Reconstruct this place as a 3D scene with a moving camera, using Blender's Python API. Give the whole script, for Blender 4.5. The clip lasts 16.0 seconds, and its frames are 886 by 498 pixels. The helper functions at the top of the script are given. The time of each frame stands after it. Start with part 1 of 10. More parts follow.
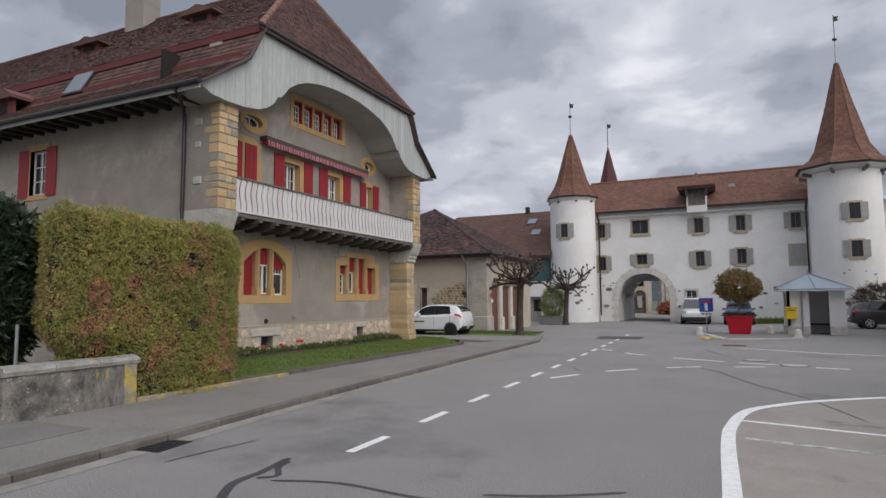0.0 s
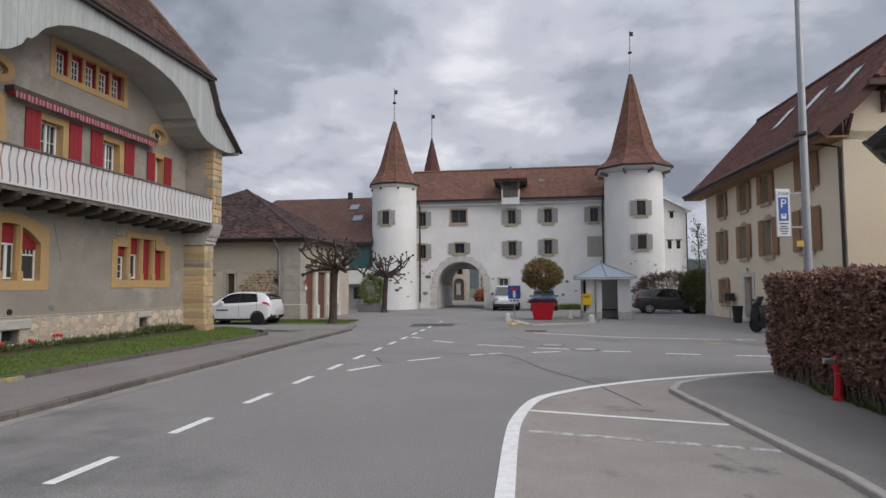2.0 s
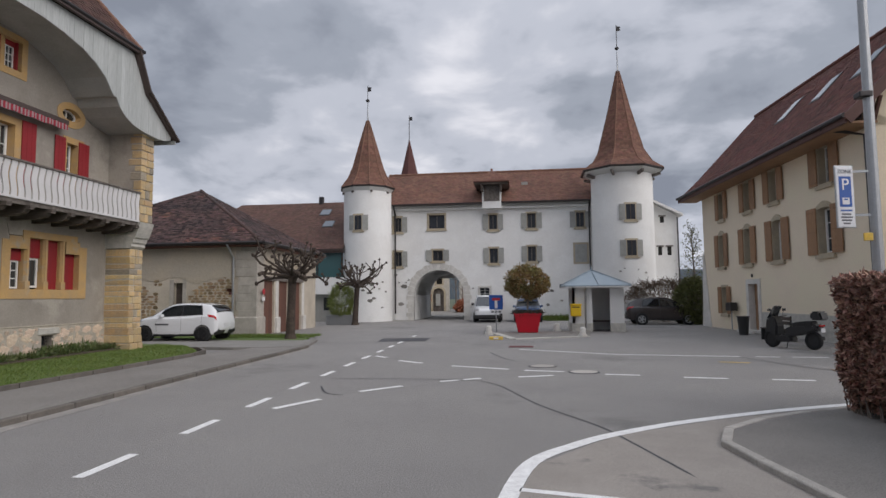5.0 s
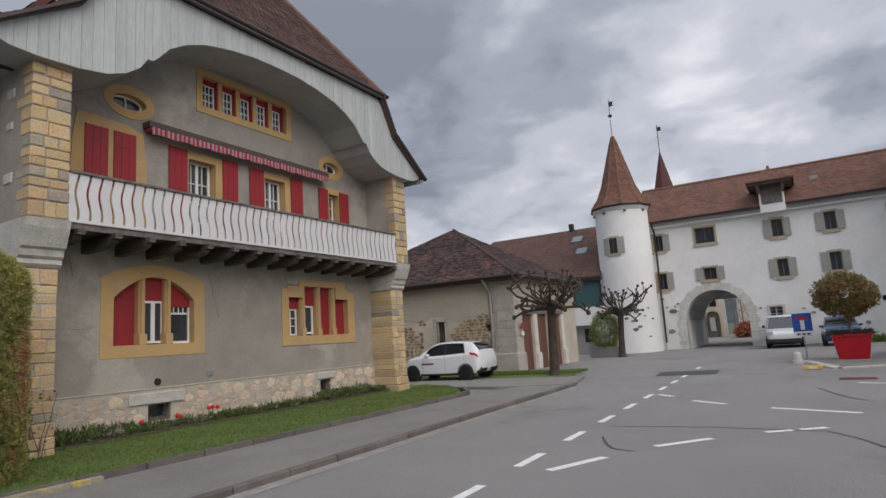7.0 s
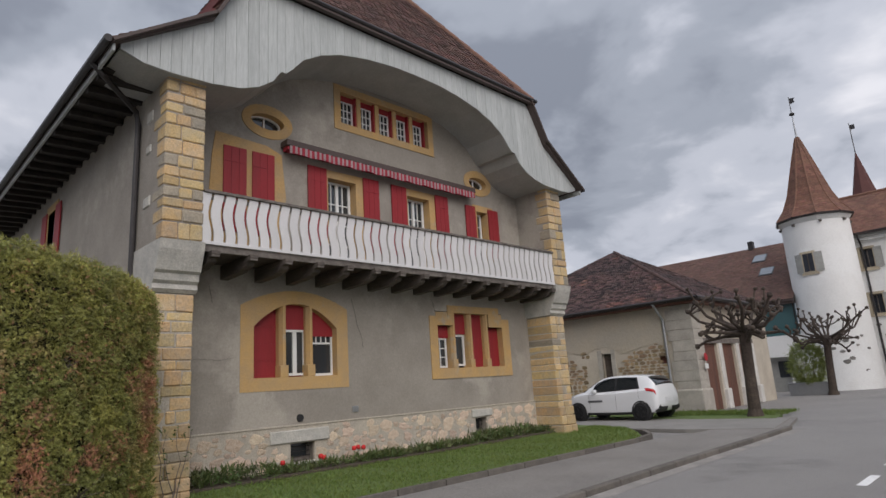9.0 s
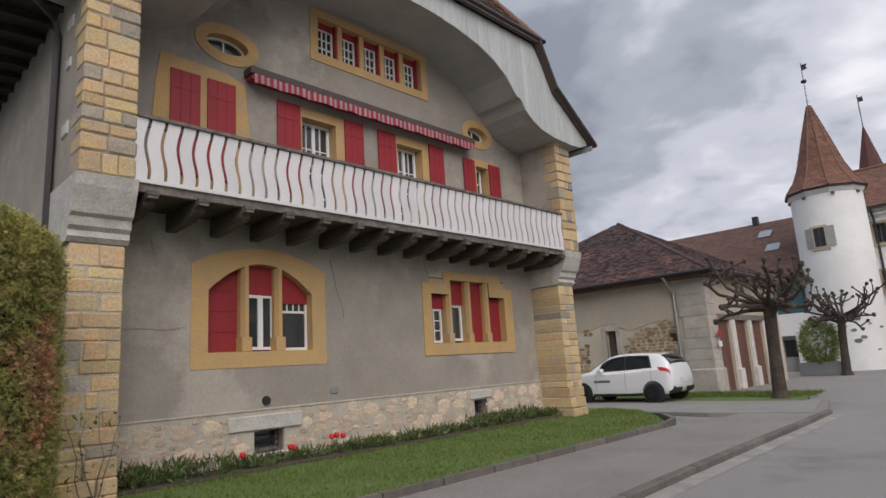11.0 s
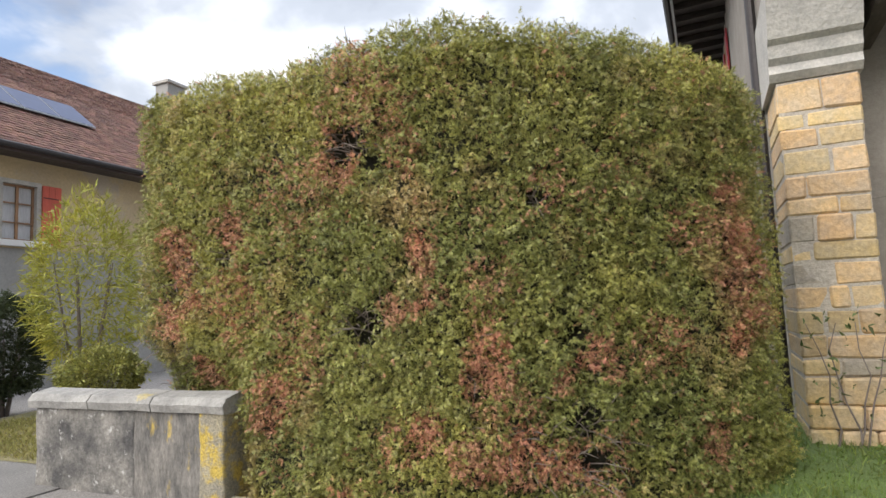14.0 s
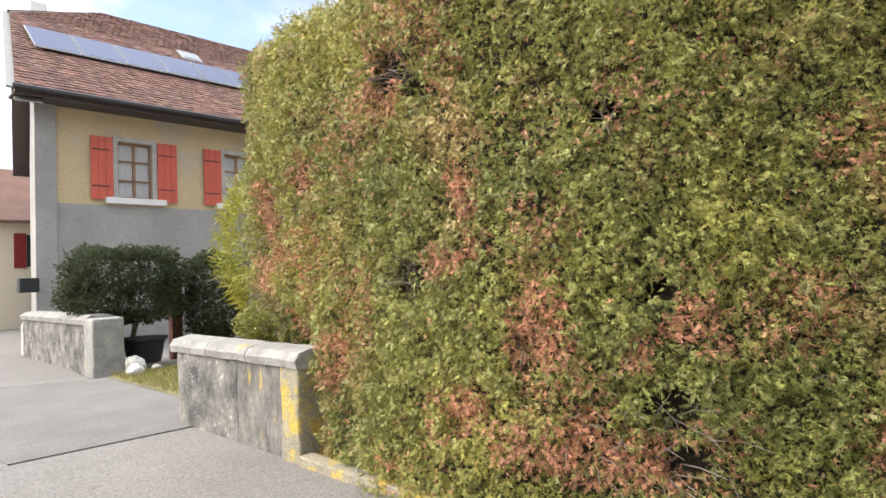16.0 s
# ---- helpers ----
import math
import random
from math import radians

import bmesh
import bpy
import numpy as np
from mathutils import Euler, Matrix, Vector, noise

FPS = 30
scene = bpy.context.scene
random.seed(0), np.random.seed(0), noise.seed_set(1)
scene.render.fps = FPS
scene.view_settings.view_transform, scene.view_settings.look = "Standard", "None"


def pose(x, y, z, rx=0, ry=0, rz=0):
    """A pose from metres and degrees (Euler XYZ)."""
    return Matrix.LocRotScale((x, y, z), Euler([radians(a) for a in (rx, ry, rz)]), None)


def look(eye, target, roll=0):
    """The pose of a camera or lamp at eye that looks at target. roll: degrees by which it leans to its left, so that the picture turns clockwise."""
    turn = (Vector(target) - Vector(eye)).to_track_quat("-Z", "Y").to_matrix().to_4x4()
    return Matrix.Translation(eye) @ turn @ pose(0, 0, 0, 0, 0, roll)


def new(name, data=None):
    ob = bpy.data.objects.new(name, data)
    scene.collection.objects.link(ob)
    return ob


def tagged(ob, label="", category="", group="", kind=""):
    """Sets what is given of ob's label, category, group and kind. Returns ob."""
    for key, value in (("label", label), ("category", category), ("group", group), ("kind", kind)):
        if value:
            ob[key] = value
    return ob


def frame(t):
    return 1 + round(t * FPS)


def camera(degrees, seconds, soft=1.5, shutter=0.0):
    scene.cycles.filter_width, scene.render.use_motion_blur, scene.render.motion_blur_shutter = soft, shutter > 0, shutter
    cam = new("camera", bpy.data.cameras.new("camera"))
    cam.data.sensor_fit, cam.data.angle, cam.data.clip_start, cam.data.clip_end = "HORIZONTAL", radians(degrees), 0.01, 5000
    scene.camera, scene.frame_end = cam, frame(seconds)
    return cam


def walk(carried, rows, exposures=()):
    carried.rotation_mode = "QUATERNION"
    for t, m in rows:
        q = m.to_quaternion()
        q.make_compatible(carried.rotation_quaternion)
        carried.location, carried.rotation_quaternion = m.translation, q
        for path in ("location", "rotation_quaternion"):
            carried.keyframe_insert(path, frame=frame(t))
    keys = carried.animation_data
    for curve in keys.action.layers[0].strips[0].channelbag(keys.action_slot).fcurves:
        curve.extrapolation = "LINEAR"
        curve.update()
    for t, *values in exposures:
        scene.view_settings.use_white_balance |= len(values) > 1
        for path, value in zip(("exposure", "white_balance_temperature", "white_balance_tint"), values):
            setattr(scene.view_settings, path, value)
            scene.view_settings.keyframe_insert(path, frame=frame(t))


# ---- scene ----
cam = camera(72.3, 16.0)


# camera path: seconds, x, y, z, then turns about x, y, z
PATH = [
    (0, (-0.564, -4.091, 1.792), (-1.409, -2.287, 1.961), -0.4),
    (0.5, (-0.517, -4.034, 1.772), (-1.252, -2.179, 1.91), -0.1),
    (1, (-0.462, -3.725, 1.733), (-1.055, -1.818, 1.842), -0.1),
    (1.5, (-0.391, -3.348, 1.745), (-0.831, -1.4, 1.846), -0.1),
    (2, (-0.297, -2.864, 1.768), (-0.608, -0.892, 1.893), -0.3),
    (2.5, (-0.302, -2.318, 1.755), (-0.525, -0.337, 1.918), -0.5),
    (3, (-0.301, -1.777, 1.741), (-0.471, 0.206, 1.938), -0.6),
    (5.5, (-0.551, 0.921, 1.726), (-0.878, 2.888, 1.88), -0.5),
    (6, (-0.743, 1.453, 1.719), (-1.252, 3.379, 1.898), -1.3),
    (6.5, (-1.017, 1.904, 1.692), (-1.768, 3.744, 1.919), -2.5),
    (7, (-1.289, 2.323, 1.697), (-2.297, 4.026, 1.992), -3.7),
    (7.5, (-1.574, 2.74, 1.71), (-2.791, 4.284, 2.082), -4.4),
    (8, (-1.947, 3.128, 1.721), (-3.288, 4.547, 2.153), -4.3),
    (8.5, (-2.256, 3.515, 1.67), (-3.632, 4.895, 2.117), -3.8),
    (11, (-4.179, 5.28, 1.567), (-5.544, 6.692, 1.946), -3.6),
    (11.5, (-4.491, 5.664, 1.604), (-6.022, 6.868, 2.058), -3.5),
    (12, (-4.876, 5.943, 1.581), (-6.595, 6.847, 2.061), -3.1),
    (12.5, (-5.336, 6.154, 1.511), (-7.21, 6.685, 1.965), -2.8),
    (13, (-5.658, 6.387, 1.534), (-7.623, 6.439, 1.902), -2.6),
    (13.5, (-6.034, 6.459, 1.505), (-7.973, 6.05, 1.774), -2.7),
    (14, (-6.395, 6.621, 1.447), (-8.219, 5.827, 1.645), -2.4),
    (14.5, (-6.7, 6.719, 1.431), (-8.382, 5.646, 1.578), -2.1),
    (15, (-7.025, 6.738, 1.392), (-8.574, 5.478, 1.507), -1.9),
    (15.5, (-7.281, 6.881, 1.376), (-8.742, 5.519, 1.478), -2.0),
    (16, (-7.524, 7.089, 1.38), (-8.955, 5.694, 1.464), -2.3),
]
walk(cam, [(t, look(eye, target, roll)) for t, eye, target, roll in PATH], [(0.0, 0.02, 6500, 15), (6.0, -0.02, 6500, 15), (8.5, 0.02, 6500, 15), (11.0, 0.14, 6600, 16), (12.0, 0.4, 6550, 14), (12.5, 0.52, 6550, 14), (13.0, 0.64, 6500, 13), (14.0, 1.0, 6600, 13), (15.0, 1.48, 6800, 13), (16.0, 1.62, 6800, 13)])

# ---- light ----
SUN_EL, SUN_AZ = radians(38), radians(61)   # height, and turn of the sun from -y towards +x
world = bpy.data.worlds.new("overcast_sky")
scene.world = world
world.use_nodes = True


def build_sky():
    t = world.node_tree
    t.nodes.clear()
    N, L = t.nodes.new, t.links.new
    out, bg = N("ShaderNodeOutputWorld"), N("ShaderNodeBackground")
    sky = N("ShaderNodeTexSky")
    sky.sky_type, sky.sun_disc = "NISHITA", False
    sky.sun_elevation, sky.sun_rotation = SUN_EL, radians(180) - SUN_AZ
    co, sep = N("ShaderNodeTexCoord"), N("ShaderNodeSeparateXYZ")
    L(co.outputs["Generated"], sep.inputs[0])

    def maths(op, a, b=None):
        n = N("ShaderNodeMath")
        n.operation = op
        for i, v in enumerate((a, b)):
            if v is None:
                continue
            if isinstance(v, (int, float)):
                n.inputs[i].default_value = v
            else:
                L(v, n.inputs[i])
        return n.outputs[0]

    up = maths("ADD", maths("MAXIMUM", sep.outputs[2], 0.0), 0.28)
    flat = N("ShaderNodeCombineXYZ")
    L(maths("DIVIDE", sep.outputs[0], up), flat.inputs[0])
    L(maths("DIVIDE", sep.outputs[1], up), flat.inputs[1])

    def clouds(scale, detail, rough, shift):
        mp, nz = N("ShaderNodeMapping"), N("ShaderNodeTexNoise")
        mp.inputs["Location"].default_value = (shift, shift * 0.7, 0)
        nz.inputs["Scale"].default_value, nz.inputs["Detail"].default_value = scale, detail
        nz.inputs["Roughness"].default_value = rough
        nz.inputs["Distortion"].default_value = 0.25
        L(flat.outputs[0], mp.inputs[0])
        L(mp.outputs[0], nz.inputs["Vector"])
        return nz.outputs[0]

    def ramp(fac, stops):
        r = N("ShaderNodeValToRGB")
        r.color_ramp.interpolation = "EASE"
        el = r.color_ramp.elements
        for i, (p, c) in enumerate(stops):
            e = el[i] if i < 2 else el.new(p)
            e.position, e.color = p, (*c, 1)
        L(fac, r.inputs[0])
        return r.outputs[0]

    mixed = maths("ADD", maths("MULTIPLY", clouds(1.15, 4, 0.5, 3.1), 0.58), maths("MULTIPLY", clouds(3.4, 5, 0.52, 9.4), 0.42))
    cover = ramp(mixed, [(0.40, (0.25, 0.285, 0.34)), (0.48, (0.36, 0.405, 0.465)), (0.555, (0.54, 0.585, 0.65)), (0.66, (0.82, 0.85, 0.89))])
    gap = ramp(clouds(0.9, 4, 0.5, 21.7), [(0.70, (1, 1, 1)), (0.78, (0.1, 0.1, 0.1))])
    dim = N("ShaderNodeVectorMath")
    dim.operation = "SCALE"
    dim.inputs["Scale"].default_value = 0.12
    L(sky.outputs[0], dim.inputs[0])
    mix = N("ShaderNodeMix")
    mix.data_type = "RGBA"
    # a blue rift in the cloud, low in the south-west
    aim = N("ShaderNodeVectorMath")
    aim.operation = "DOT_PRODUCT"
    aim.inputs[1].default_value = (-0.395, -0.868, 0.302)
    L(co.outputs["Generated"], aim.inputs[0])
    rift = ramp(maths("ADD", aim.outputs["Value"], maths("MULTIPLY", maths("SUBTRACT", clouds(3.2, 5, 0.55, 5.3), 0.5), 0.10)), [(0.972, (1, 1, 1)), (0.993, (0.12, 0.12, 0.12))])
    L(maths("MULTIPLY", gap, rift), mix.inputs["Factor"])
    L(dim.outputs[0], mix.inputs["A"])
    L(cover, mix.inputs["B"])
    # an overcast sky is brightest overhead
    high = maths("POWER", maths("MAXIMUM", sep.outputs[2], 0.0), 4.0)
    dome = N("ShaderNodeVectorMath")
    dome.operation = "SCALE"
    L(mix.outputs["Result"], dome.inputs[0])
    L(maths("ADD", maths("MULTIPLY", high, 1.2), 0.95), dome.inputs["Scale"])
    L(dome.outputs[0], bg.inputs["Color"])
    bg.inputs["Strength"].default_value = 1.0
    L(bg.outputs[0], out.inputs[0])


build_sky()
sun = new("sun", bpy.data.lights.new("sun", "SUN"))
sun.data.energy, sun.data.angle, sun.data.color = 2.05, radians(60), (1.0, 0.96, 0.90)
sun.matrix_world = look((math.sin(SUN_AZ) * math.cos(SUN_EL) * 90, -math.cos(SUN_AZ) * math.cos(SUN_EL) * 90, math.sin(SUN_EL) * 90), (0, 0, 0))


# ---- materials ----
def mat(name, base, rough=0.8, metal=0.0, spots=None, scale=3.0, amount=0.5, fine=40.0, fine_amount=0.15, bump=0.15, bump_scale=None,
        random_value=0.0, random_hue=0.0, island=False, second=None, second_scale=0.7, second_cut=0.55, stretch=(1, 1, 1), spec=0.5, leaf=0.0):
    """A weathered surface: base and spots mixed by a coarse noise, fine grain, an optional second stain colour, bump, and change from piece to piece."""
    m = bpy.data.materials.new(name)
    m.use_nodes = True
    t = m.node_tree
    N, L = t.nodes.new, t.links.new
    b = t.nodes["Principled BSDF"]
    b.inputs["Roughness"].default_value, b.inputs["Metallic"].default_value = rough, metal
    b.inputs["Specular IOR Level"].default_value = spec
    co, mp = N("ShaderNodeTexCoord"), N("ShaderNodeMapping")
    mp.inputs["Scale"].default_value = stretch
    L(co.outputs["Object"], mp.inputs[0])

    def noise_at(s, detail=5.0, rgh=0.6):
        n = N("ShaderNodeTexNoise")
        n.inputs["Scale"].default_value, n.inputs["Detail"].default_value, n.inputs["Roughness"].default_value = s, detail, rgh
        L(mp.outputs[0], n.inputs["Vector"])
        return n.outputs[0]

    def mapped(v, a0, a1, b0, b1):
        r = N("ShaderNodeMapRange")
        for i, x in enumerate((a0, a1, b0, b1)):
            r.inputs[i + 1].default_value = x
        L(v, r.inputs[0])
        return r.outputs[0]

    def blend(f, a, c, mode="MIX"):
        x = N("ShaderNodeMix")
        x.data_type, x.blend_type = "RGBA", mode
        for k, v in (("Factor", f), ("A", a), ("B", c)):
            if isinstance(v, (int, float)):
                x.inputs[k].default_value = v
            elif isinstance(v, tuple):
                x.inputs[k].default_value = (*v, 1)
            else:
                L(v, x.inputs[k])
        return x.outputs["Result"]

    col = blend(mapped(noise_at(scale), 0.35, 0.65, 0, amount), base, spots or tuple(c * 0.7 for c in base))
    if second:
        col = blend(mapped(noise_at(second_scale, 6, 0.65), second_cut, second_cut + 0.09, 0, 1), col, second)
    grain = mapped(noise_at(fine, 3, 0.7), 0.3, 0.7, 1 - fine_amount, 1 + fine_amount)
    hsv = N("ShaderNodeHueSaturation")
    L(col, hsv.inputs["Color"])
    value = grain
    if random_value or random_hue:
        src = N("ShaderNodeNewGeometry").outputs["Random Per Island"] if island else N("ShaderNodeObjectInfo").outputs["Random"]
        mul = N("ShaderNodeMath")
        mul.operation = "MULTIPLY"
        L(grain, mul.inputs[0])
        L(mapped(src, 0, 1, 1 - random_value, 1 + random_value), mul.inputs[1])
        value = mul.outputs[0]
        if random_hue:
            wn = N("ShaderNodeTexWhiteNoise")
            wn.noise_dimensions = "1D"
            L(src, wn.inputs["W"])
            L(mapped(wn.outputs["Value"], 0, 1, 0.5 - random_hue, 0.5 + random_hue), hsv.inputs["Hue"])
    L(value, hsv.inputs["Value"])
    L(hsv.outputs[0], b.inputs["Base Color"])
    if bump:
        bm_ = N("ShaderNodeBump")
        bm_.inputs["Strength"].default_value, bm_.inputs["Distance"].default_value = bump, 0.02
        L(noise_at(bump_scale or fine, 4, 0.6), bm_.inputs["Height"])
        L(bm_.outputs[0], b.inputs["Normal"])
    if leaf:
        tr, mx = N("ShaderNodeBsdfTranslucent"), N("ShaderNodeMixShader")
        mx.inputs[0].default_value = leaf
        L(hsv.outputs[0], tr.inputs["Color"])
        L(b.outputs[0], mx.inputs[1])
        L(tr.outputs[0], mx.inputs[2])
        L(mx.outputs[0], t.nodes["Material Output"].inputs["Surface"])
    return m


def glass_mat(name, tint, rough=0.03):
    m = bpy.data.materials.new(name)
    m.use_nodes = True
    b = m.node_tree.nodes["Principled BSDF"]
    b.inputs["Base Color"].default_value, b.inputs["Roughness"].default_value = (*tint, 1), rough
    b.inputs["IOR"].default_value, b.inputs["Specular IOR Level"].default_value = 1.5, 0.8
    b.inputs["Coat Weight"].default_value = 0.4
    return m


ASPHALT = mat("asphalt", (0.24, 0.229, 0.219), 0.86, spots=(0.285, 0.272, 0.257), scale=0.35, amount=0.8, fine=60, fine_amount=0.55, bump=0.6, bump_scale=220, second=(0.165, 0.16, 0.153), second_scale=0.16, second_cut=0.56)
ASPHALT_OLD = mat("pavement_asphalt", (0.20, 0.186, 0.172), 0.9, spots=(0.25, 0.235, 0.215), scale=0.7, amount=0.8, fine=70, fine_amount=0.42, bump=0.5, bump_scale=140)
BAY = mat("parking_asphalt", (0.285, 0.258, 0.23), 0.9, spots=(0.34, 0.31, 0.278), scale=1.3, amount=0.8, fine=110, fine_amount=0.35, bump=0.4, bump_scale=160, second=(0.15, 0.145, 0.14), second_scale=0.9, second_cut=0.58)
CONCRETE = mat("driveway_concrete", (0.25, 0.238, 0.22), 0.85, spots=(0.195, 0.186, 0.172), scale=1.2, amount=0.8, fine=70, fine_amount=0.2, bump=0.2)
TAR = mat("tar_seal", (0.055, 0.055, 0.06), 0.6, fine=60, bump=0.1)
LINE = mat("road_paint", (0.82, 0.82, 0.80), 0.7, spots=(0.62, 0.61, 0.60), scale=9, amount=0.7, fine=90, fine_amount=0.2, bump=0.15)
LINE_OLD = mat("worn_road_paint", (0.62, 0.61, 0.59), 0.8, spots=(0.20, 0.195, 0.19), scale=7, amount=1.0, fine=90, fine_amount=0.3, bump=0.15)
LINE_YELLOW = mat("yellow_road_paint", (0.72, 0.47, 0.06), 0.7, spots=(0.5, 0.36, 0.12), scale=9, amount=0.7)
KERB = mat("kerb_stone", (0.15, 0.133, 0.115), 0.9, spots=(0.10, 0.09, 0.08), scale=5, amount=0.8, fine=60, fine_amount=0.25, bump=0.5, random_value=0.18)
EARTH = mat("flower_bed_earth", (0.075, 0.058, 0.042), 0.95, fine=30, fine_amount=0.5, bump=0.9, bump_scale=25)
LAWN = mat("lawn_soil", (0.11, 0.165, 0.04), 0.95, spots=(0.08, 0.115, 0.035), scale=4, fine=60, fine_amount=0.4, bump=0.6)
BLADE = mat("grass_blade", (0.135, 0.205, 0.04), 0.6, spots=(0.18, 0.21, 0.055), scale=2, random_value=0.35, random_hue=0.02, island=True, bump=0, leaf=0.3)
FIELD = mat("far_ground", (0.10, 0.12, 0.07), 0.95, scale=0.02, amount=1.0, fine=0.5, bump=0)
PLASTER = mat("grey_plaster", (0.335, 0.303, 0.262), 0.93, spots=(0.265, 0.24, 0.206), scale=1.1, amount=0.9, fine=26, fine_amount=0.10, bump=0.35, bump_scale=45, second=(0.395, 0.36, 0.31), second_scale=0.5, second_cut=0.52)
OCHRE = mat("ochre_stone_paint", (0.53, 0.335, 0.135), 0.85, spots=(0.44, 0.305, 0.16), scale=2.6, amount=0.9, fine=40, fine_amount=0.13, bump=0.3, second=(0.42, 0.34, 0.24), second_scale=1.6, second_cut=0.60)
SAND = mat("ochre_sandstone", (0.56, 0.39, 0.19), 0.92, spots=(0.45, 0.36, 0.24), scale=4, amount=0.9, fine=30, fine_amount=0.2, bump=0.8, bump_scale=16, random_value=0.17, random_hue=0.010, second=(0.42, 0.34, 0.23), second_scale=2.2, second_cut=0.60)
CAPSTONE = mat("whitish_limestone", (0.52, 0.50, 0.45), 0.92, spots=(0.38, 0.37, 0.34), scale=5, amount=0.8, fine=35, fine_amount=0.16, bump=0.7, bump_scale=20)
RUBBLE = mat("rubble_stone", (0.66, 0.55, 0.43), 0.92, spots=(0.54, 0.41, 0.30), scale=5, amount=0.9, fine=30, fine_amount=0.25, bump=0.9, bump_scale=18, random_value=0.22, random_hue=0.012)
MORTAR = mat("plinth_mortar", (0.48, 0.43, 0.35), 0.95, spots=(0.36, 0.325, 0.275), scale=4, amount=0.8, fine=40, fine_amount=0.2, bump=0.7, bump_scale=30)
RED = mat("red_shutter_paint", (0.30, 0.018, 0.024), 0.55, spots=(0.24, 0.02, 0.024), scale=3, amount=0.7, fine=30, fine_amount=0.08, bump=0.12, stretch=(1, 1, 0.2))
ORANGE = mat("coral_shutter_paint", (0.62, 0.12, 0.075), 0.6, spots=(0.5, 0.10, 0.065), scale=4, amount=0.7, fine=30, fine_amount=0.08, bump=0.12, stretch=(1, 1, 0.2))
TAN = mat("tan_shutter_wood", (0.33, 0.185, 0.095), 0.65, spots=(0.25, 0.14, 0.075), scale=3, amount=0.8, fine=40, bump=0.15, stretch=(1, 1, 0.15), random_value=0.08)
GREYSHUT = mat("grey_shutter_paint", (0.36, 0.36, 0.335), 0.7, spots=(0.29, 0.29, 0.27), scale=4, amount=0.7, fine=40, bump=0.12)
WHITE = mat("white_paint", (0.78, 0.78, 0.76), 0.55, spots=(0.70, 0.70, 0.68), scale=4, amount=0.6, fine=50, fine_amount=0.05, bump=0.06)
BALUSTER = mat("baluster_white_paint", (0.63, 0.62, 0.62), 0.6, spots=(0.60, 0.59, 0.58), scale=3, amount=0.7, fine=50, fine_amount=0.06, bump=0.08, random_value=0.05)
BOARD = mat("grey_gable_board", (0.47, 0.49, 0.48), 0.75, spots=(0.40, 0.42, 0.41), scale=2, amount=0.8, fine=25, fine_amount=0.12, bump=0.25, stretch=(1, 1, 0.12), random_value=0.06, second=(0.30, 0.29, 0.27), second_scale=6, second_cut=0.68)
SOFFIT = mat("soffit_boards", (0.42, 0.42, 0.40), 0.8, spots=(0.33, 0.33, 0.31), scale=1.5, amount=0.8, fine=25, fine_amount=0.1, bump=0.15)
DARKWOOD = mat("weathered_dark_wood", (0.055, 0.042, 0.034), 0.85, spots=(0.10, 0.08, 0.066), scale=5, amount=0.9, fine=30, fine_amount=0.25, bump=0.4, stretch=(0.2, 1, 1), random_value=0.15)
GREYWOOD = mat("grey_weathered_wood", (0.21, 0.185, 0.165), 0.85, spots=(0.085, 0.072, 0.062), scale=6, amount=0.9, fine=40, fine_amount=0.2, bump=0.4, random_value=0.15)
# eaves wood with the shadow under the overhang put into its near-black colour
EAVE_SHADE = mat("shaded_eaves_wood", (0.026, 0.021, 0.018), 0.85, spots=(0.045, 0.037, 0.03), scale=4, amount=0.8, fine=30, fine_amount=0.25, bump=0.3)
DARKTRIM = mat("brown_fascia_paint", (0.07, 0.05, 0.045), 0.6, spots=(0.10, 0.07, 0.06), scale=3, fine=30, bump=0.1)
REDTRIM = mat("oxide_red_boards", (0.15, 0.035, 0.032), 0.75, spots=(0.11, 0.03, 0.03), scale=4, fine=30, bump=0.2)
TILE = mat("old_clay_tile", (0.115, 0.058, 0.045), 0.88, spots=(0.075, 0.042, 0.036), scale=1.4, amount=0.9, fine=30, fine_amount=0.2, bump=0.4, random_value=0.38, random_hue=0.014, island=True, second=(0.16, 0.12, 0.055), second_scale=2.5, second_cut=0.68)
TILE_PIECE = mat("old_clay_tile_piece", (0.115, 0.058, 0.045), 0.88, spots=(0.075, 0.042, 0.036), scale=1.4, amount=0.9, fine=30, fine_amount=0.2, bump=0.4, random_value=0.38, random_hue=0.014)
TILE_ORANGE = mat("orange_clay_tile", (0.195, 0.093, 0.064), 0.88, spots=(0.15, 0.077, 0.055), scale=0.9, amount=0.9, fine=9, fine_amount=0.22, bump=0.5, bump_scale=9, random_value=0.22, random_hue=0.01, island=True)
TILE_BARN = mat("mottled_barn_tile", (0.085, 0.047, 0.042), 0.9, spots=(0.045, 0.031, 0.031), scale=0.8, amount=0.9, fine=12, fine_amount=0.3, bump=0.5, bump_scale=12, random_value=0.75, random_hue=0.018, island=True, second=(0.20, 0.088, 0.062), second_scale=0.42, second_cut=0.60)
TILE_PALE = mat("pale_clay_tile", (0.22, 0.115, 0.085), 0.88, spots=(0.16, 0.09, 0.072), scale=1.2, amount=0.9, fine=20, fine_amount=0.2, bump=0.4, random_value=0.32, random_hue=0.012, island=True)
METAL = mat("dark_gutter_metal", (0.06, 0.055, 0.055), 0.45, metal=0.6, fine=30, bump=0.05)
GALV = mat("galvanised_steel", (0.40, 0.41, 0.42), 0.45, metal=0.7, spots=(0.33, 0.34, 0.35), scale=6, fine=60, bump=0.05)
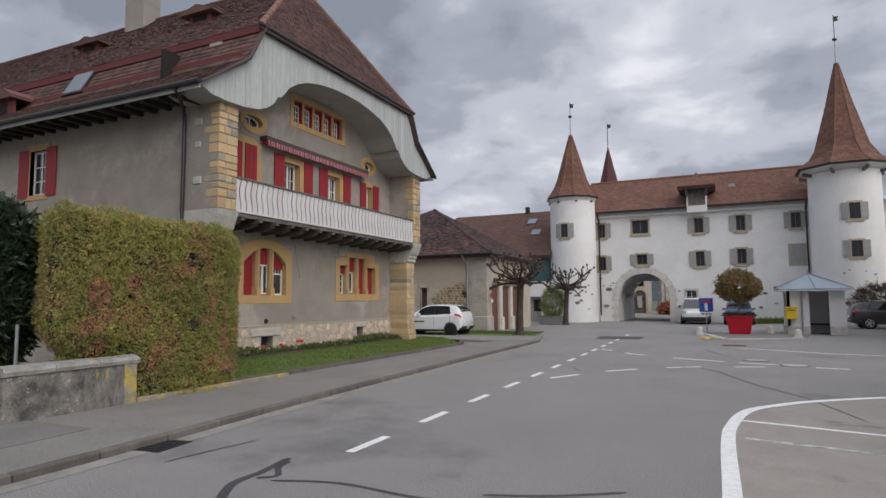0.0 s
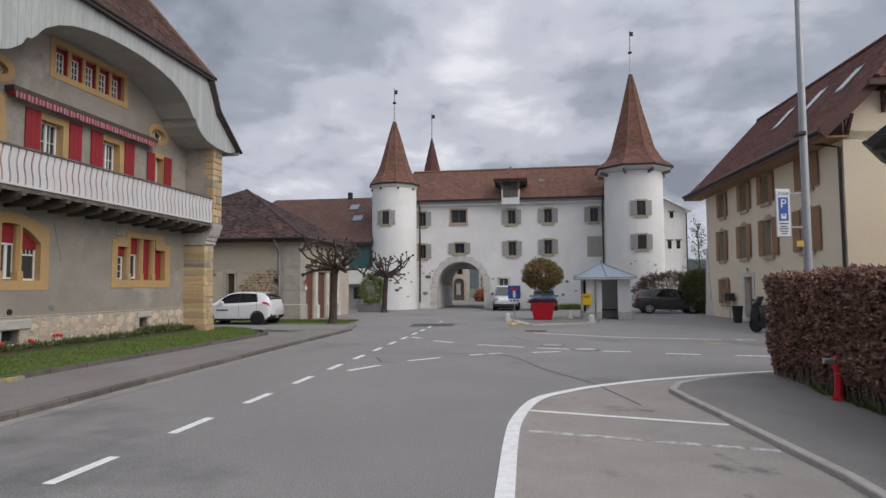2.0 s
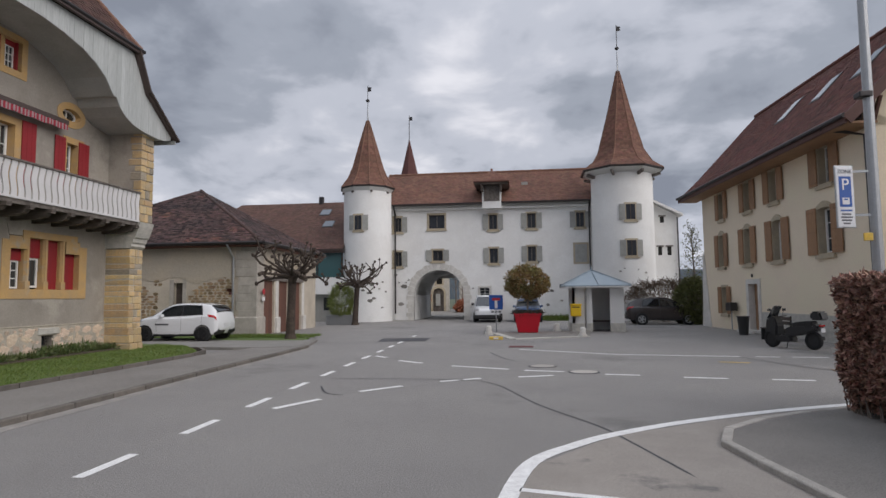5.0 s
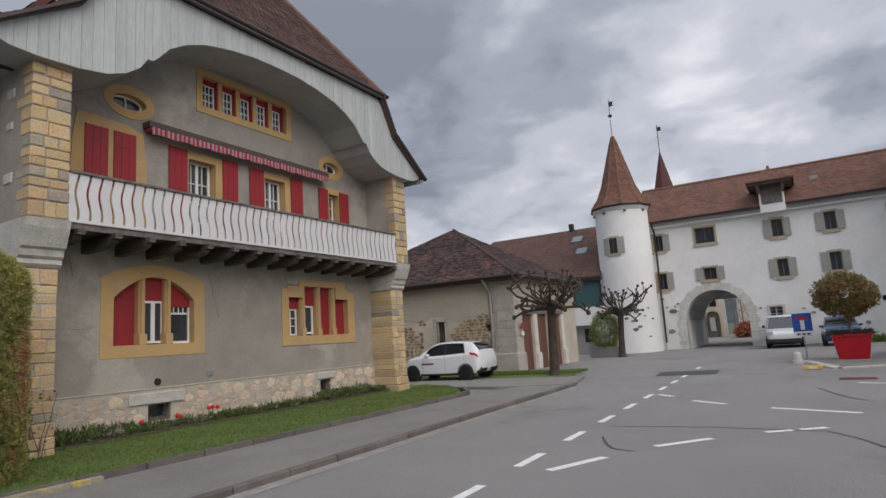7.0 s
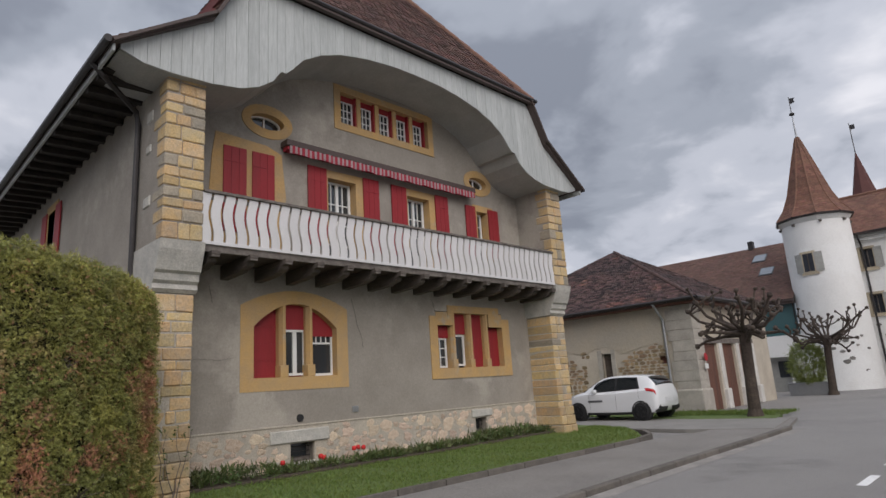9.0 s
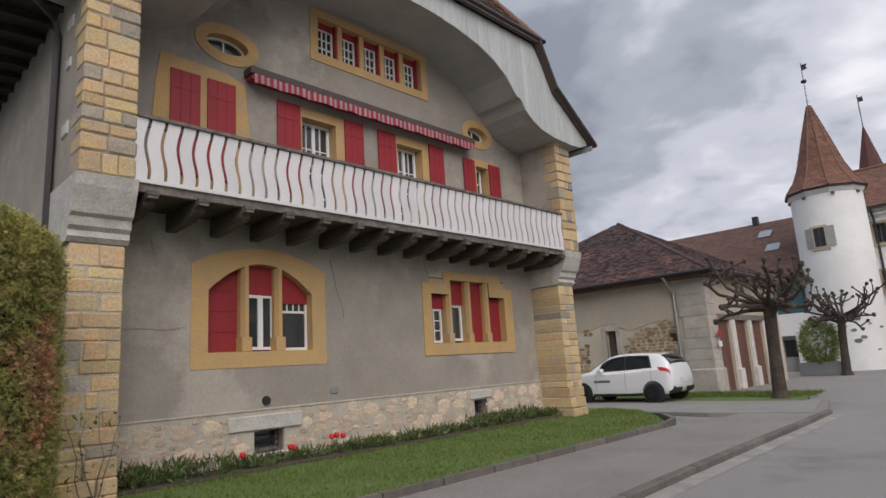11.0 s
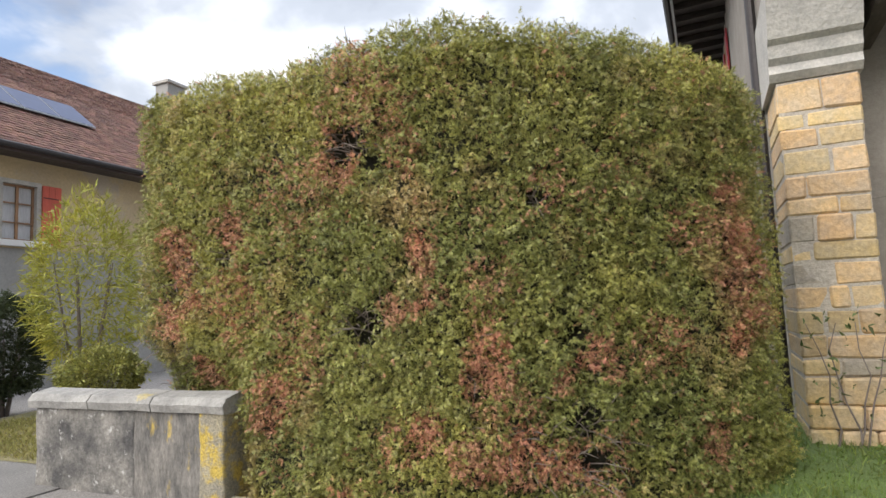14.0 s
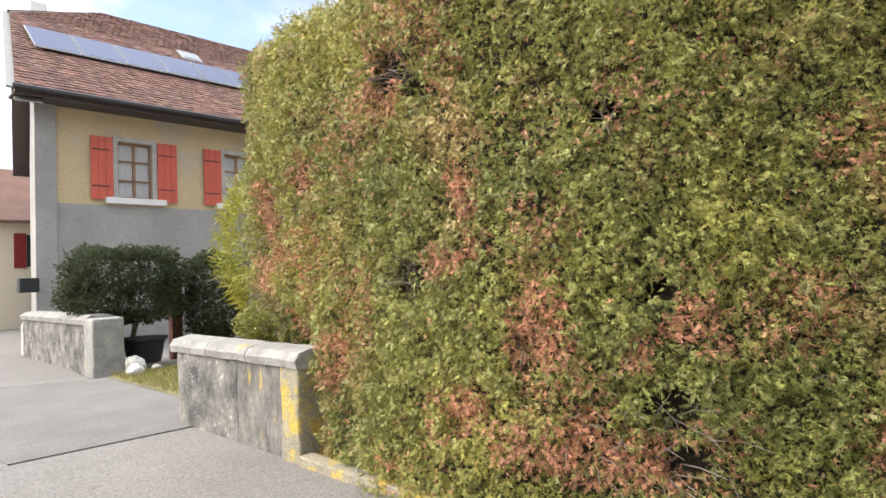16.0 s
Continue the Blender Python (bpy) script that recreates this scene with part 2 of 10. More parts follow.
IRON = mat("black_iron", (0.03, 0.03, 0.032), 0.6, metal=0.3, bump=0.1)
GLASS = glass_mat("window_glass", (0.035, 0.04, 0.045))
GLASS_SKY = glass_mat("skylight_glass", (0.16, 0.18, 0.20), 0.12)
GLASS_DULL = mat("dim_window_glass", (0.045, 0.05, 0.06), 0.22, spec=0.35, bump=0)
# near-black paint for the darkness of unlit rooms and hollows
DARK = mat("unlit_interior", (0.02, 0.018, 0.016), 0.95, bump=0)
CURTAIN = mat("white_curtain", (0.55, 0.56, 0.57), 0.9, fine=20, bump=0.1, stretch=(3, 3, 0.3))


# ---- building kit ----
def part(name, bm, material, parent=None, label="", smooth=False):
    """Links a bmesh as one mesh object under a thing or under a part."""
    me = bpy.data.meshes.new(name)
    bm.to_mesh(me)
    bm.free()
    me.materials.append(material)
    if smooth:
        me.polygons.foreach_set("use_smooth", [True] * len(me.polygons))
    ob = new(name, me)
    if parent:
        ob.parent = parent
    if label:
        ob["label"] = label
    return ob


def thing(name, at=(0, 0, 0), turn=0.0, label="", category="", group="", kind=""):
    ob = new(name)
    ob.matrix_world = pose(*at, 0, 0, turn)
    return tagged(ob, label, category, group, kind)


def box(bm, x0, x1, y0, y1, z0, z1):
    v = [bm.verts.new(p) for p in ((x0, y0, z0), (x1, y0, z0), (x1, y1, z0), (x0, y1, z0), (x0, y0, z1), (x1, y0, z1), (x1, y1, z1), (x0, y1, z1))]
    for f in ((3, 2, 1, 0), (4, 5, 6, 7), (0, 1, 5, 4), (1, 2, 6, 5), (2, 3, 7, 6), (3, 0, 4, 7)):
        bm.faces.new([v[i] for i in f])
    return v


def boxed(*b, bevel=0.0):
    bm = bmesh.new()
    box(bm, *b)
    if bevel:
        bmesh.ops.bevel(bm, geom=bm.edges[:], offset=bevel, segments=2, profile=0.5, affect="EDGES")
    return bm


def beam(bm, a, b, w, h, up=(0, 0, 1)):
    """A rectangular bar from a to b."""
    a, b = Vector(a), Vector(b)
    d = (b - a).normalized()
    s = d.cross(Vector(up)).normalized()
    u = s.cross(d)
    vs = [bm.verts.new(p + s * (i * w / 2) + u * (j * h / 2)) for p in (a, b) for i, j in ((-1, -1), (1, -1), (1, 1), (-1, 1))]
    for f in ((3, 2, 1, 0), (4, 5, 6, 7), (0, 1, 5, 4), (1, 2, 6, 5), (2, 3, 7, 6), (3, 0, 4, 7)):
        bm.faces.new([vs[i] for i in f])


def tube(bm, points, radii, sides=8, cap=True):
    """A tapered round tube along points."""
    pts = [Vector(p) for p in points]
    if isinstance(radii, (int, float)):
        radii = [radii] * len(pts)
    rings, ref = [], Vector((0.13, 0.31, 0.94)).normalized()
    for i, p in enumerate(pts):
        d = (pts[min(i + 1, len(pts) - 1)] - pts[max(i - 1, 0)]).normalized()
        s = d.cross(ref)
        if s.length < 0.15:
            s = d.cross(Vector((1, 0, 0)))
        s.normalize()
        u = d.cross(s)
        rings.append([bm.verts.new(p + (s * math.cos(a) + u * math.sin(a)) * radii[i]) for a in (k * math.tau / sides for k in range(sides))])
    for r, q in zip(rings, rings[1:]):
        for k in range(sides):
            bm.faces.new((r[k], r[(k + 1) % sides], q[(k + 1) % sides], q[k]))
    if cap:
        bm.faces.new(rings[0][::-1])
        bm.faces.new(rings[-1])


def prism(bm, outline, to3d, d0, d1):
    """A flat outline of (u, v), extruded from depth d0 to d1; to3d(u, v, d) gives the place."""
    a = [bm.verts.new(to3d(u, v, d0)) for u, v in outline]
    b = [bm.verts.new(to3d(u, v, d1)) for u, v in outline]
    bm.faces.new(a[::-1])
    bm.faces.new(b)
    n = len(a)
    for i in range(n):
        bm.faces.new((a[i], a[(i + 1) % n], b[(i + 1) % n], b[i]))
    bmesh.ops.recalc_face_normals(bm, faces=bm.faces[:])


def ring(bm, outer, inner, to3d, d0, d1, closed=True):
    """A frame between two outlines with as many points each, extruded."""
    n = len(outer)
    q = [[bm.verts.new(to3d(u, v, d)) for u, v in pts] for pts in (outer, inner) for d in (d0, d1)]
    o0, o1, i0, i1 = q
    for i in range(n if closed else n - 1):
        j = (i + 1) % n
        for f in ((o1[i], o1[j], i1[j], i1[i]), (o0[j], o0[i], i0[i], i0[j]), (o0[i], o0[j], o1[j], o1[i]), (i0[j], i0[i], i1[i], i1[j])):
            bm.faces.new(f)
    bmesh.ops.recalc_face_normals(bm, faces=bm.faces[:])


def rect(u0, u1, v0, v1):
    return [(u0, v0), (u1, v0), (u1, v1), (u0, v1)]


def wall_mesh(length, z0, z1, thick, holes, to3d, ease=0.0):
    """A wall with rectangular holes (u0, u1, v0, v1) that go through it; to3d(u, v, d), where d runs from 0 (outside) to -thick."""
    bm = bmesh.new()
    holes = [(a - ease, b + ease, c - ease, d + ease) for a, b, c, d in holes]
    us = sorted({0.0, length, *[h[0] for h in holes], *[h[1] for h in holes]})
    vs = sorted({z0, z1, *[h[2] for h in holes], *[h[3] for h in holes]})
    us, vs = [u for u in us if 0 <= u <= length], [v for v in vs if z0 <= v <= z1]

    def solid(i, j):
        if not (0 <= i < len(us) - 1 and 0 <= j < len(vs) - 1):
            return False
        u, v = (us[i] + us[i + 1]) / 2, (vs[j] + vs[j + 1]) / 2
        return not any(h[0] < u < h[1] and h[2] < v < h[3] for h in holes)

    cache = {}

    def vert(i, j, d):
        if (i, j, d) not in cache:
            cache[i, j, d] = bm.verts.new(to3d(us[i], vs[j], d))
        return cache[i, j, d]

    for i in range(len(us) - 1):
        for j in range(len(vs) - 1):
            if not solid(i, j):
                continue
            for d in (0.0, -thick):
                bm.faces.new([vert(i, j, d), vert(i + 1, j, d), vert(i + 1, j + 1, d), vert(i, j + 1, d)])
            for di, dj, a, b in ((-1, 0, (0, 0), (0, 1)), (1, 0, (1, 0), (1, 1)), (0, -1, (0, 0), (1, 0)), (0, 1, (0, 1), (1, 1))):
                if not solid(i + di, j + dj):
                    bm.faces.new([vert(i + a[0], j + a[1], 0.0), vert(i + b[0], j + b[1], 0.0), vert(i + b[0], j + b[1], -thick), vert(i + a[0], j + a[1], -thick)])
    bmesh.ops.recalc_face_normals(bm, faces=bm.faces[:])
    return bm


def on_wall(p0, p1):
    """Places on a wall whose foot runs from p0 to p1: u along it, v up, d outwards (to the right of the run)."""
    a, b = Vector((*p0, 0)), Vector((*p1, 0))
    d = (b - a).normalized()
    n = Vector((d.y, -d.x, 0))
    return (lambda u, v, w: a + d * u + n * w + Vector((0, 0, v))), (b - a).length


def sheet(points, z, down=0.0):
    """A level polygon, with sides that reach down."""
    bm = bmesh.new()
    if down:
        prism(bm, points, lambda u, v, d: (u, v, d), z - down, z)
    else:
        bm.faces.new([bm.verts.new((x, y, z)) for x, y in points])
        bmesh.ops.recalc_face_normals(bm, faces=bm.faces[:])
        if bm.faces[:][0].normal.z < 0:
            bmesh.ops.reverse_faces(bm, faces=bm.faces[:])
    return bm


def raw_mesh(name, verts, faces, material, parent=None, smooth=False):
    me = bpy.data.meshes.new(name)
    me.from_pydata(verts, [], faces)
    me.materials.append(material)
    if smooth:
        me.polygons.foreach_set("use_smooth", [True] * len(me.polygons))
    ob = new(name, me)
    if parent:
        ob.parent = parent
    return ob


def tiles(name, a, b, c, d, step, gauge, material, parent, lift=0.018, seed=1, rows=None):
    """Clay tiles on the slope a-b (eave), d-c (top edge), as one mesh of many small lapped slabs."""
    a, b, c, d = map(Vector, (a, b, c, d))
    rnd = random.Random(seed)
    n = (b - a).cross(d - a).normalized()
    if n.z < 0:
        n = -n
    verts, faces = [], []
    count = max(1, int(max((d - a).length, (c - b).length) / gauge))
    for r in range(count):
        if rows and not rows[0] <= r < rows[1]:
            continue
        s0, s1 = r / count, min(1.0, (r + 1.25) / count)
        l0, r0, l1, r1 = a.lerp(d, s0), b.lerp(c, s0), a.lerp(d, s1), b.lerp(c, s1)
        w = (r0 - l0).length
        k = max(1, int(w / step))
        off = 0.5 if r % 2 else 0.0
        for i in range(-1, k + 1):
            f0, f1 = (i + off + 0.03) / k, (i + off + 0.97) / k
            f0, f1 = max(0.0, f0), min(1.0, f1)
            if f1 - f0 < 0.2 / k:
                continue
            fm = (f0 + f1) / 2
            j = rnd.uniform(-0.006, 0.010)
            low = n * (lift + 0.016 + j)
            base = len(verts)
            dip = (l0 - l1) * 0.14
            for f, e in ((f0, 0.0), (fm, 1.0), (f1, 0.0)):
                p = l0.lerp(r0, f) + dip * e
                verts += [p + low, p + low - n * 0.018]
            for f in (f0, f1):
                verts.append(l1.lerp(r1, f) + n * (lift - 0.002))
            B = base
            faces += [(B, B + 2, B + 4, B + 7, B + 6), (B, B + 1, B + 3, B + 2), (B + 2, B + 3, B + 5, B + 4), (B + 1, B, B + 6), (B + 4, B + 5, B + 7)]
    ob = raw_mesh(name, [tuple(v) for v in verts], faces, material, parent)
    ob["kind"] = "stuff"
    return ob


def leaves(name, spots, normals, size, material, parent, seed=1, blades=3, spread=0.9, aspect=0.35, droop=0.0, kind="stuff", flat=0.0):
    """Sprays of small pointed leaves at the given spots, each spray a few blades that stand out from the surface."""
    rng = np.random.default_rng(seed)
    P, Nn = np.asarray(spots, float), np.asarray(normals, float)
    k = len(P)
    verts, total = [], k * blades
    P, Nn = np.repeat(P, blades, 0), np.repeat(Nn, blades, 0)
    d = Nn * (1 - flat) + rng.normal(0, spread, (total, 3))
    d[:, 2] -= droop
    d /= np.linalg.norm(d, axis=1, keepdims=True)
    s = np.cross(d, rng.normal(0, 1, (total, 3)) * (1 - 0.6 * flat) + Nn * 1.6 * flat)
    s /= np.linalg.norm(s, axis=1, keepdims=True)
    ln = size * rng.uniform(0.6, 1.3, (total, 1))
    wd = ln * aspect * 0.5
    bend = rng.normal(0, 0.25, (total, 3)) * ln
    v = np.stack([P, P + d * ln * 0.45 + s * wd, P + d * ln + bend, P + d * ln * 0.45 - s * wd], 1).reshape(-1, 3)
    f = np.arange(total * 4).reshape(-1, 4)
    me = bpy.data.meshes.new(name)
    me.vertices.add(len(v))
    me.vertices.foreach_set("co", v.ravel())
    me.loops.add(f.size)
    me.loops.foreach_set("vertex_index", f.ravel())
    me.polygons.add(total)
    me.polygons.foreach_set("loop_start", np.arange(0, f.size, 4))
    me.update(calc_edges=True)
    me.validate()
    me.materials.append(material)
    ob = new(name, me)
    if parent:
        ob.parent = parent
    if kind:
        ob["kind"] = kind
    return ob

# ---- ground, road, pavements ----
tagged(part("ground", sheet([(-3000, -3000), (3000, -3000), (3000, 3000), (-3000, 3000)], -0.05), FIELD), "open country reaching the horizon", "ground", kind="structure")
tagged(part("road", sheet([(-40, -60), (40, -60), (40, 90), (-40, 90)], 0.0, 0.04), ASPHALT), "worn grey asphalt village square", "road", kind="structure")

KERB_LINE = [(-7.05, -14), (-7.18, -4), (-7.24, -0.3), (-7.36, 2.0), (-7.52, 4.0), (-7.66, 7.0), (-7.74, 10.0), (-7.84, 13.0), (-7.90, 16.0), (-7.94, 19.0), (-8.02, 21.5)]


def along(line, s):
    for (x0, y0), (x1, y1) in zip(line, line[1:]):
        d = math.hypot(x1 - x0, y1 - y0)
        if s <= d:
            return x0 + (x1 - x0) * s / d, y0 + (y1 - y0) * s / d
        s -= d
    return line[-1]


left_walk = tagged(part("pavement", sheet(KERB_LINE + [(-8.6, 24.2), (-9.3, 24.2), (-9.6, 19.6), (-9.95, 18.6), (-10.02, 3.5), (-9.9, 1.4), (-10.2, -2.6), (-10.7, -8), (-12, -14)], 0.08, 0.1), ASPHALT_OLD), "grey asphalt pavement beside the road", "pavement", kind="structure")
length = sum(math.dist(p, q) for p, q in zip(KERB_LINE, KERB_LINE[1:]))
s = 0.0
while s < length - 0.9:
    p, q = along(KERB_LINE, s + 0.01), along(KERB_LINE, s + 0.97)
    bm = bmesh.new()
    beam(bm, (p[0] + 0.06, p[1], 0.035), (q[0] + 0.06, q[1], 0.035), 0.14, 0.115)
    bmesh.ops.bevel(bm, geom=bm.edges[:], offset=0.015, segments=1, affect="EDGES")
    part("kerb_stone", bm, KERB, left_walk)
    s += 0.98
driveway = tagged(part("driveway", sheet([(-8.1, 20.6), (-8.7, 24.0), (-13.5, 24.2), (-21, 26.5), (-21, 22.0), (-14, 20.7), (-10.2, 20.2)], 0.095, 0.09), CONCRETE), "pale concrete driveway between house and barn", "driveway", kind="structure")
APRON = mat("rough_apron_concrete", (0.20, 0.19, 0.175), 0.9, spots=(0.155, 0.148, 0.138), scale=1.6, amount=0.9, fine=55, fine_amount=0.4, bump=0.5, bump_scale=90)
yard = tagged(part("concrete_apron", sheet([(-8.3, -1.2), (-8.5, 1.5), (-9.86, 1.5), (-12.5, 1.2), (-13, -3), (-10.3, -2.6), (-8.4, -3.4)], 0.092, 0.05), APRON), "cracked concrete apron of a garden entrance", "driveway", kind="structure")

right_walk = tagged(part("pavement", sheet([(2.7, -30), (2.45, 3.2), (2.29, 4.5), (2.13, 5.8), (1.96, 7.0), (1.87, 7.8), (2.12, 8.5), (2.8, 9.2), (3.6, 9.75), (4.3, 10.1), (9, 11.5), (16, 12), (16, -30)], 0.06, 0.08), ASPHALT_OLD), "asphalt pavement corner beside a beech hedge", "pavement", kind="structure")
KERB_PALE = mat("pale_kerb_stone", (0.46, 0.43, 0.39), 0.9, spots=(0.34, 0.32, 0.29), scale=5, amount=0.8, fine=60, fine_amount=0.2, bump=0.4, random_value=0.12)
R_LINE = [(2.5, 1.2), (2.45, 3.2), (2.29, 4.5), (2.13, 5.8), (1.96, 7.0), (1.87, 7.8), (2.12, 8.5), (2.8, 9.2), (3.6, 9.75), (4.3, 10.1)]
for (x0, y0), (x1, y1) in zip(R_LINE, R_LINE[1:]):
    bm = bmesh.new()
    beam(bm, (x0, y0, 0.02), (x1, y1, 0.02), 0.12, 0.10)
    bmesh.ops.bevel(bm, geom=bm.edges[:], offset=0.012, segments=1, affect="EDGES")
    part("kerb_stone", bm, KERB_PALE, right_walk)
tagged(part("parking_bay", sheet([(-0.55, -20), (-0.58, 5.2), (-0.32, 6.8), (0.7, 8.25), (2.4, 9.45), (4.2, 10.4), (3.6, 9.78), (2.14, 8.55), (1.9, 7.8), (1.99, 7), (2.16, 5.8), (2.32, 4.5), (2.48, 3.2), (2.7, -20)], 0.003), BAY), "paler worn asphalt of the parking bay", "road", kind="structure")


def ribbon(name, pts, width, material, z=0.006, label="painted road line", taper=False):
    bm = bmesh.new()
    P = [Vector((x, y, z)) for x, y in pts]
    prev = None
    for i, p in enumerate(P):
        d = (P[min(i + 1, len(P) - 1)] - P[max(i - 1, 0)]).normalized()
        w = width * (0.35 if taper and i in (0, len(P) - 1) else 1.0)
        n = Vector((-d.y, d.x, 0)) * w / 2
        cur = (bm.verts.new(p - n), bm.verts.new(p + n))
        if prev:
            bm.faces.new((prev[0], cur[0], cur[1], prev[1]))
        prev = cur
    bmesh.ops.recalc_face_normals(bm, faces=bm.faces[:])
    if bm.faces[:][0].normal.z < 0:
        bmesh.ops.reverse_faces(bm, faces=bm.faces[:])
    return tagged(part(name, bm, material), label, "road marking", kind="structure")


def smooth_line(pts, n=6):
    out = []
    for i in range(len(pts) - 1):
        p0, p1, p2, p3 = pts[max(i - 1, 0)], pts[i], pts[i + 1], pts[min(i + 2, len(pts) - 1)]
        for k in range(n):
            t = k / n
            out.append(tuple(0.5 * ((2 * b) + (c - a) * t + (2 * a - 5 * b + 4 * c - d) * t * t + (3 * b - a - 3 * c + d) * t ** 3) for a, b, c, d in zip(p0, p1, p2, p3)))
    return out + [pts[-1]]


for k in range(0, 14):
    y = 2.12 + 1.92 * k
    x = -4.71 - 0.011 * (y - 2) - 0.0006 * max(0, y - 8) ** 2
    if k == 12:
        continue
    ribbon("road_marking", [(x - 0.01, y), (x - 0.02, y + 0.9)], 0.13, LINE, label="white dashed centre line")
for a, b in (((-4.33, 9.69), (-3.89, 10.62)), ((-3.42, 11.5), (-2.77, 12.25)), ((-2.1, 12.9), (-1.75, 13.15)), ((-1.65, 13.2), (-1.3, 13.45)), ((-0.5, 13.7), (0.24, 14.0)), ((1.39, 14.25), (2.11, 14.12)), ((2.94, 13.82), (3.78, 13.66)), ((4.59, 13.57), (5.37, 13.45)),
             ((-2.17, 15.75), (-0.75, 15.1)), ((-0.38, 14.9), (0.52, 14.68)), ((-4.76, 18.27), (-4.33, 17.82)), ((-3.77, 16.97), (-3.03, 16.36)), ((6.0, 18.3), (6.6, 18.25)), ((6.9, 18.2), (7.8, 18.15))):
    ribbon("road_marking", [a, b], 0.14, LINE, label="white junction dash")
ribbon("road_marking", [(-0.5, 20.6), (2.4, 18.9), (5.6, 18.35)], 0.12, LINE, label="thin worn white line")
ribbon("road_marking", [(4.6, 16.9), (5.3, 16.75)], 0.12, LINE_YELLOW, label="short yellow mark")
ribbon("road_marking", smooth_line([(-0.56, -16), (-0.57, -4), (-0.6, 1.6), (-0.64, 4.2), (-0.60, 5.5), (-0.35, 6.9), (0.2, 7.75), (0.72, 8.32), (1.7, 9.1), (3.0, 9.9), (4.2, 10.5), (8, 12.2)], 5), 0.17, LINE, label="broad white edge line round the bay")
ribbon("road_marking", [(-0.47, 6.0), (2.06, 5.42)], 0.10, LINE, label="white parking bay line")
ribbon("road_marking", [(-0.45, 4.75), (2.22, 4.2)], 0.11, LINE_OLD, label="worn white parking bay line")
for pts, w in (([(-4.83, 0.2), (-5.08, 0.62), (-5.1, 1.05), (-5.2, 1.62)], 0.10), ([(-5.0, 0.85), (-4.86, 1.0), (-5.05, 1.25), (-5.1, 1.5)], 0.07), ([(-4.8, 0.84), (-4.12, 1.04), (-3.2, 0.96), (-2.6, 1.05)], 0.055), ([(-2.69, 1.27), (-2.1, 1.5), (-1.49, 1.88)], 0.06),
               ([(-6.38, 0.9), (-6.3, 1.5), (-6.17, 2.16)], 0.03), ([(-1.3, 13.1), (-0.83, 12.29), (-0.2, 10.4), (0.55, 8.82), (0.78, 8.1), (1.18, 6.55)], 0.035), ([(-4.6, 13.2), (-3.0, 13.3), (-1.3, 13.1)], 0.03), ([(5.5, 18.2), (6.6, 15.0), (8.5, 13.5)], 0.05), ([(-1.4, 19.5), (-0.9, 17.6), (-0.55, 16.9)], 0.05),
               ([(-4.4, 12.2), (-4.0, 11.3), (-3.6, 11.1)], 0.04)):
    tagged(ribbon("tar_seal", smooth_line(pts), w, TAR, 0.005, "dark tar seal over a road crack", True), category="road repair")
tagged(part("road_patch", sheet([(-6.1, 24.0), (-4.2, 24.3), (-4.3, 26.3), (-6.3, 26.0)], 0.004), TAR), "dark rectangular asphalt patch", "road repair", kind="structure")


def round_cover(x, y, r, rim_mat, lid_mat, label):
    t = thing("manhole_cover", (x, y, 0), label=label, category="manhole cover")
    for nm, r0, z, m in (("rim", r, 0.006, rim_mat), ("lid", r * 0.86, 0.010, lid_mat)):
        bm = bmesh.new()
        bmesh.ops.create_cone(bm, cap_ends=True, segments=32, radius1=r0, radius2=r0 * 0.985, depth=0.012)
        bmesh.ops.translate(bm, verts=bm.verts[:], vec=(0, 0, z - 0.003))
        part(nm, bm, m, t)


GUTTER = mat("gutter_strip_asphalt", (0.33, 0.305, 0.28), 0.9, spots=(0.20, 0.19, 0.175), scale=2.5, amount=0.9, fine=80, fine_amount=0.25, bump=0.3)
round_cover(0.08, 15.8, 0.36, TAR, KERB_PALE, "round manhole cover with a concrete lid")
round_cover(0.97, 14.66, 0.36, TAR, KERB_PALE, "round manhole cover with a concrete lid")
RUST = mat("rusty_red_iron", (0.13, 0.028, 0.03), 0.7, fine=40, bump=0.3)
g = thing("drain_cover", (-0.45, 21.7, 0), label="rusty red iron drain cover", category="drain cover")
part("frame", boxed(-0.42, 0.42, -0.3, 0.3, 0, 0.012, bevel=0.004), RUST, g)
part("lid", boxed(-0.36, 0.36, -0.24, 0.24, 0.010, 0.02, bevel=0.004), RUST, g)
g = thing("gutter_grate", (-7.05, 1.45, 0), 8, label="dark iron gutter grate", category="drain cover")
part("frame", boxed(-0.2, 0.2, -0.3, 0.3, 0, 0.008), IRON, g)
for i in range(7):
    part("bar", boxed(-0.16, 0.16, -0.255 + i * 0.075, -0.215 + i * 0.075, 0.006, 0.016), IRON, g)

ribbon("gutter_strip", smooth_line([(x + 0.26, y) for x, y in KERB_LINE]), 0.26, GUTTER, 0.004, "pale worn gutter strip along the kerb")

# lawn in front of the house, with its low border and flower bed
LAWN_EDGE = [(-10.05, 4.0), (-10.02, 7), (-10.0, 11), (-9.98, 15), (-10.0, 17.3), (-10.25, 18.4), (-10.9, 19.3), (-12.0, 19.7)]


def lawn_height(x, y):
    return 0.11 + 0.12 * max(0.0, min(1.0, (-10.1 - x) / 2.9))


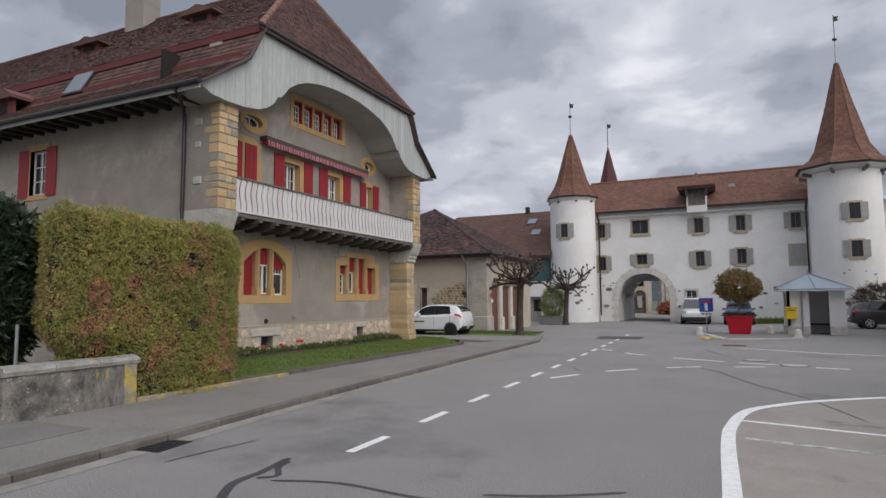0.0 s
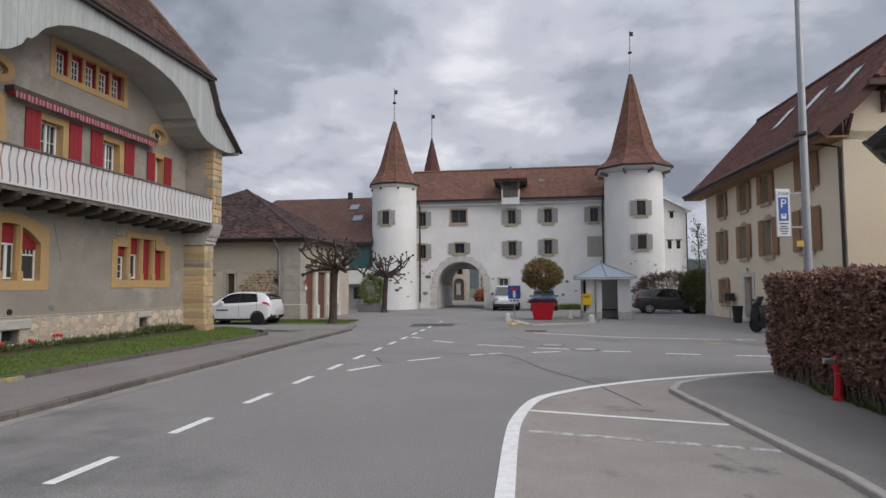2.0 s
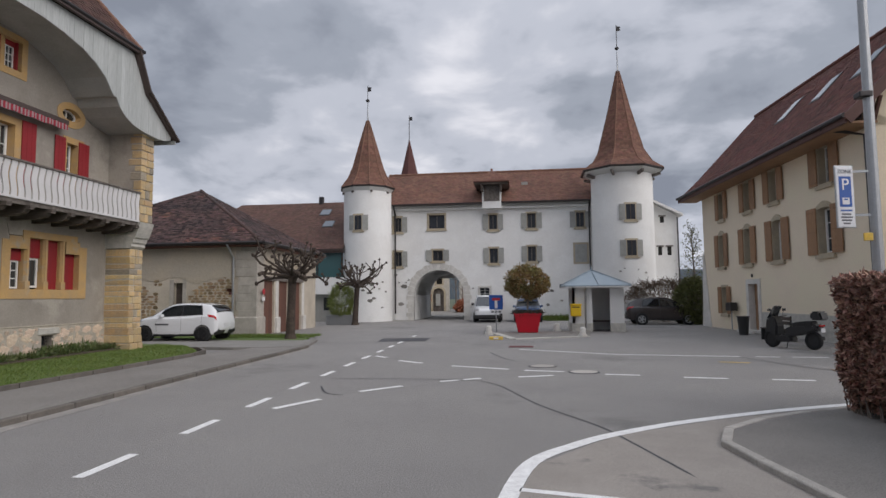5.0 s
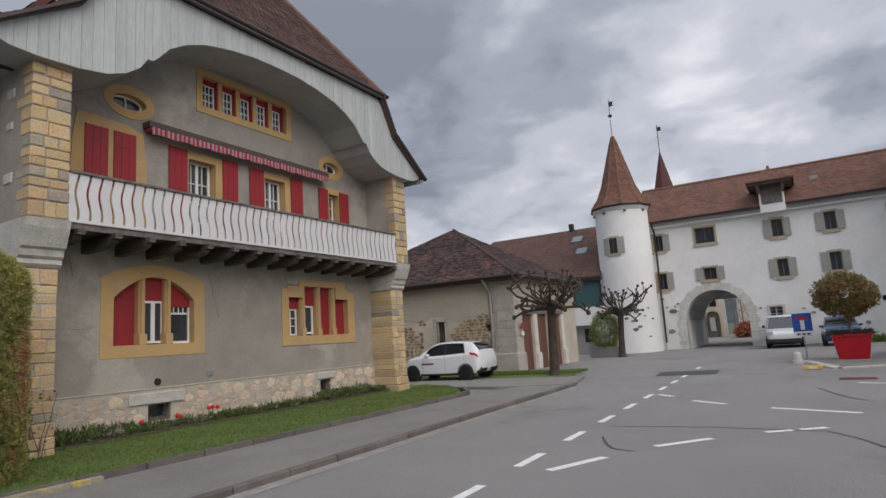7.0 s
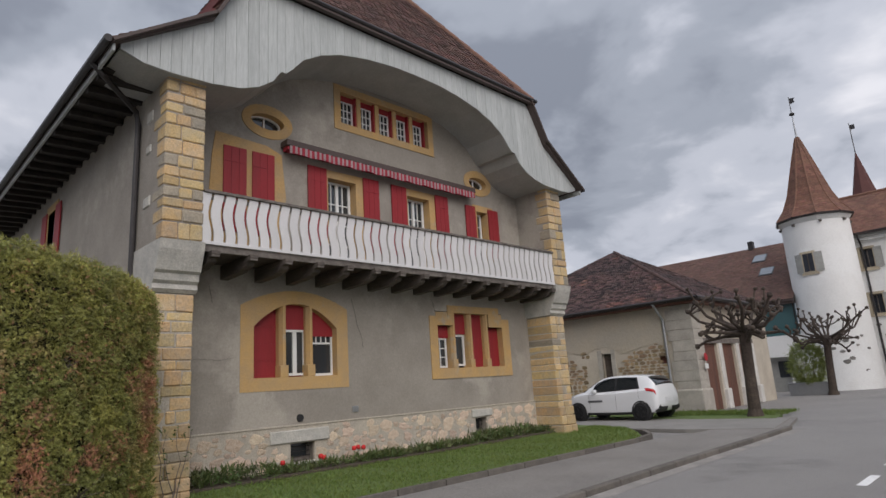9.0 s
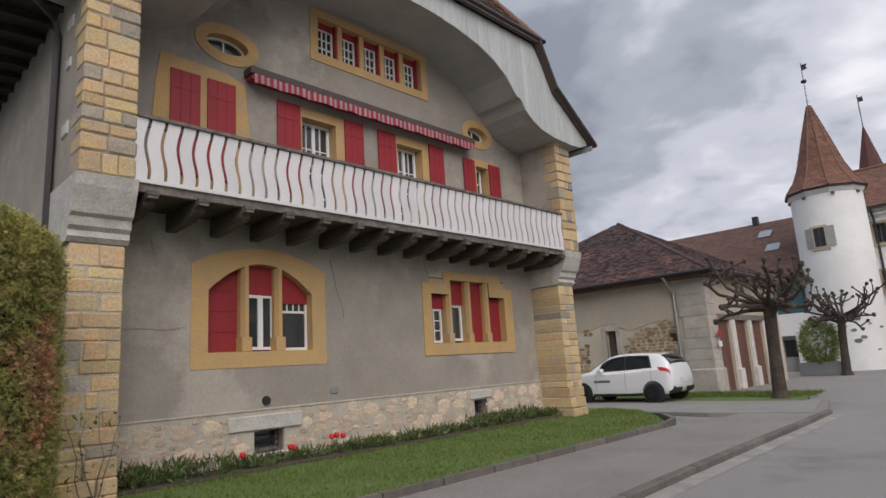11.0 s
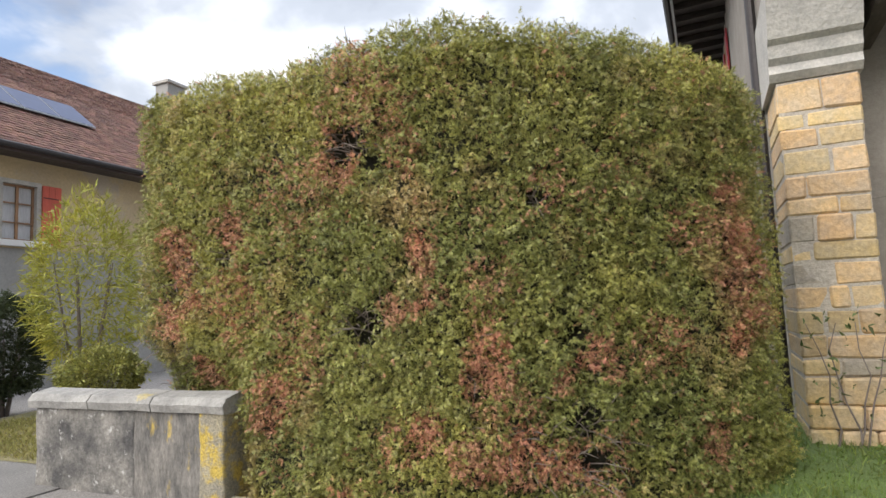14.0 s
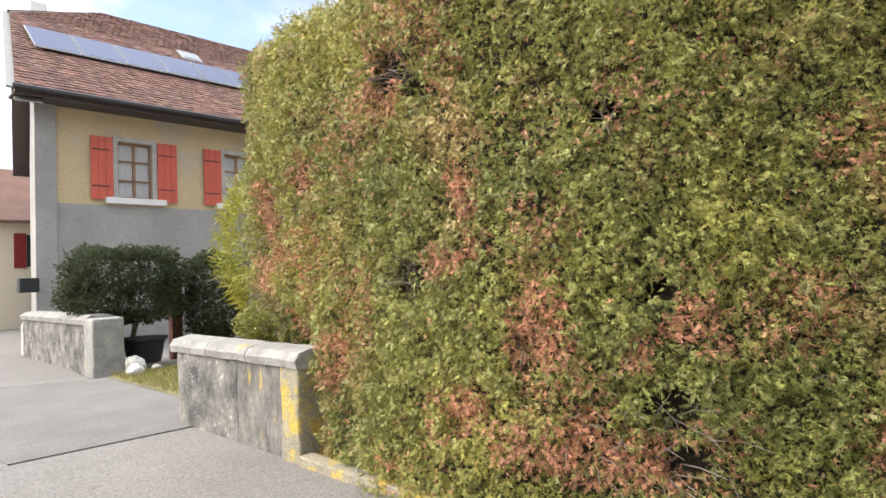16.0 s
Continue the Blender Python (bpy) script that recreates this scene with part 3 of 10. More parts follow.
bm = bmesh.new()
rows = []
for i in range(41):
    y = 4.0 + 16.0 * i / 40
    edge = -10.02 if y < 17.2 else -10.02 - 0.36 * (y - 17.2) ** 1.6
    rows.append([bm.verts.new((edge + (-13.4 - edge) * k / 10, y, lawn_height(edge + (-13.4 - edge) * k / 10, y) + 0.012 * math.sin(y * 3 + k))) for k in range(11)])
for a, b in zip(rows, rows[1:]):
    for k in range(10):
        bm.faces.new((a[k], b[k], b[k + 1], a[k + 1]))
lawn = tagged(part("lawn", bm, LAWN), "mown green lawn strip along the house", "lawn", kind="structure")
for (x0, y0), (x1, y1) in zip(LAWN_EDGE, LAWN_EDGE[1:]):
    n = max(1, round(math.hypot(x1 - x0, y1 - y0) / 1.0))
    for i in range(n):
        p, q = [(x0 + (x1 - x0) * f, y0 + (y1 - y0) * f) for f in ((i + 0.015) / n, (i + 0.985) / n)]
        bm = bmesh.new()
        beam(bm, (*p, 0.10), (*q, 0.10), 0.10, 0.14)
        part("kerb_stone", bm, KERB, lawn)
rng = np.random.default_rng(4)
n = 26000
gy = rng.uniform(4.2, 19.8, n)
ge = np.where(gy < 17.2, -10.08, -10.08 - 0.36 * np.maximum(gy - 17.2, 0) ** 1.6)
gx = ge + (-12.75 - ge) * rng.uniform(0, 1, n)
leaves("grass", np.stack([gx, gy, 0.10 + 0.12 * np.clip((-10.1 - gx) / 2.9, 0, 1)], 1), np.tile((0, 0, 1.0), (n, 1)), 0.055, BLADE, None, 5, 2, 0.45, 0.16)
tagged(bpy.data.objects["grass"], "short green grass blades of the lawn", "grass")

# ---- the old house with balcony and arched gable ----
FX = -13.33            # front wall
YL, YR = 7.30, 18.55   # outer edges of the corner piers
house = thing("house", (0, 0, 0), label="old grey plastered house with red shutters, white balcony and arched gable", category="house")


def front(u, v, d):
    return Vector((FX + d, u, v))


W1 = (9.44, 11.32, 1.99, 3.44)
W2 = (14.28, 16.72, 2.05, 3.42)
TOPW = (11.58, 14.36, 7.72, 8.50)
G1, G2 = (10.19, 10.72, 0.40, 0.74), (15.39, 15.82, 0.44, 0.80)
UPPER = {"a": (8.78, 9.85, 5.0, 6.46), "b": (11.17, 11.95, 4.3, 6.30), "c": (13.50, 14.26, 4.3, 6.30), "d": (16.05, 16.50, 4.9, 6.30)}
OVALS = ((9.73, 7.22, 0.38, 0.17), (16.2, 7.12, 0.36, 0.17))
holes = [W1, W2, TOPW, G1, G2, *UPPER.values()] + [(y - a, y + a, z - b, z + b) for y, z, a, b in OVALS]
shift = lambda hs, o: [(h[0] - o, h[1] - o, h[2], h[3]) for h in hs]
part("front_wall", wall_mesh(10.6, 0.0, 9.2, 0.45, shift(holes, 7.6) + [(-1, 0.75, 7.3, 9.6), (9.85, 11.6, 7.3, 9.6)], lambda u, v, d: front(u + 7.6, v, d), 0.03), PLASTER, house, "grey rough plaster front wall with hairline cracks")
# one black sheet stands for the unlit rooms behind the windows
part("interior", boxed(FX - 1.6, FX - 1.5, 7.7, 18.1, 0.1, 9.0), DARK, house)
# side and rear walls
side3d, side_len = on_wall((-33.6, 7.32), (FX + 0.6, 7.32))
part("side_wall", wall_mesh(side_len - 0.3, 0.0, 7.6, 0.4, [(33.6 - 20.1, 33.6 - 19.3, 5.1, 6.5)], side3d), PLASTER, house, "grey plaster side wall")
n3d, n_len = on_wall((FX + 0.6, 18.5), (-33.6, 18.5))
part("side_wall", wall_mesh(n_len, 0.0, 7.6, 0.4, [], n3d), PLASTER, house)
b3d, b_len = on_wall((-33.6, 18.5), (-33.6, 7.32))
part("rear_wall", wall_mesh(b_len, 0.0, 9.0, 0.4, [], b3d), PLASTER, house)


SAND_GREY = mat("greyed_sandstone", (0.35, 0.30, 0.225), 0.92, spots=(0.27, 0.245, 0.20), scale=4, amount=0.9, fine=30, fine_amount=0.2, bump=0.8, bump_scale=16, random_value=0.15)
# corner piers: coursed ochre blocks below, a stepped whitish corbel, and blocks above that stand further out
def rough_block(x0, x1, y0, y1, z0, z1, seed, bev=0.018, amp=0.012):
    bm = bmesh.new()
    box(bm, x0, x1, y0, y1, z0, z1)
    bmesh.ops.bevel(bm, geom=bm.edges[:], offset=bev, segments=1, affect="EDGES")
    for v in bm.verts:
        nz = noise.noise_vector(Vector((v.co.x * 4 + seed, v.co.y * 4, v.co.z * 4)))
        v.co += nz * amp
    return bm


def pier(y0, y1, seed, mirror):
    rnd = random.Random(seed)
    part("pier_core", boxed(FX - 0.3, -12.515, y0 + 0.012, y1 - 0.012, -0.05, 3.35), MORTAR, house)
    z, course = 0.0, 0
    while z < 3.28:
        h = min(rnd.uniform(0.14, 0.25), 3.34 - z)
        if 3.34 - (z + h) < 0.1:
            h = 3.34 - z
        flare = 0.10 * max(0.0, 1 - z / 0.9)
        w_ = y1 - y0
        cuts = [[y0, y0 + w_ * rnd.uniform(0.25, 0.4), y1], [y0, y0 + w_ * rnd.uniform(0.3, 0.45), y0 + w_ * rnd.uniform(0.6, 0.75), y1], [y0, y0 + w_ * rnd.uniform(0.35, 0.65), y1]][(course + rnd.randint(0, 1)) % 3]
        for a, b in zip(cuts, cuts[1:]):
            part("stone_block", rough_block(FX - 0.02, -12.50 + flare + rnd.uniform(-0.012, 0.012), a + rnd.uniform(0.002, 0.006), b - rnd.uniform(0.002, 0.006), z + rnd.uniform(0.002, 0.007), z + h - rnd.uniform(0.002, 0.007), rnd.uniform(0, 99), amp=0.016), SAND if rnd.random() < 0.92 else SAND_GREY, house)
        z += h
        course += 1
    # corbel
    prof = [(FX - 0.2, 3.36), (-12.50, 3.36), (-12.44, 3.42), (-12.46, 3.50), (-12.40, 3.55), (-12.38, 3.66), (-12.32, 3.70), (-12.20, 4.02), (-12.16, 4.17), (FX - 0.2, 4.17)]
    bm = bmesh.new()
    prism(bm, prof, lambda u, v, d: Vector((u, d, v)), y0 - 0.04, y1 + 0.03)
    part("corbel_stone", bm, CAPSTONE, house, "weathered whitish stone corbel")
    # upper pier wall and quoins
    part("pier_wall", boxed(FX - 0.1, -12.22, y0, y1 - 0.02, 4.17, 7.35), PLASTER, house)
    z, course = 4.18, 0
    while z < 7.1:
        h = rnd.uniform(0.16, 0.30)
        flush = [y0, y0 + (y1 - y0) * rnd.uniform(0.3, 0.5), y1] if course % 3 else [y0, y0 + (y1 - y0) * rnd.uniform(0.25, 0.4), y0 + (y1 - y0) * rnd.uniform(0.6, 0.75), y1]
        back = rnd.uniform(-12.75, -12.5) if course % 2 else rnd.uniform(-12.62, -12.42)
        for a, b in zip(flush, flush[1:]):
            part("stone_block", rough_block(back, -12.195, a - 0.01 + (0.012 if a > y0 else 0), b - 0.008, z + rnd.uniform(0.006, 0.016), z + h - rnd.uniform(0.006, 0.016), rnd.uniform(0, 99), amp=0.014), SAND if rnd.random() < 0.90 else SAND_GREY, house)
        z += h
        course += 1


pier(7.30, 7.95, 3, False)
pier(17.88, 18.52, 8, True)
for y, z, w, h in ((7.29, 4.95, 0.3, 0.2), (7.29, 6.5, 0.26, 0.2), (7.29, 5.9, 0.2, 0.16), (7.29, 3.95, 0.7, 0.28)):
    part("stone_block", rough_block(-12.95 - w / 2, -12.95 + w / 2, y - 0.015, y + 0.1, z - h / 2, z + h / 2, z), CAPSTONE, house)

# rubble plinth
plinth_holes = [(G1[0] - 7.95, G1[1] - 7.95, G1[2], G1[3]), (G2[0] - 7.95, G2[1] - 7.95, G2[2], G2[3])]
part("plinth", wall_mesh(9.95, 0.0, 1.05, 0.06, plinth_holes, lambda u, v, d: Vector((FX + 0.035 + d, u + 7.95, v))), MORTAR, house, "rubble stone plinth in pale mortar")
part("plinth_ledge", boxed(FX, FX + 0.05, 7.95, 17.9, 1.05, 1.085, bevel=0.01), MORTAR, house)
part("lintel", rough_block(FX, FX + 0.075, 9.75, 11.05, 0.755, 0.99, 4), CAPSTONE, house)
part("lintel", rough_block(FX, FX + 0.075, 15.25, 16.0, 0.82, 1.0, 5), CAPSTONE, house)
part("sill", rough_block(FX, FX + 0.09, 10.15, 10.8, 0.33, 0.395, 6), CAPSTONE, house)
stone_meshes = []
for i in range(8):
    bm = bmesh.new()
    bmesh.ops.create_icosphere(bm, subdivisions=2, radius=0.5)
    for v in bm.verts:
        v.co += noise.noise_vector(v.co * 2.6 + Vector((i * 7.1, 0, 0))) * 0.34
        v.co.x *= 0.35
        v.co.x = min(v.co.x, 0.10)
    me = bpy.data.meshes.new("stone")
    bm.to_mesh(me)
    bm.free()
    me.materials.append(RUBBLE)
    stone_meshes.append(me)
rnd = random.Random(12)
taken = []
for _ in range(2600):
    big = len(taken) < 60
    w = rnd.uniform(0.24, 0.42) if big else rnd.uniform(0.09, 0.24)
    h = w * rnd.uniform(0.45, 0.75)
    y, z = rnd.uniform(8.05, 17.8), rnd.uniform(0.10, 0.98)
    if z + h / 2 > 1.03 or any(a - 0.14 < y < b + 0.1 and c - 0.1 < z < d + 0.24 for a, b, c, d in (G1, G2)) or (9.7 < y < 11.1 and z > 0.68):
        continue
    if any(abs(y - a) < (w + c) * 0.47 and abs(z - b) < (h + d) * 0.47 for a, b, c, d in taken):
        continue
    taken.append((y, z, w, h))
    st = new("stone", rnd.choice(stone_meshes))
    st.parent = house
    st.matrix_world = Matrix.LocRotScale((FX + 0.03, y, z), Euler((rnd.uniform(-0.3, 0.3), 0, 0)), (0.15, w * 1.1, h * 1.15))
    if len(taken) > 285:
        break


# openings
def sash(name, y0, y1, z0, z1, parent, cols=2, rows=3, depth=-0.2, fw=0.055, split=True, bar=0.022):
    """A white casement with glazing bars, set back in the wall."""
    w = thing(name, label="", category="")
    w.parent = parent
    bm = bmesh.new()
    ring(bm, rect(y0, y1, z0, z1), rect(y0 + fw, y1 - fw, z0 + fw, z1 - fw), front, depth - 0.03, depth + 0.02)
    part("window_frame", bm, WHITE, w)
    bm = bmesh.new()
    if split:
        ym = (y0 + y1) / 2
        box(bm, FX + depth - 0.02, FX + depth + 0.03, ym - 0.035, ym + 0.035, z0 + fw, z1 - fw)
    for i in range(1, cols):
        y = y0 + fw + (y1 - y0 - 2 * fw) * i / cols
        if split and abs(y - (y0 + y1) / 2) < 0.02:
            continue
        box(bm, FX + depth - 0.012, FX + depth + 0.014, y - bar / 2, y + bar / 2, z0 + fw, z1 - fw)
    for j in range(1, rows):
        z = z0 + fw + (z1 - z0 - 2 * fw) * j / rows
        box(bm, FX + depth - 0.010, FX + depth + 0.012, y0 + fw, y1 - fw, z - bar / 2, z + bar / 2)
    if bm.verts[:]:
        part("glazing_grid", bm, WHITE, w)
    else:
        bm.free()
    part("pane", boxed(FX + depth - 0.02, FX + depth - 0.012, y0 + fw, y1 - fw, z0 + fw, z1 - fw), GLASS, w)
    return w


def shutter(y0, y1, z0, z1, parent, d=0.03, material=RED, boards=3):
    sh = thing("shutter")
    sh.parent = parent
    wdt = (y1 - y0) / boards
    for i in range(boards):
        part("board", boxed(FX + d, FX + d + 0.032, y0 + i * wdt + 0.002, y0 + (i + 1) * wdt - 0.002, z0, z1, bevel=0.004), material, sh)
    for zz in (z0 + (z1 - z0) * 0.16, z0 + (z1 - z0) * 0.82):
        part("hinge", boxed(FX + d + 0.032, FX + d + 0.040, y0 + 0.02, y1 - 0.06, zz - 0.012, zz + 0.012), material, sh)
    return sh


# arched triple window
def arch_pts(y0, y1, z0, zs, rise, n=14):
    """Outline with a segmental head: from the foot on one side over the head to the other."""
    c = (y0 + y1) / 2
    pts = [(y0, z0)]
    for i in range(n + 1):
        a = math.pi * (1 - i / n)
        pts.append((c + (y1 - y0) / 2 * math.cos(a), zs + rise * math.sin(a) ** 0.9))
    pts.append((y1, z0))
    return pts


def low_arch(y0, y1, z0, zs, rise, n=16):
    """Outline with a flat round head: from the foot on one side over the head to the other."""
    c, h = (y0 + y1) / 2, (y1 - y0) / 2
    return [(y0, z0)] + [(c + h * u, zs + rise * (1 - u * u)) for u in (-1 + 2 * i / n for i in range(n + 1))] + [(y1, z0)]


win = thing("window_1", label="", category="")
win.parent = house
bm = bmesh.new()
ring(bm, low_arch(9.17, 11.60, 1.74, 3.36, 0.33), low_arch(9.44, 11.32, 1.99, 2.96, 0.47), front, -0.30, 0.009)
part("surround", bm, OCHRE, win, "ochre painted stone surround of the arched window")
for y in (10.09, 10.70):
    bm = bmesh.new()
    prism(bm, [(y - 0.075, -0.27), (y + 0.075, -0.27), (y + 0.075, -0.08), (y + 0.03, 0.005), (y - 0.03, 0.005), (y - 0.075, -0.08)], lambda u, v, d: Vector((FX + v, u, d)), 1.99, 3.42)
    part("mullion", bm, OCHRE, win)
    part("mullion_foot", boxed(FX - 0.25, FX + 0.012, y - 0.088, y + 0.088, 1.99, 2.22, bevel=0.012), OCHRE, win)
shut = part("blind", boxed(FX - 0.24, FX - 0.20, 9.44, 10.03, 1.99, 3.44), RED, win, "closed red panelled blind")
for z in (2.33, 2.66, 2.99):
    part("rail", boxed(FX - 0.20, FX - 0.19, 9.44, 10.03, z - 0.012, z + 0.012), RED, shut)
part("blind", boxed(FX - 0.2, FX - 0.16, 10.15, 10.64, 2.93, 3.44), RED, win)
part("blind", boxed(FX - 0.2, FX - 0.16, 10.76, 11.32, 2.80, 3.44), RED, win)
part("blind", boxed(FX - 0.25, FX - 0.22, 10.15, 10.64, 1.99, 2.06), RED, win)
s1 = sash("window_leaf", 10.15, 10.42, 2.02, 2.93, win, 1, 1, -0.18, 0.05, False)
s2 = sash("window_leaf", 10.42, 10.66, 2.02, 2.93, win, 1, 1, -0.19, 0.045, False)
s3 = sash("window_leaf", 10.77, 11.34, 1.99, 2.88, win, 1, 1, -0.19, 0.055, False)
part("transom", boxed(FX - 0.225, FX - 0.19, 10.80, 11.30, 2.64, 2.68), WHITE, win)
for y in (10.94, 11.06, 11.18):
    part("glazing_bar", boxed(FX - 0.225, FX - 0.195, y - 0.012, y + 0.012, 2.68, 2.82), WHITE, win)
part("curtain", boxed(FX - 0.34, FX - 0.33, 10.2, 10.34, 2.04, 2.9), CURTAIN, win)

# four-light stepped window
win = thing("window_2", label="", category="")
win.parent = house
outer = [(14.02, 1.80), (17.02, 1.80), (17.02, 3.30), (16.62, 3.30), (16.62, 3.60), (14.66, 3.60), (14.66, 3.32), (14.02, 3.32)]
inner = [(14.28, 2.05), (16.72, 2.05), (16.72, 3.08), (16.18, 3.08), (16.18, 3.42), (14.82, 3.42), (14.82, 3.10), (14.28, 3.10)]
bm = bmesh.new()
ring(bm, outer, inner, front, -0.30, 0.022)
part("surround", bm, OCHRE, win, "ochre painted stone surround of a stepped window")
part("surround", boxed(FX - 0.3, FX + 0.01, 14.25, 14.82, 3.10, 3.43), OCHRE, win)
part("surround", boxed(FX - 0.3, FX + 0.01, 16.18, 16.74, 3.08, 3.43), OCHRE, win)
for y, zt in ((14.87, 3.42), (15.50, 3.42), (16.13, 3.42)):
    bm = bmesh.new()
    prism(bm, [(y - 0.07, -0.27), (y + 0.07, -0.27), (y + 0.07, -0.07), (y + 0.03, 0.005), (y - 0.03, 0.005), (y - 0.07, -0.07)], lambda u, v, d: Vector((FX + v, u, d)), 2.05, zt)
    part("mullion", bm, OCHRE, win)
    part("mullion_foot", boxed(FX - 0.25, FX + 0.012, y - 0.08, y + 0.08, 2.05, 2.26, bevel=0.012), OCHRE, win)
part("blind", boxed(FX - 0.2, FX - 0.16, 14.28, 14.80, 2.80, 3.10), RED, win)
part("blind", boxed(FX - 0.2, FX - 0.16, 14.94, 15.43, 2.90, 3.42), RED, win)
part("blind", boxed(FX - 0.2, FX - 0.16, 15.57, 16.06, 2.05, 3.42), RED, win, "closed red blind")
part("blind", boxed(FX - 0.2, FX - 0.16, 16.20, 16.72, 2.05, 3.08), RED, win, "closed red blind")
sash("window_leaf", 14.30, 14.76, 2.07, 2.80, win, 2, 3, -0.21, 0.045, False)
sash("window_leaf", 14.95, 15.42, 2.10, 2.90, win, 1, 1, -0.22, 0.055, False)

# attic row of five lights
win = thing("window_3", label="", category="")
win.parent = house
bm = bmesh.new()
ring(bm, rect(11.40, 14.54, 7.54, 8.66), rect(11.58, 14.36, 7.72, 8.50), front, -0.25, 0.02)
part("surround", bm, OCHRE, win, "ochre stone surround of the attic window row")
for i in range(5):
    a = 11.58 + i * 0.556
    if i:
        part("mullion", boxed(FX - 0.22, FX - 0.02, a - 0.06, a + 0.06, 7.72, 8.50, bevel=0.012), OCHRE, win)
    part("blind", boxed(FX - 0.17, FX - 0.14, a + 0.06, a + 0.50, 8.36, 8.50), RED, win)
    part("blind", boxed(FX - 0.19, FX - 0.05, a + 0.46, a + 0.50, 7.73, 8.49), RED, win)
    sash("window_leaf", a + 0.07, a + 0.46, 7.73, 8.37, win, 3, 3, -0.17, 0.035, False)

# balcony floor windows
for key, (y0, y1, z0, z1) in UPPER.items():
    win = thing("window_4", label="", category="")
    win.parent = house
    bm = bmesh.new()
    if key == "a":
        out = [(8.45, 4.3), (10.18, 4.3), (10.05, 5.0), (10.14, 5.6), (10.04, 6.55), (9.7, 6.68), (8.62, 6.74), (8.55, 6.2)]
        inn = [(8.8, 5.0), (9.83, 5.0), (9.83, 5.2), (9.83, 5.6), (9.83, 6.44), (9.6, 6.44), (8.8, 6.44), (8.8, 6.2)]
    else:
        e = 0.24
        out, inn = rect(y0 - e * 0.6, y1 + e, z0, z1 + 0.17), rect(y0 + 0.01, y1 - 0.01, z0 + 0.01, z1 - 0.01)
    ring(bm, out, inn, front, -0.28, 0.018)
    part("surround", bm, OCHRE, win, "ochre painted stone surround")
    if key == "a":
        part("mullion", boxed(FX - 0.2, FX + 0.014, 9.25, 9.38, 4.6, 6.44), OCHRE, win)
        shutter(8.77, 9.25, 4.75, 6.48, win, 0.024)
        shutter(9.37, 9.86, 4.75, 6.48, win, 0.024)
    elif key == "d":
        sash("window_leaf", 16.12, 16.44, 4.9, 6.28, win, 2, 4, -0.20, 0.05, False)
        shutter(15.58, 15.98, 5.0, 6.40, win, 0.024)
        shutter(16.50, 16.92, 5.0, 6.40, win, 0.03)
    else:
        sash("window_leaf", y0 + 0.02, y1 - 0.02, z0, z1, win, 4, 4, -0.22, 0.06, True)
        o = 0.52
        shutter(y0 - o, y0 - 0.04, 4.7, 6.47, win, 0.024)
        shutter(y1 + 0.18, y1 + 0.64, 4.7, 6.47, win, 0.03)

# small oval windows
for y, z, a, b in OVALS:
    win = thing("oval_window", label="", category="")
    win.parent = house
    k = 24
    el = lambda p, q: [(y + p * math.cos(t), z + q * math.sin(t)) for t in (i * math.tau / k for i in range(k))]
    bm = bmesh.new()
    ring(bm, el(a + 0.20, b + 0.20), el(a, b), front, -0.26, 0.018)
    part("surround", bm, OCHRE, win, "ochre oval stone surround")
    bm = bmesh.new()
    ring(bm, el(a, b), el(a - 0.04, b - 0.035), front, -0.2, -0.15)
    part("window_frame", bm, WHITE, win)
    part("glazing_grid", boxed(FX - 0.19, FX - 0.16, y - 0.015, y + 0.015, z - b, z + b), WHITE, win)
    part("pane", boxed(FX - 0.2, FX - 0.19, y - a, y + a, z - b, z + b), GLASS, win)

# cellar openings
for y0, y1, z0, z1 in (G1, G2):
    win = thing("cellar_window", label="", category="")
    win.parent = house
    bm = bmesh.new()
    ring(bm, rect(y0, y1, z0, z1), rect(y0 + 0.035, y1 - 0.035, z0 + 0.07, z1 - 0.03), front, -0.24, -0.18)
    part("window_frame", bm, GREYWOOD, win)
    part("pane", boxed(FX - 0.24, FX - 0.225, y0, y1, z0, z1), GLASS, win)
    for i in range(1, 4):
        part("bar", boxed(FX - 0.16, FX - 0.145, y0, y1, z0 + (z1 - z0) * i / 4 - 0.007, z0 + (z1 - z0) * i / 4 + 0.007), IRON, win)
bm = bmesh.new()
bmesh.ops.create_cone(bm, cap_ends=True, segments=20, radius1=0.075, radius2=0.07, depth=0.03, matrix=Matrix.Translation((FX + 0.015, 10.42, 1.20)) @ Matrix.Rotation(radians(90), 4, "Y"))
part("vent_cap", bm, IRON, house, "round dark iron vent cap")
vb = part("wall_box", boxed(FX, FX + 0.025, 11.66, 11.82, 1.22, 1.34, bevel=0.006), GALV, house, "small grey metal service box")

CRACK = mat("plaster_crack", (0.16, 0.145, 0.13), 0.95, bump=0)
for pts in ([(11.72, 3.62), (11.80, 3.35), (11.86, 3.05), (11.98, 2.75), (12.0, 2.55)], [(8.55, 3.70), (8.60, 3.5), (8.63, 3.36)], [(14.15, 3.72), (14.2, 3.55), (14.24, 3.42)], [(8.0, 2.32), (8.4, 2.36), (8.8, 2.33), (9.1, 2.38)]):
    bm = bmesh.new()
    for (y0, z0), (y1, z1) in zip(pts, pts[1:]):
        beam(bm, (FX + 0.001, y0, z0), (FX + 0.001, y1, z1), 0.003, 0.014, (1, 0, 0))
    part("crack", bm, CRACK, house)

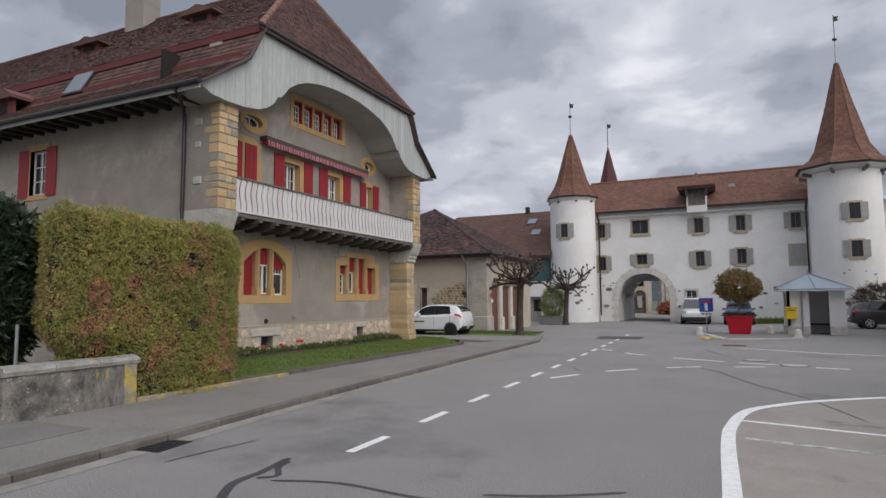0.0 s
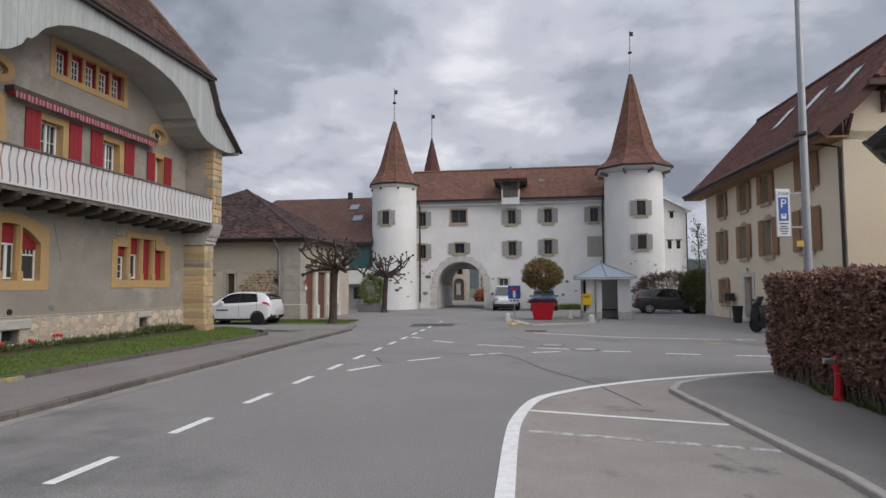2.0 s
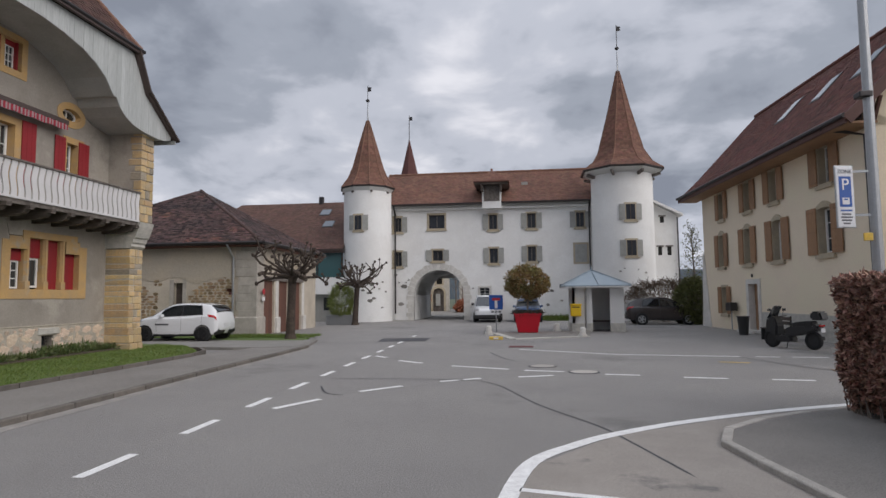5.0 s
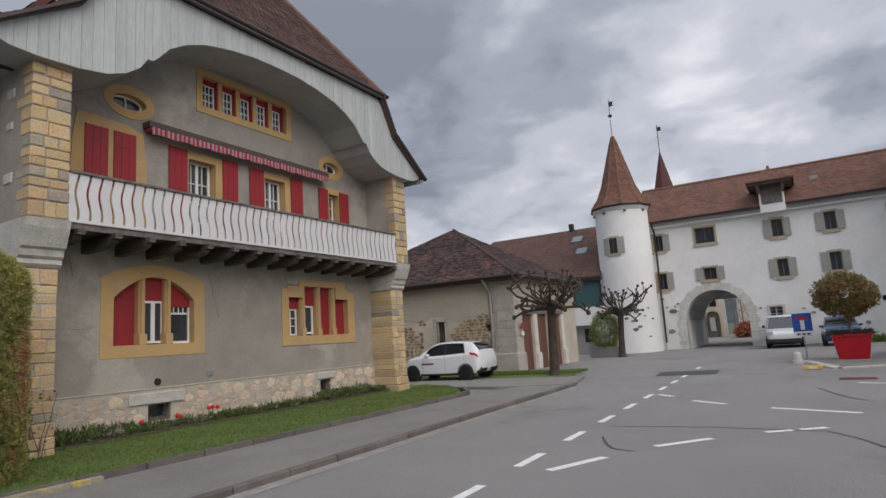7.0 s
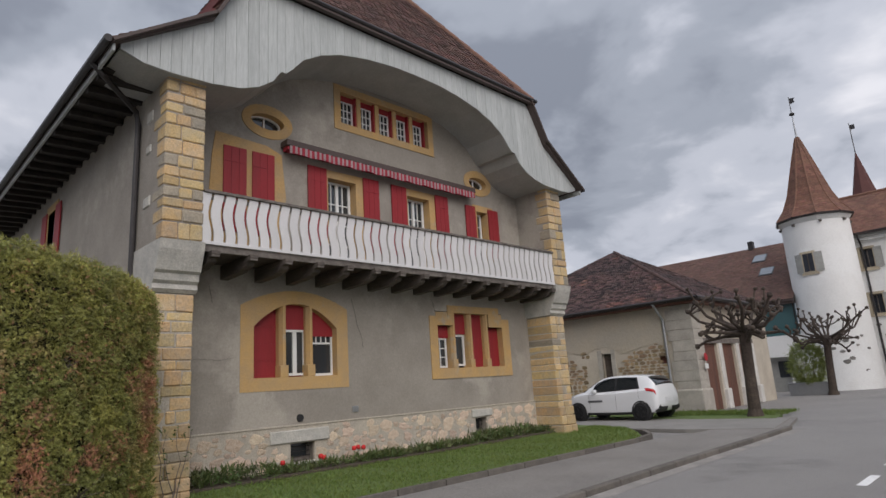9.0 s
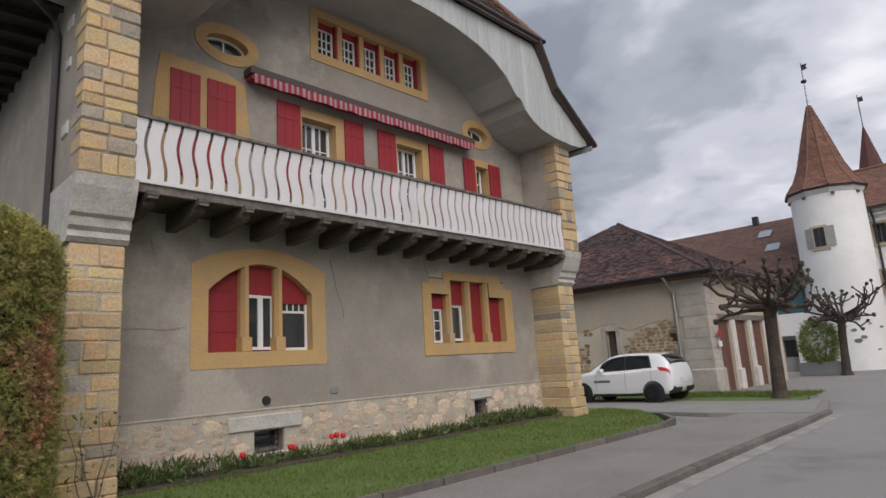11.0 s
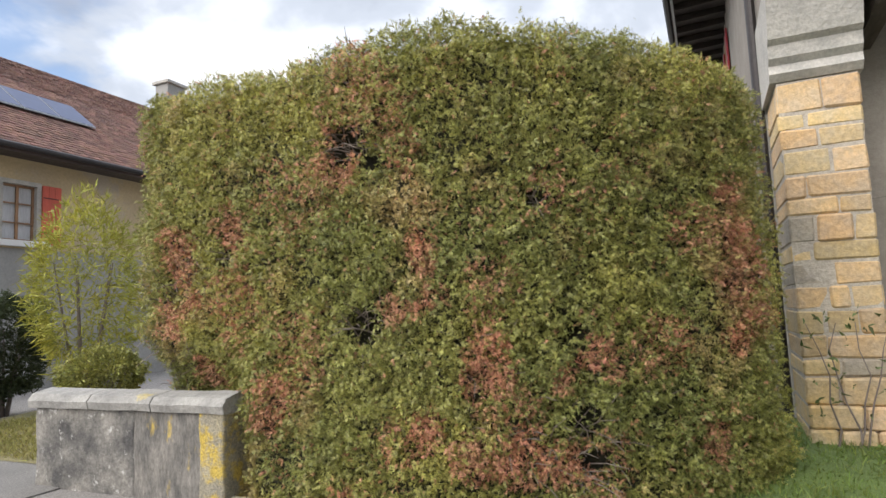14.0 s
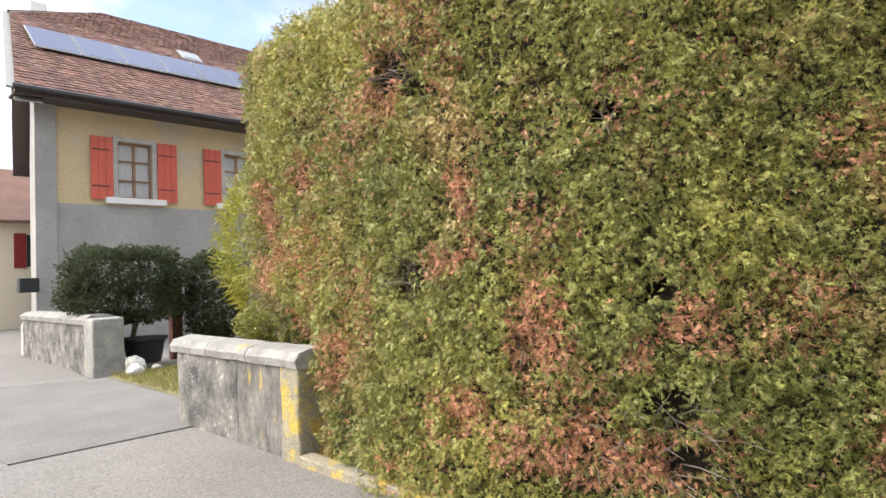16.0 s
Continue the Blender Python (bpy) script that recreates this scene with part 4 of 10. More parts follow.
# awning above the balcony windows
awn = thing("awning", (0, 0, 0), label="rolled-up awning with red and white striped valance", category="awning")
part("cassette", boxed(FX, FX + 0.28, 10.02, 15.80, 6.70, 6.84, bevel=0.02), DARKTRIM, awn, "dark brown awning box")
AW_RED = mat("awning_red_cloth", (0.36, 0.03, 0.05), 0.85, bump=0.1)
AW_WHITE = mat("awning_white_cloth", (0.36, 0.27, 0.28), 0.85, bump=0.1)
part("roller", boxed(FX + 0.05, FX + 0.24, 10.06, 15.76, 6.62, 6.70), AW_RED, awn)
k = 96
for i in range(k):
    a, b = 10.08 + 5.66 * i / k, 10.08 + 5.66 * (i + 1) / k
    sag = 0.02 + 0.028 * abs(math.sin(a * 5.2))
    bm = bmesh.new()
    prism(bm, [(a, 6.70), (a, 6.575 - sag), ((a + b) / 2, 6.565 - sag), (b, 6.575 - sag), (b, 6.70)], front, 0.285 + 0.012 * math.sin(i * 1.3), 0.29 + 0.012 * math.sin(i * 1.3))
    part("valance_strip", bm, AW_RED if i % 2 else AW_WHITE, awn)

# balcony
BEAMWOOD = mat("weathered_beam_wood", (0.115, 0.095, 0.08), 0.85, spots=(0.055, 0.044, 0.037), scale=5, amount=0.9, fine=30, fine_amount=0.25, bump=0.4, stretch=(0.2, 1, 1), random_value=0.15)
balc = thing("balcony", (0, 0, 0), label="white wooden balcony with wavy balusters on dark beams", category="balcony")
BX = -12.235
part("floor_planks", boxed(FX, BX - 0.05, 7.97, 17.86, 4.10, 4.15), DARKWOOD, balc)
for i in range(9):
    part("plank", boxed(FX + 0.02 + i * 0.115, FX + 0.125 + i * 0.115, 7.97, 17.86, 4.075, 4.098), DARKWOOD, balc)
part("edge_beam", boxed(BX - 0.09, BX - 0.02, 7.96, 17.88, 4.05, 4.16), GREYWOOD, balc)
part("bottom_rail", boxed(BX - 0.04, BX + 0.02, 7.96, 17.88, 4.165, 4.225, bevel=0.006), BALUSTER, balc)
part("handrail", boxed(BX - 0.07, BX + 0.05, 7.95, 17.9, 5.06, 5.115, bevel=0.012), GREYWOOD, balc, "grey weathered handrail")
part("top_rail", boxed(BX - 0.05, BX - 0.025, 7.96, 17.88, 4.96, 5.04), GREYWOOD, balc)
bm = bmesh.new()
nb, zz = 47, [4.19 + 0.87 * i / 18 for i in range(19)]
wave = lambda z: 0.030 * math.sin((z - 4.19) / 0.87 * math.tau * 1.12 + 0.5)
out = [(-0.083 + wave(z), z) for z in zz] + [(0.083 + wave(z), z) for z in zz[::-1]]
prism(bm, out, lambda u, v, d: Vector((d, u, v)), -0.012, 0.012)
first = part("baluster", bm, BALUSTER, balc)
first.location = (BX, 7.985, 0)
for i in range(1, nb):
    o = new("baluster", first.data)
    o.parent, o.location = balc, (BX, 7.985 + i * 0.213, 0)
for i in range(15):
    y = 8.16 + i * 0.683
    prof = [(FX, 4.06), (-12.17, 4.06), (-12.16, 4.0), (-12.20, 3.965), (-12.31, 3.955), (-12.33, 3.90), (-12.40, 3.865), (-12.52, 3.855), (-12.58, 3.82), (FX, 3.80)]
    bm = bmesh.new()
    prism(bm, prof, lambda u, v, d: Vector((u, d, v)), y - 0.075, y + 0.075)
    part("beam", bm, BEAMWOOD, balc)
    part("beam_end", boxed(-12.20, -12.17, y - 0.07, y + 0.07, 3.955, 4.055, bevel=0.012), GREYWOOD, balc)

# gable front: scalloped boarding, curved soffit
GX, CY = -12.03, 12.83
LOW = [(6.5, 7.10), (6.85, 6.98), (7.3, 6.95), (8.0, 6.98), (8.5, 7.06), (8.85, 7.20), (9.15, 7.42), (9.3, 7.66), (9.42, 7.66), (9.56, 7.80), (9.8, 8.08), (10.2, 8.33), (10.7, 8.53), (11.4, 8.68), (12.1, 8.76), (CY, 8.78)]
LOWER = LOW + [(2 * CY - y, z) for y, z in LOW[-2::-1]]


def low_at(y):
    for (a, za), (b, zb) in zip(LOWER, LOWER[1:]):
        if a <= y <= b:
            return za + (zb - za) * (y - a) / (b - a) if b > a else za
    return 7.1


def high_at(y):
    e = min(y - 6.36, 2 * CY - 6.36 - y)
    return min(9.30, 7.18 + 0.68 * max(e, 0) if e < 1.6 else 7.18 + 1.088 + (e - 1.6) * 1.62)


y = 6.5
rnd = random.Random(7)
while y < 19.1:
    w = rnd.uniform(0.17, 0.23)
    b = min(y + w, 19.16)
    cols = [y + (b - y) * i / 4 for i in range(5)]
    out = [(c, low_at(c)) for c in cols] + [(c, high_at(c) + 0.0) for c in cols[::-1]]
    out[4] = (b - 0.006, out[4][1])
    out[5] = (b - 0.006, out[5][1])
    bm = bmesh.new()
    prism(bm, out, lambda u, v, d: Vector((GX + d, u, v)), -0.03, rnd.uniform(-0.003, 0.003))
    part("gable_board", bm, BOARD, house)
    y = b
bm = bmesh.new()
prism(bm, [(a, z - 0.0) for a, z in LOWER[1:-1]] + [(a, high_at(a) - 0.03) for a, _ in LOWER[-2:0:-1]], lambda u, v, d: Vector((GX + d, u, v)), -0.06, -0.034)
part("gable_backing", bm, SOFFIT, house)
bm = bmesh.new()
prism(bm, [(a, z + 0.008) for a, z in LOWER] + [(a, z + 0.04) for a, z in LOWER[::-1]], lambda u, v, d: Vector((d, u, v)), FX - 0.02, GX - 0.062)
part("soffit", bm, SOFFIT, house, "curved grey soffit under the gable")

# roof: flared lower slopes, steep upper slopes, half hip in front
EAVE_S, EAVE_N = 6.34, 2 * CY - 6.34
FR, BK = -11.92, -34.0
RZ, HB = 13.4, 9.42
HIPX = FR - 2.4
KN = ((7.96, 8.27), (8.55, 9.36))
slopes = []
for m in (0, 1):
    f = (lambda yy: yy) if m == 0 else (lambda yy: 2 * CY - yy)
    e, k1, k2 = (f(EAVE_S), 7.16), (f(KN[0][0]), 8.27), (f(KN[1][0]), 9.36)
    for n_, ((ya, za), (yb, zb)) in enumerate(((e, k1), (k1, k2))):
        bm = bmesh.new()
        p = [(FR, ya, za), (BK, ya, za), (BK, yb, zb), (FR, yb, zb)]
        vs = [bm.verts.new(q) for q in p] + [bm.verts.new((q[0], q[1], q[2] - 0.09)) for q in p]
        for fc in ((0, 1, 2, 3), (7, 6, 5, 4), (0, 4, 5, 1), (1, 5, 6, 2), (2, 6, 7, 3), (3, 7, 4, 0)):
            bm.faces.new([vs[i] for i in fc])
        bmesh.ops.recalc_face_normals(bm, faces=bm.faces[:])
        part("roof_slope", bm, DARKTRIM, house)
        tiles("roof_tiles", *( [p[0], p[1], p[2], p[3]] if m == 0 else [p[1], p[0], p[3], p[2]]), 0.175, 0.155, TILE, house, seed=n_ + 3 * m)
    # upper slope
    p = [(FR, f(8.42), HB), (BK, f(8.42), HB), (BK, CY, RZ), (HIPX, CY, RZ)]
    bm = bmesh.new()
    vs = [bm.verts.new(q) for q in p] + [bm.verts.new((q[0], q[1], q[2] - 0.1)) for q in p]
    for fc in ((0, 1, 2, 3), (7, 6, 5, 4), (0, 4, 5, 1), (1, 5, 6, 2), (2, 6, 7, 3), (3, 7, 4, 0)):
        bm.faces.new([vs[i] for i in fc])
    bmesh.ops.recalc_face_normals(bm, faces=bm.faces[:])
    part("roof_slope", bm, DARKTRIM, house)
    tiles("roof_tiles", *([p[0], p[1], p[2], p[3]] if m == 0 else [p[1], p[0], p[3], p[2]]), 0.175, 0.155, TILE, house, seed=11 + m)
    part("fold_board", boxed(BK, FR, *sorted((f(8.40), f(8.46))), 9.22, 9.44), REDTRIM, house, "oxide red board between the two roof slopes")
    part("fold_board", boxed(BK, FR - 0.3, *sorted((f(8.02), f(8.10))), 8.42, 8.58), REDTRIM, house)
hip = [(FR, 8.42, HB), (FR, 2 * CY - 8.42, HB), (HIPX, CY, RZ)]
bm = bmesh.new()
vs = [bm.verts.new(q) for q in hip] + [bm.verts.new((q[0] - 0.02, q[1], q[2] - 0.1)) for q in hip]
for fc in ((0, 1, 2), (5, 4, 3), (0, 3, 4, 1), (1, 4, 5, 2), (2, 5, 3, 0)):
    bm.faces.new([vs[i] for i in fc])
bmesh.ops.recalc_face_normals(bm, faces=bm.faces[:])
part("roof_slope", bm, DARKTRIM, house)
tiles("roof_tiles", hip[0], hip[1], hip[2], hip[2], 0.175, 0.155, TILE, house, seed=21)
part("fascia", boxed(FR - 0.04, FR + 0.06, 8.36, 2 * CY - 8.36, HB - 0.13, HB + 0.02), DARKTRIM, house)
bm = bmesh.new()
tube(bm, [(FR + 0.05, 8.3, HB - 0.02), (FR + 0.05, 2 * CY - 8.3, HB - 0.02)], 0.06, 8)
part("gutter", bm, METAL, house)


def ridge_caps(a, b, r, n, material, parent):
    a, b = Vector(a), Vector(b)
    for i in range(n):
        bm = bmesh.new()
        tube(bm, [a.lerp(b, i / n), a.lerp(b, (i + 1.15) / n)], [r * 1.1, r * 0.92], 8)
        part("ridge_tile", bm, material, parent)


for p in hip[:2]:
    ridge_caps(p, hip[2], 0.09, 14, TILE_PALE, house)
ridge_caps(hip[2], (BK, CY, RZ), 0.1, 30, TILE, house)
for m in (0, 1):
    f = (lambda yy: yy) if m == 0 else (lambda yy: 2 * CY - yy)
    for (ya, za), (yb, zb) in (((EAVE_S, 7.13), KN[0]), (KN[0], KN[1])):
        bm = bmesh.new()
        beam(bm, (FR + 0.03, f(ya), za - 0.02), (FR + 0.03, f(yb), zb + 0.01), 0.05, 0.15, (1, 0, 0))
        part("barge_board", bm, DARKTRIM, house)
    bm = bmesh.new()
    tube(bm, [(FR + 0.05, f(6.28), 7.13), (BK, f(6.28), 7.13)], 0.065, 8)
    part("gutter", bm, METAL, house, "dark metal eaves gutter")
    part("eaves_board", boxed(BK, FR - 0.02, *sorted((f(6.36), f(6.40))), 6.98, 7.10), BOARD, house)
    # soffit and rafter ends carry the overhang's shadow in their colour
    part("eaves_soffit", boxed(BK, FX + 0.6, *sorted((f(6.40), f(7.45))), 7.06, 7.09), EAVE_SHADE, house)
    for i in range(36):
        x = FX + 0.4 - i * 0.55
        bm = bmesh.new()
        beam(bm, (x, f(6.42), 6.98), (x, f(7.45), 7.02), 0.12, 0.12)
        part("rafter_end", bm, EAVE_SHADE, house)
bm = bmesh.new()
tube(bm, [(-12.72, 6.28, 7.10), (-12.72, 6.45, 6.93), (-13.35, 7.18, 6.72), (-13.40, 7.24, 6.5), (-13.40, 7.24, 0.1)], 0.05, 10)
part("downpipe", bm, METAL, house, "dark metal downpipe")
for x, yb, zb in ((-22.1, 10.45, 11.35), (-16.4, 10.45, 11.35)):
    d = thing("dormer", label="", category="")
    d.parent = house
    part("front_board", boxed(x - 0.5, x + 0.5, yb - 0.05, yb, zb - 0.25, zb + 0.25), REDTRIM, d)
    # no hole here: a flat black box painted as the dormer's dark hollow
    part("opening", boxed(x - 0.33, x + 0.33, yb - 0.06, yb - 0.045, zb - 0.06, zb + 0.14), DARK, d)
    part("sill", boxed(x - 0.52, x + 0.52, yb - 0.14, yb, zb - 0.3, zb - 0.22), REDTRIM, d)
    bm = bmesh.new()
    prism(bm, [(-0.75, 0.22), (0, 0.46), (0.75, 0.22), (0.75, 0.16), (-0.75, 0.16)], lambda u, v, q: Vector((x + u, q, zb + v)), yb - 0.25, yb + 1.0)
    part("dormer_roof", bm, TILE_PIECE, d)
    part("cheek", boxed(x - 0.5, x + 0.5, yb, yb + 0.5, zb - 0.2, zb + 0.2), REDTRIM, d)
d = thing("dormer", label="", category="")
d.parent = house
part("front_board", boxed(-24.4, -21.6, 7.55, 7.65, 7.95, 8.5), REDTRIM, d)
for i in range(3):
    # flat black boxes again in place of shaded hollows
    part("opening", boxed(-24.0 + i * 0.8, -23.5 + i * 0.8, 7.535, 7.55, 8.05, 8.4), DARK, d)
bm = bmesh.new()
prism(bm, [(-1.6, 0.1), (-1.2, 0.34), (1.2, 0.34), (1.6, 0.1), (1.6, 0.0), (-1.6, 0.0)], lambda u, v, q: Vector((-23.0 + u, q, 8.5 + v)), 7.35, 8.6)
part("dormer_roof", bm, TILE_PIECE, d)
sky = thing("roof_window", label="", category="")
sky.parent = house
for nm, e, z, m in (("frame", 0.0, 0.07, METAL), ("pane", 0.07, 0.085, GLASS_SKY)):
    bm = bmesh.new()
    a, b = Vector((0, 8.02, 8.42)), Vector((0, 8.5, 9.30))
    dd, nn = (b - a), Vector((0, -0.88, 0.47))
    q = []
    for x, s in ((-19.8, 0), (-18.8, 0), (-18.8, 1), (-19.8, 1)):
        x += e if x < -19 else -e
        q.append(a + dd * (s * (1 - 2 * e / 1.2) + e / 1.2) + Vector((x, 0, 0)))
    vs = [bm.verts.new(p + nn * z) for p in q] + [bm.verts.new(p) for p in q]
    for fc in ((0, 1, 2, 3), (0, 4, 5, 1), (1, 5, 6, 2), (2, 6, 7, 3), (3, 7, 4, 0)):
        bm.faces.new([vs[i] for i in fc])
    bmesh.ops.recalc_face_normals(bm, faces=bm.faces[:])
    part(nm, bm, m, sky)
ch = thing("chimney", label="", category="")
ch.parent = house
part("chimney_shaft", boxed(-22.6, -21.5, 12.2, 13.0, 12.2, 14.6, bevel=0.02), PLASTER, ch, "plastered chimney stack")
part("cap", boxed(-22.7, -21.4, 12.1, 13.1, 14.6, 14.72, bevel=0.02), CAPSTONE, ch)
# window in the side wall
win = thing("window_5", label="", category="")
win.parent = house
sd = lambda u, v, d: side3d(u, v, d)
bm = bmesh.new()
ring(bm, rect(13.35, 14.45, 4.95, 6.7), rect(13.5, 14.3, 5.1, 6.5), sd, -0.2, 0.02)
part("surround", bm, OCHRE, win)
bm = bmesh.new()
ring(bm, rect(13.5, 14.3, 5.1, 6.5), rect(13.57, 14.23, 5.17, 6.43), sd, -0.16, -0.12)
part("window_frame", bm, WHITE, win)
part("pane", boxed(-20.1, -19.3, 7.46, 7.47, 5.1, 6.5), GLASS, win)
bm = bmesh.new()
box(bm, -19.71, -19.67, 7.43, 7.455, 5.1, 6.5)
for z in (5.55, 6.0):
    box(bm, -20.1, -19.3, 7.44, 7.455, z - 0.012, z + 0.012)
part("glazing_grid", bm, WHITE, win)
for a in (-20.62, -19.25):
    part("shutter", boxed(a, a + 0.48, 7.27, 7.30, 5.05, 6.55, bevel=0.005), RED, win)

# ---- hedge, low wall and what stands behind them ----
THUJA = mat("thuja_green", (0.365, 0.345, 0.085), 0.5, spots=(0.225, 0.24, 0.066), scale=0.8, amount=1.0, fine=9, fine_amount=0.35, bump=0, random_value=0.50, random_hue=0.016, island=True, second=(0.40, 0.305, 0.12), second_scale=1.1, second_cut=0.55, leaf=0.2)
THUJA_DEAD = mat("thuja_dead", (0.54, 0.25, 0.14), 0.7, spots=(0.44, 0.26, 0.15), scale=3, amount=0.9, fine=12, bump=0, random_value=0.5, random_hue=0.02, island=True, leaf=0.25)
TWIG = mat("bare_twig", (0.20, 0.165, 0.14), 0.85, spots=(0.11, 0.085, 0.07), scale=8, bump=0, random_value=0.3, island=True)
# darker than bare inner wood: the shade between the leaves is in this colour
HEDGE_SHADE = mat("hedge_inner_shade", (0.024, 0.023, 0.011), 0.95, fine=14, fine_amount=0.5, bump=0.8, bump_scale=12)
hedge = thing("hedge", (-11, 4.3, 0), label="tall clipped thuja hedge with rust-brown dead patches", category="hedge")
# plan of the hedge: it swells at its middle and turns back in a wide curve at the house end
HEDGE_PLAN = [(-12.2, 3.0), (-11.6, 2.58), (-11.0, 2.25), (-10.5, 2.0), (-10.2, 2.08), (-10.08, 2.4), (-10.02, 2.9), (-9.93, 3.6), (-9.85, 4.4), (-9.86, 5.0), (-9.98, 5.4), (-10.2, 5.85), (-10.6, 6.33), (-11.0, 6.72), (-11.4, 6.98), (-11.9, 7.1), (-12.25, 6.8), (-12.3, 5.0)]
RIM = 0.22


def hedge_top(y):
    return 3.42 - 0.022 * (y - 2) + 0.02 * math.sin(y * 2.6 + 0.4) + 0.015 * math.sin(y * 6.1) - 0.22 * max(0.0, y - 6.4)


def hedge_run():
    """Points round the hedge's plan with the way out at each."""
    line = smooth_line(HEDGE_PLAN + HEDGE_PLAN[:1], 8)[:-1]
    n = len(line)
    res = []
    for i in range(n):
        (x0, y0), (x1, y1) = line[i - 1], line[(i + 1) % n]
        d = Vector((x1 - x0, y1 - y0, 0)).normalized()
        res.append((Vector((*line[i], 0)), Vector((d.y, -d.x, 0))))
    return res


RUN = hedge_run()
HEDGE_MID = Vector((-11.1, 4.6, 0))


def hedge_set_back(y, z):
    """Above the garden wall the foot of the hedge stands back."""
    return 0.34 * max(0.0, min(1.0, (3.42 - y) / 0.2)) * max(0.0, min(1.0, (1.35 - z) / 0.5))


def hedge_shell(n, seed):
    """Spots on the hedge's rounded outside, with the way out of it."""
    rnd = random.Random(seed)
    front = [i for i, (p, d) in enumerate(RUN) if d.x > 0.35 and p.y < 7.05]
    rest = [i for i in range(len(RUN)) if i not in front and RUN[i][0].x > -12.28]
    out, nor = [], []
    while len(out) < n:
        i = rnd.choice(front) if rnd.random() < 0.86 else rnd.choice(rest)
        (p0, d0), (p1, d1) = RUN[i], RUN[(i + 1) % len(RUN)]
        f = rnd.random()
        # longer pieces of the plan get their share
        if rnd.random() > (p1 - p0).length / 0.13:
            continue
        p, d = p0.lerp(p1, f), d0.lerp(d1, f).normalized()
        top = hedge_top(p.y)
        v = rnd.uniform(0.04, top + 0.35)
        if v < top - RIM:
            z, nn, q = v, d.copy(), p
        elif v < top + RIM * 0.57:
            a = (v - top + RIM) / RIM
            nn = (d * math.cos(a) + Vector((0, 0, math.sin(a)))).normalized()
            q, z = p - d * RIM * (1 - math.cos(a)), top - RIM + RIM * math.sin(a)
        else:
            q = (p - d * RIM).lerp(HEDGE_MID, math.sqrt(rnd.random()) * 0.95)
            z, nn = hedge_top(q.y) + 0.03 * noise.noise(q * 3), Vector((0, 0, 1))
        pos = Vector((q.x, q.y, z)) - d * hedge_set_back(q.y, z)
        pos += nn * (0.07 * noise.noise(pos * 1.5) + 0.09 * noise.noise(pos * 7.5) + rnd.uniform(-0.15, 0.02))
        if rnd.random() < 0.012 and nn.z > 0.3:
            pos += nn * rnd.uniform(0.02, 0.09)
        out.append(pos)
        nor.append(nn)
    return out, nor


def fronds(name, spots, normals, size, material, parent, seed):
    """Flat feathered sprays, each one a midrib with leaflets on both sides."""
    rng = np.random.default_rng(seed)
    P, Nn = np.asarray(spots, float), np.asarray(normals, float)
    k, seg = len(P), 4
    unit = lambda a: a / np.linalg.norm(a, axis=1, keepdims=True)
    d = unit(Nn * 0.30 + rng.normal(0, 0.6, (k, 3)) + np.array((0, 0, -0.08)))
    s = unit(np.cross(d, Nn + rng.normal(0, 0.45, (k, 3))))
    up = np.cross(s, d)
    ln = size * rng.uniform(0.55, 1.35, (k, 1))
    curl = rng.normal(-0.25, 0.25, (k, 1))
    V = np.zeros((k, 4 * seg, 3))
    for i in range(seg):
        t = i / seg
        rib = P + d * ln * t + up * ln * curl * t * t
        w = ln * (0.42 - 0.26 * t) * rng.uniform(0.5, 1.35, (k, 1))
        V[:, 4 * i], V[:, 4 * i + 1] = rib, rib + d * ln * 0.22
        for j, sg in enumerate((1, -1)):
            V[:, 4 * i + 2 + j] = rib + d * ln * rng.uniform(0.35, 0.65, (k, 1)) + s * sg * w + up * ln * rng.normal(0, 0.10, (k, 1))
    tri = np.array([q for i in range(0, 4 * seg, 4) for q in ((i, i + 2, i + 1), (i, i + 1, i + 3))])
    f = (np.arange(k)[:, None, None] * V.shape[1] + tri[None]).reshape(-1, 3)
    me = bpy.data.meshes.new(name)
    me.vertices.add(V.shape[0] * V.shape[1])
    me.vertices.foreach_set("co", V.ravel())
    me.loops.add(f.size)
    me.loops.foreach_set("vertex_index", f.ravel())
    me.polygons.add(len(f))
    me.polygons.foreach_set("loop_start", np.arange(0, f.size, 3))
    me.update(calc_edges=True)
    me.materials.append(material)
    ob = new(name, me)
    ob.parent = parent
    ob["kind"] = "stuff"
    return ob


# dead patches: along the hedge, height, radius
DEAD = [(2.66, 1.91, 0.29), (2.74, 1.58, 0.21), (2.8, 1.04, 0.21), (2.57, 1.43, 0.25), (3.71, 0.88, 0.15), (3.61, 0.68, 0.15), (3.25, 2.15, 0.16), (4.95, 1.73, 0.13), (4.93, 1.89, 0.08), (5.01, 1.6, 0.15), (4.67, 1.49, 0.12), (4.37, 2.47, 0.18), (5.36, 1.08, 0.19), (5.22, 1.02, 0.11), (5.94, 1.13, 0.14), (5.51, 0.52, 0.19), (5.72, 0.48, 0.14), (4.93, 0.71, 0.1), (5.73, 0.94, 0.07), (6.01, 0.96, 0.1), (4.37, 0.32, 0.12), (6.8, 1.88, 0.19), (6.82, 1.56, 0.21), (6.93, 1.37, 0.15), (6.77, 1.21, 0.12), (6.55, 0.49, 0.11), (6.78, 2.19, 0.09), (5.24, 0.54, 0.17)]
